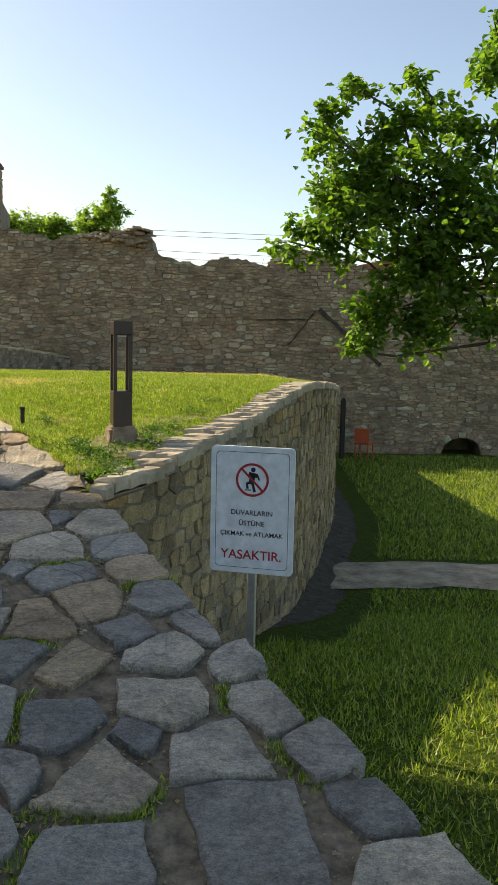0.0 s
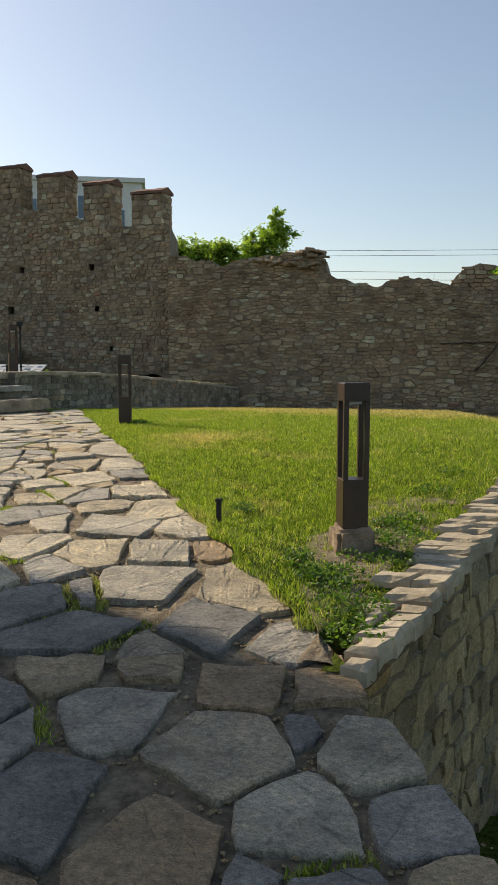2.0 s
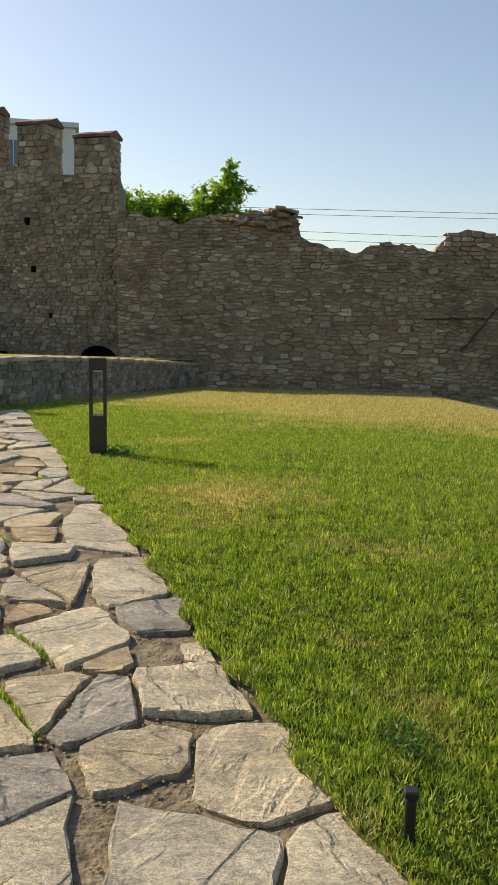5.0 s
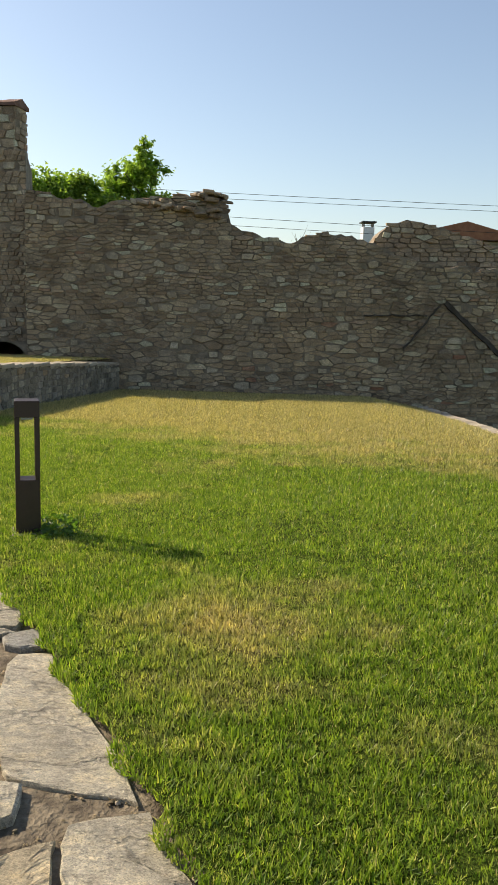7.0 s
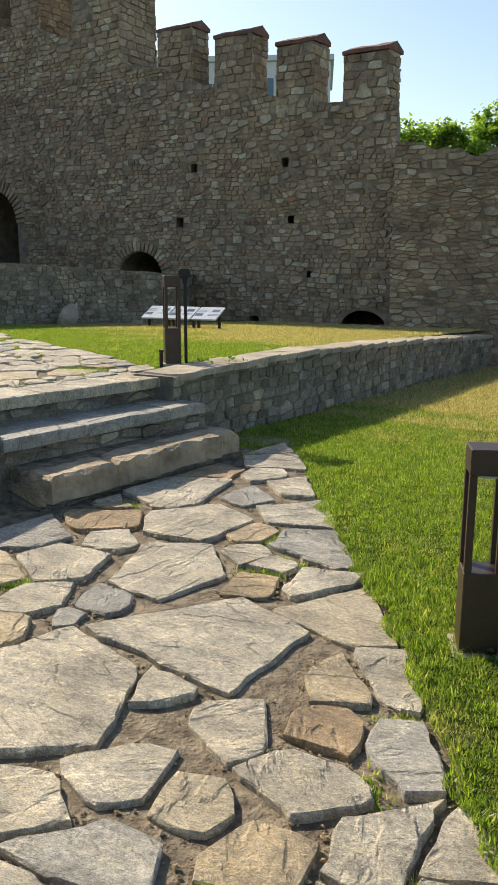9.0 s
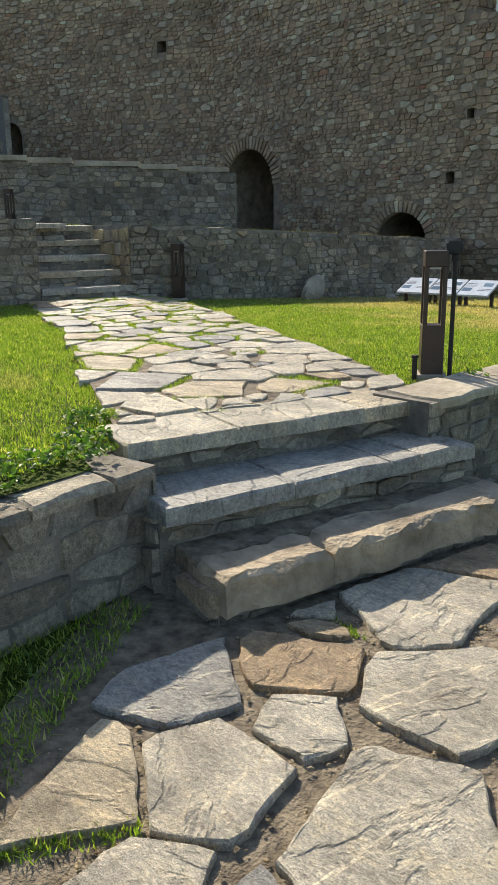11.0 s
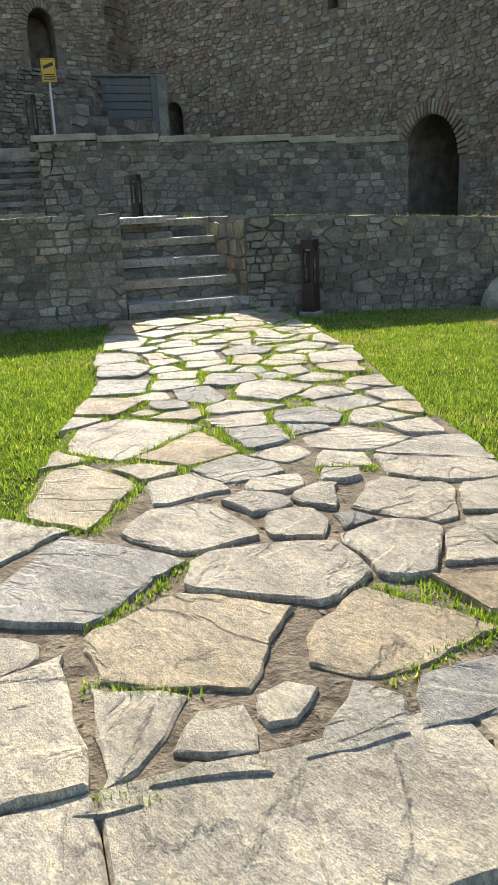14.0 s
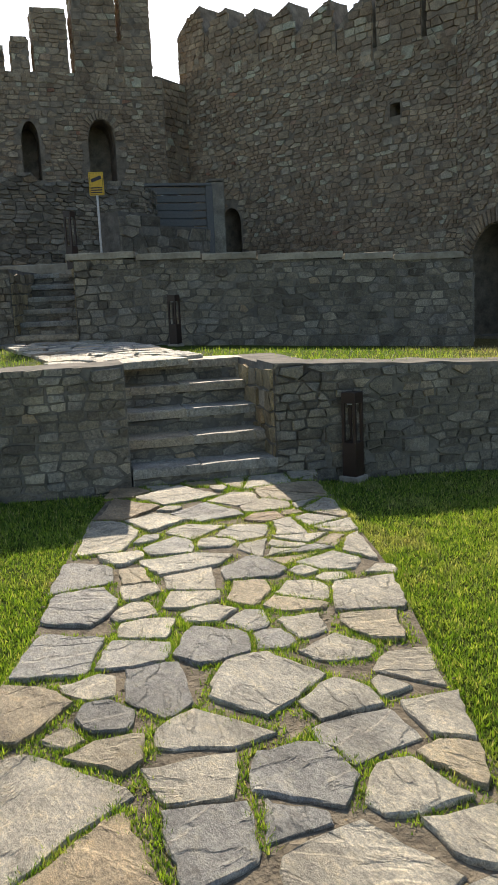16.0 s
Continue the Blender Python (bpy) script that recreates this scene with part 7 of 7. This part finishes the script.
# ---- grass ----
def grass(name, label, count, sample, seed, size=(0.016, 0.036), width=0.0036):
    """Short mown grass: single bent blades over the lawn."""
    rng = np.random.default_rng(seed)
    xs, ys, zs, grow = sample(rng, count)
    n = len(xs)
    clump = 0.5 + 0.5 * np.sin(xs * 37 + 3 * np.sin(ys * 23)) * np.sin(ys * 41 + 2 * np.sin(xs * 19)) + 0.3 * np.sin(xs * 11 + 2 * np.sin(ys * 7)) * np.sin(ys * 13)
    h = rng.uniform(size[0], size[1], n) * grow * np.clip(0.5 + 0.85 * clump, 0.4, 1.5)
    w = width * rng.uniform(0.6, 1.4, n) * grow
    a, lean, b = rng.uniform(0, 2 * np.pi, n), rng.uniform(0.1, 1.25, n), rng.uniform(0, 2 * np.pi, n)
    co = np.zeros((n, 3, 3))
    co[:, 0] = np.stack([xs - w * np.cos(a), ys - w * np.sin(a), zs - 0.008], 1)
    co[:, 1] = np.stack([xs + w * np.cos(a), ys + w * np.sin(a), zs - 0.008], 1)
    co[:, 2] = np.stack([xs + h * lean * np.cos(b), ys + h * lean * np.sin(b), zs + h * np.sqrt(np.maximum(0.12, 1 - lean ** 2 * 0.6))], 1)
    me = bpy.data.meshes.new(name)
    me.vertices.add(n * 3)
    me.vertices.foreach_set("co", co.ravel())
    me.loops.add(n * 3)
    me.loops.foreach_set("vertex_index", np.arange(n * 3))
    me.polygons.add(n)
    me.polygons.foreach_set("loop_start", np.arange(0, n * 3, 3))
    me.update()
    me.validate()
    me.materials.append(M_BLADE)
    return tagged(new(name, me), label, "grass", "", "stuff")


def table_np(table, v):
    return np.interp(v, [a for a, _ in table], [b for _, b in table])


def edge_np(pts, y):
    return np.interp(y, [p[1] for p in pts], [p[0] for p in pts])


def lawn_np(x, y):
    near = np.where(y < 9, table_np(PATH_Z, y), 1.04)
    z = near + 0.02 - table_np([(9, 0), (12, 0.04), (16, 0.22), (22, 0.52)], y)
    dip = 0.13 * np.clip((x - edge_np(RIGHT_EDGE, y)) / 0.5, 0, 1) * table_np([(5.6, 1.0), (8.0, 0.0)], y)
    return z - dip - np.maximum(0, x - 0.2) * table_np(FALL, y)


def sample_lawn(rng, count):
    y = rng.uniform(4.0, 21.5, count * 5)
    lo = np.where(y < 11.9, edge_np(RIGHT_EDGE, y) - 0.03, -5.80 + (y - 11.62) * 0.1085 + 0.04)
    hi = edge_np(RIM, y) - 0.2
    lo = lo + 0.035 * np.sin(7.3 * y + 2 * np.sin(3.1 * y)) * np.sin(19 * y) - 0.012
    x = lo + (hi - lo) * rng.random(len(y))
    d = np.hypot(x - lo, np.maximum(0, y - 11)) + 1.5
    bare = (y < 5.6) & (x - lo > 0.25) & (rng.random(len(y)) < 0.6)
    keep = (rng.random(len(y)) < np.minimum(1, (2.6 / d) ** 1.5) * (hi - lo) / 6.0) & (hi > lo + 0.1) & ~bare
    x, y, d = x[keep][:count], y[keep][:count], d[keep][:count]
    return x, y, lawn_np(x, y), np.clip(0.8 + d / 11.0, 0.9, 1.6)


def terrace_np(x, y):
    return 1.53 - table_np([(13, 0.0), (16, 0.09), (20, 0.27), (24, 0.45)], y) + 0.0


def sample_terrace(rng, count):
    x, y = rng.uniform(-12.4, -4.8, count * 4), rng.uniform(7.5, 22.5, count * 4)
    right = np.interp(x, [p[0] for p in UP_R[::-1]], [p[1] for p in UP_R[::-1]])
    left = np.interp(x, [p[0] for p in UP_L[::-1]], [p[1] for p in UP_L[::-1]])
    tw = -5.80 + (y - 11.62) * 0.1085 - 0.3
    wallx = -11.97 + 0.3144 * (y - 13.92) + 0.05
    keep = (((y > right - 0.02) & (x < tw) & (y > 11.9)) | ((y < left + 0.03) & (x < -6.45))) & (x > wallx) & (y < 22.2)
    d = np.hypot(x + 6.5, y - 11.5)
    keep &= rng.random(len(x)) < np.minimum(1, (3.5 / np.maximum(d, 1)) ** 1.0)
    x, y, d = x[keep][:count], y[keep][:count], d[keep][:count]
    return x, y, terrace_np(x, y) - 0.012, np.clip(0.8 + d / 11.0, 0.9, 1.6)


def low_np(x, y):
    return table_np([(-6, -1.1), (0, -0.35), (3, -0.35), (4.5, -0.5), (8, -1.25), (10, -1.34), (40, -1.34)], y)


def sample_low(rng, count):
    x, y = rng.uniform(0.0, 7.0, count * 3), rng.uniform(2.0, 21.5, count * 3)
    left = np.where(y < 3.93, edge_np(RIGHT_EDGE, y), edge_np(RIM, y)) + 0.25 + np.where(y > 6, 0.5, 0)
    d = np.hypot(x, y)
    keep = (x > left) & ~((y > 9.0) & (y < 10.6)) & (rng.random(len(x)) < np.minimum(1, (4.5 / d) ** 1.2))
    x, y, d = x[keep][:count], y[keep][:count], d[keep][:count]
    return x, y, low_np(x, y), np.clip(0.8 + d / 8, 1, 2.2)


def sample_west(rng, count):
    y = rng.uniform(8.0, 10.0, count)
    hi = edge_np(LEFT_EDGE, y) - 0.02
    x = hi - 0.9 * rng.random(count)
    return x, y, table_np(PATH_Z, y), np.ones(count)


def sample_upper(rng, count):
    y = rng.uniform(11.5, 20.0, count)
    hi = -12.3 + (y - 13.9) * 0.316 - np.where((y > 13.8) & (y < 15.4), 1.4, 0.0)
    x = hi - 3.5 * rng.random(count) ** 1.5
    keep = ~((y > 13.6) & (y < 15.8) & (side_band(x, y)))
    x, y = x[keep], y[keep]
    return x, y, 2.372 - np.maximum(0, y - 15) * 0.054, np.full(len(x), 1.6)


def side_band(x, y):
    return (y > 13.7 - (x + 13.3) * 0.143) & (y < 15.05 - (x + 12.9) * 0.155)


def joint_points(cells, chance, rng):
    return [(poly[i], poly[(i + 1) % len(poly)]) for x, y, poly in cells for i in range(len(poly)) if rng.random() < chance(x, y)]


def sample_joints(cells, height, chance):
    def run(rng, count):
        edges = joint_points(cells, chance, rng)
        xs, ys = [], []
        for a, b in edges:
            m = int(260 * math.hypot(b[0] - a[0], b[1] - a[1]) / 0.3)
            t = rng.random(m)
            xs.append(a[0] + (b[0] - a[0]) * t + rng.normal(0, 0.017, m))
            ys.append(a[1] + (b[1] - a[1]) * t + rng.normal(0, 0.017, m))
        xs, ys = np.concatenate(xs), np.concatenate(ys)
        return xs, ys, np.array([height(x, y) for x, y in zip(xs, ys)]) - 0.003, np.full(len(xs), 0.9)
    return run


def grit(name, label, cells, height, per_metre, seed):
    """Loose chips and pebbles lying in the joints of the paving."""
    rng = random.Random(seed)
    verts, faces = [], []
    for x, y, poly in cells:
        for i in range(len(poly)):
            a, b = poly[i], poly[(i + 1) % len(poly)]
            l = math.hypot(b[0] - a[0], b[1] - a[1])
            for k in range(int(l * per_metre * rng.random() * 2)):
                t, r = rng.random(), rng.uniform(0.003, 0.011) * rng.choice((0.6, 0.8, 1.0, 1.3))
                px, py = a[0] + (b[0] - a[0]) * t + rng.gauss(0, 0.018), a[1] + (b[1] - a[1]) * t + rng.gauss(0, 0.018)
                p = Vector((px, py, height(px, py) - 0.012 + r * 0.3))
                turn = Matrix.Rotation(rng.uniform(0, 6.28), 3, "Z") @ Matrix.Rotation(rng.uniform(-0.5, 0.5), 3, "X")
                n = len(verts)
                for v in ((1, 0, 0.1), (0.1, 0.8, 0), (-0.9, 0.2, 0.1), (-0.1, -0.7, 0), (0.1, 0.1, 0.55), (0, 0, -0.5)):
                    verts.append(p + turn @ (Vector(v) * r))
                faces += [(n, n + 1, n + 4), (n + 1, n + 2, n + 4), (n + 2, n + 3, n + 4), (n + 3, n, n + 4), (n + 1, n, n + 5), (n + 2, n + 1, n + 5), (n + 3, n + 2, n + 5), (n, n + 3, n + 5)]
    tagged(piece(name, verts, faces, M_WARM), label, "gravel", "", "stuff")


grass("lawn_grass", "short mown grass, green with straw-coloured dry patches", 760000, sample_lawn, 1, (0.014, 0.034), 0.0034)
grass("terrace_grass", "short sunlit mown grass on the terrace", 520000, sample_terrace, 2, (0.011, 0.024), 0.0032)
grass("sunken_grass", "thick green grass of the sunken garden", 110000, sample_low, 3, (0.025, 0.055), 0.004)
grass("verge_grass", "green grass verge beside the path", 9000, sample_west, 4)
grass("upper_grass", "short grass on the upper terrace", 16000, sample_upper, 5)
grass("joint_grass", "tufts of grass and straw in the paving joints", 1, sample_joints(FLAGS[1][1], FLAGS[1][2], lambda x, y: 0.55 if x < -7.9 else 0.08), 6, (0.012, 0.026))
grass("joint_straw", "dry tufts in the joints of the lower path", 1, sample_joints(FLAGS[0][1], FLAGS[0][2], lambda x, y: 0.05), 7, (0.010, 0.022))
grit("joint_gravel", "loose stone chips and grit in the joints of the lower path", FLAGS[0][1], FLAGS[0][2], 34, 8)
grit("joint_gravel", "loose stone chips and grit in the joints of the terrace path", FLAGS[1][1], FLAGS[1][2], 34, 9)


# ---- pieces of walls and paths, last ----
for job in LATER:
    lay_now(*job)
for path, cells, height, gap in FLAGS:
    rng = random.Random(77)
    for x, y, poly in cells:
        made = flag_mesh(poly, height, gap, rng)
        if made:
            # stones up to the shade's edge get the darker slate, shade included
            piece("flagstone", *made, M_SLATE_SHADE if y < 4.45 else M_FLAG, path)
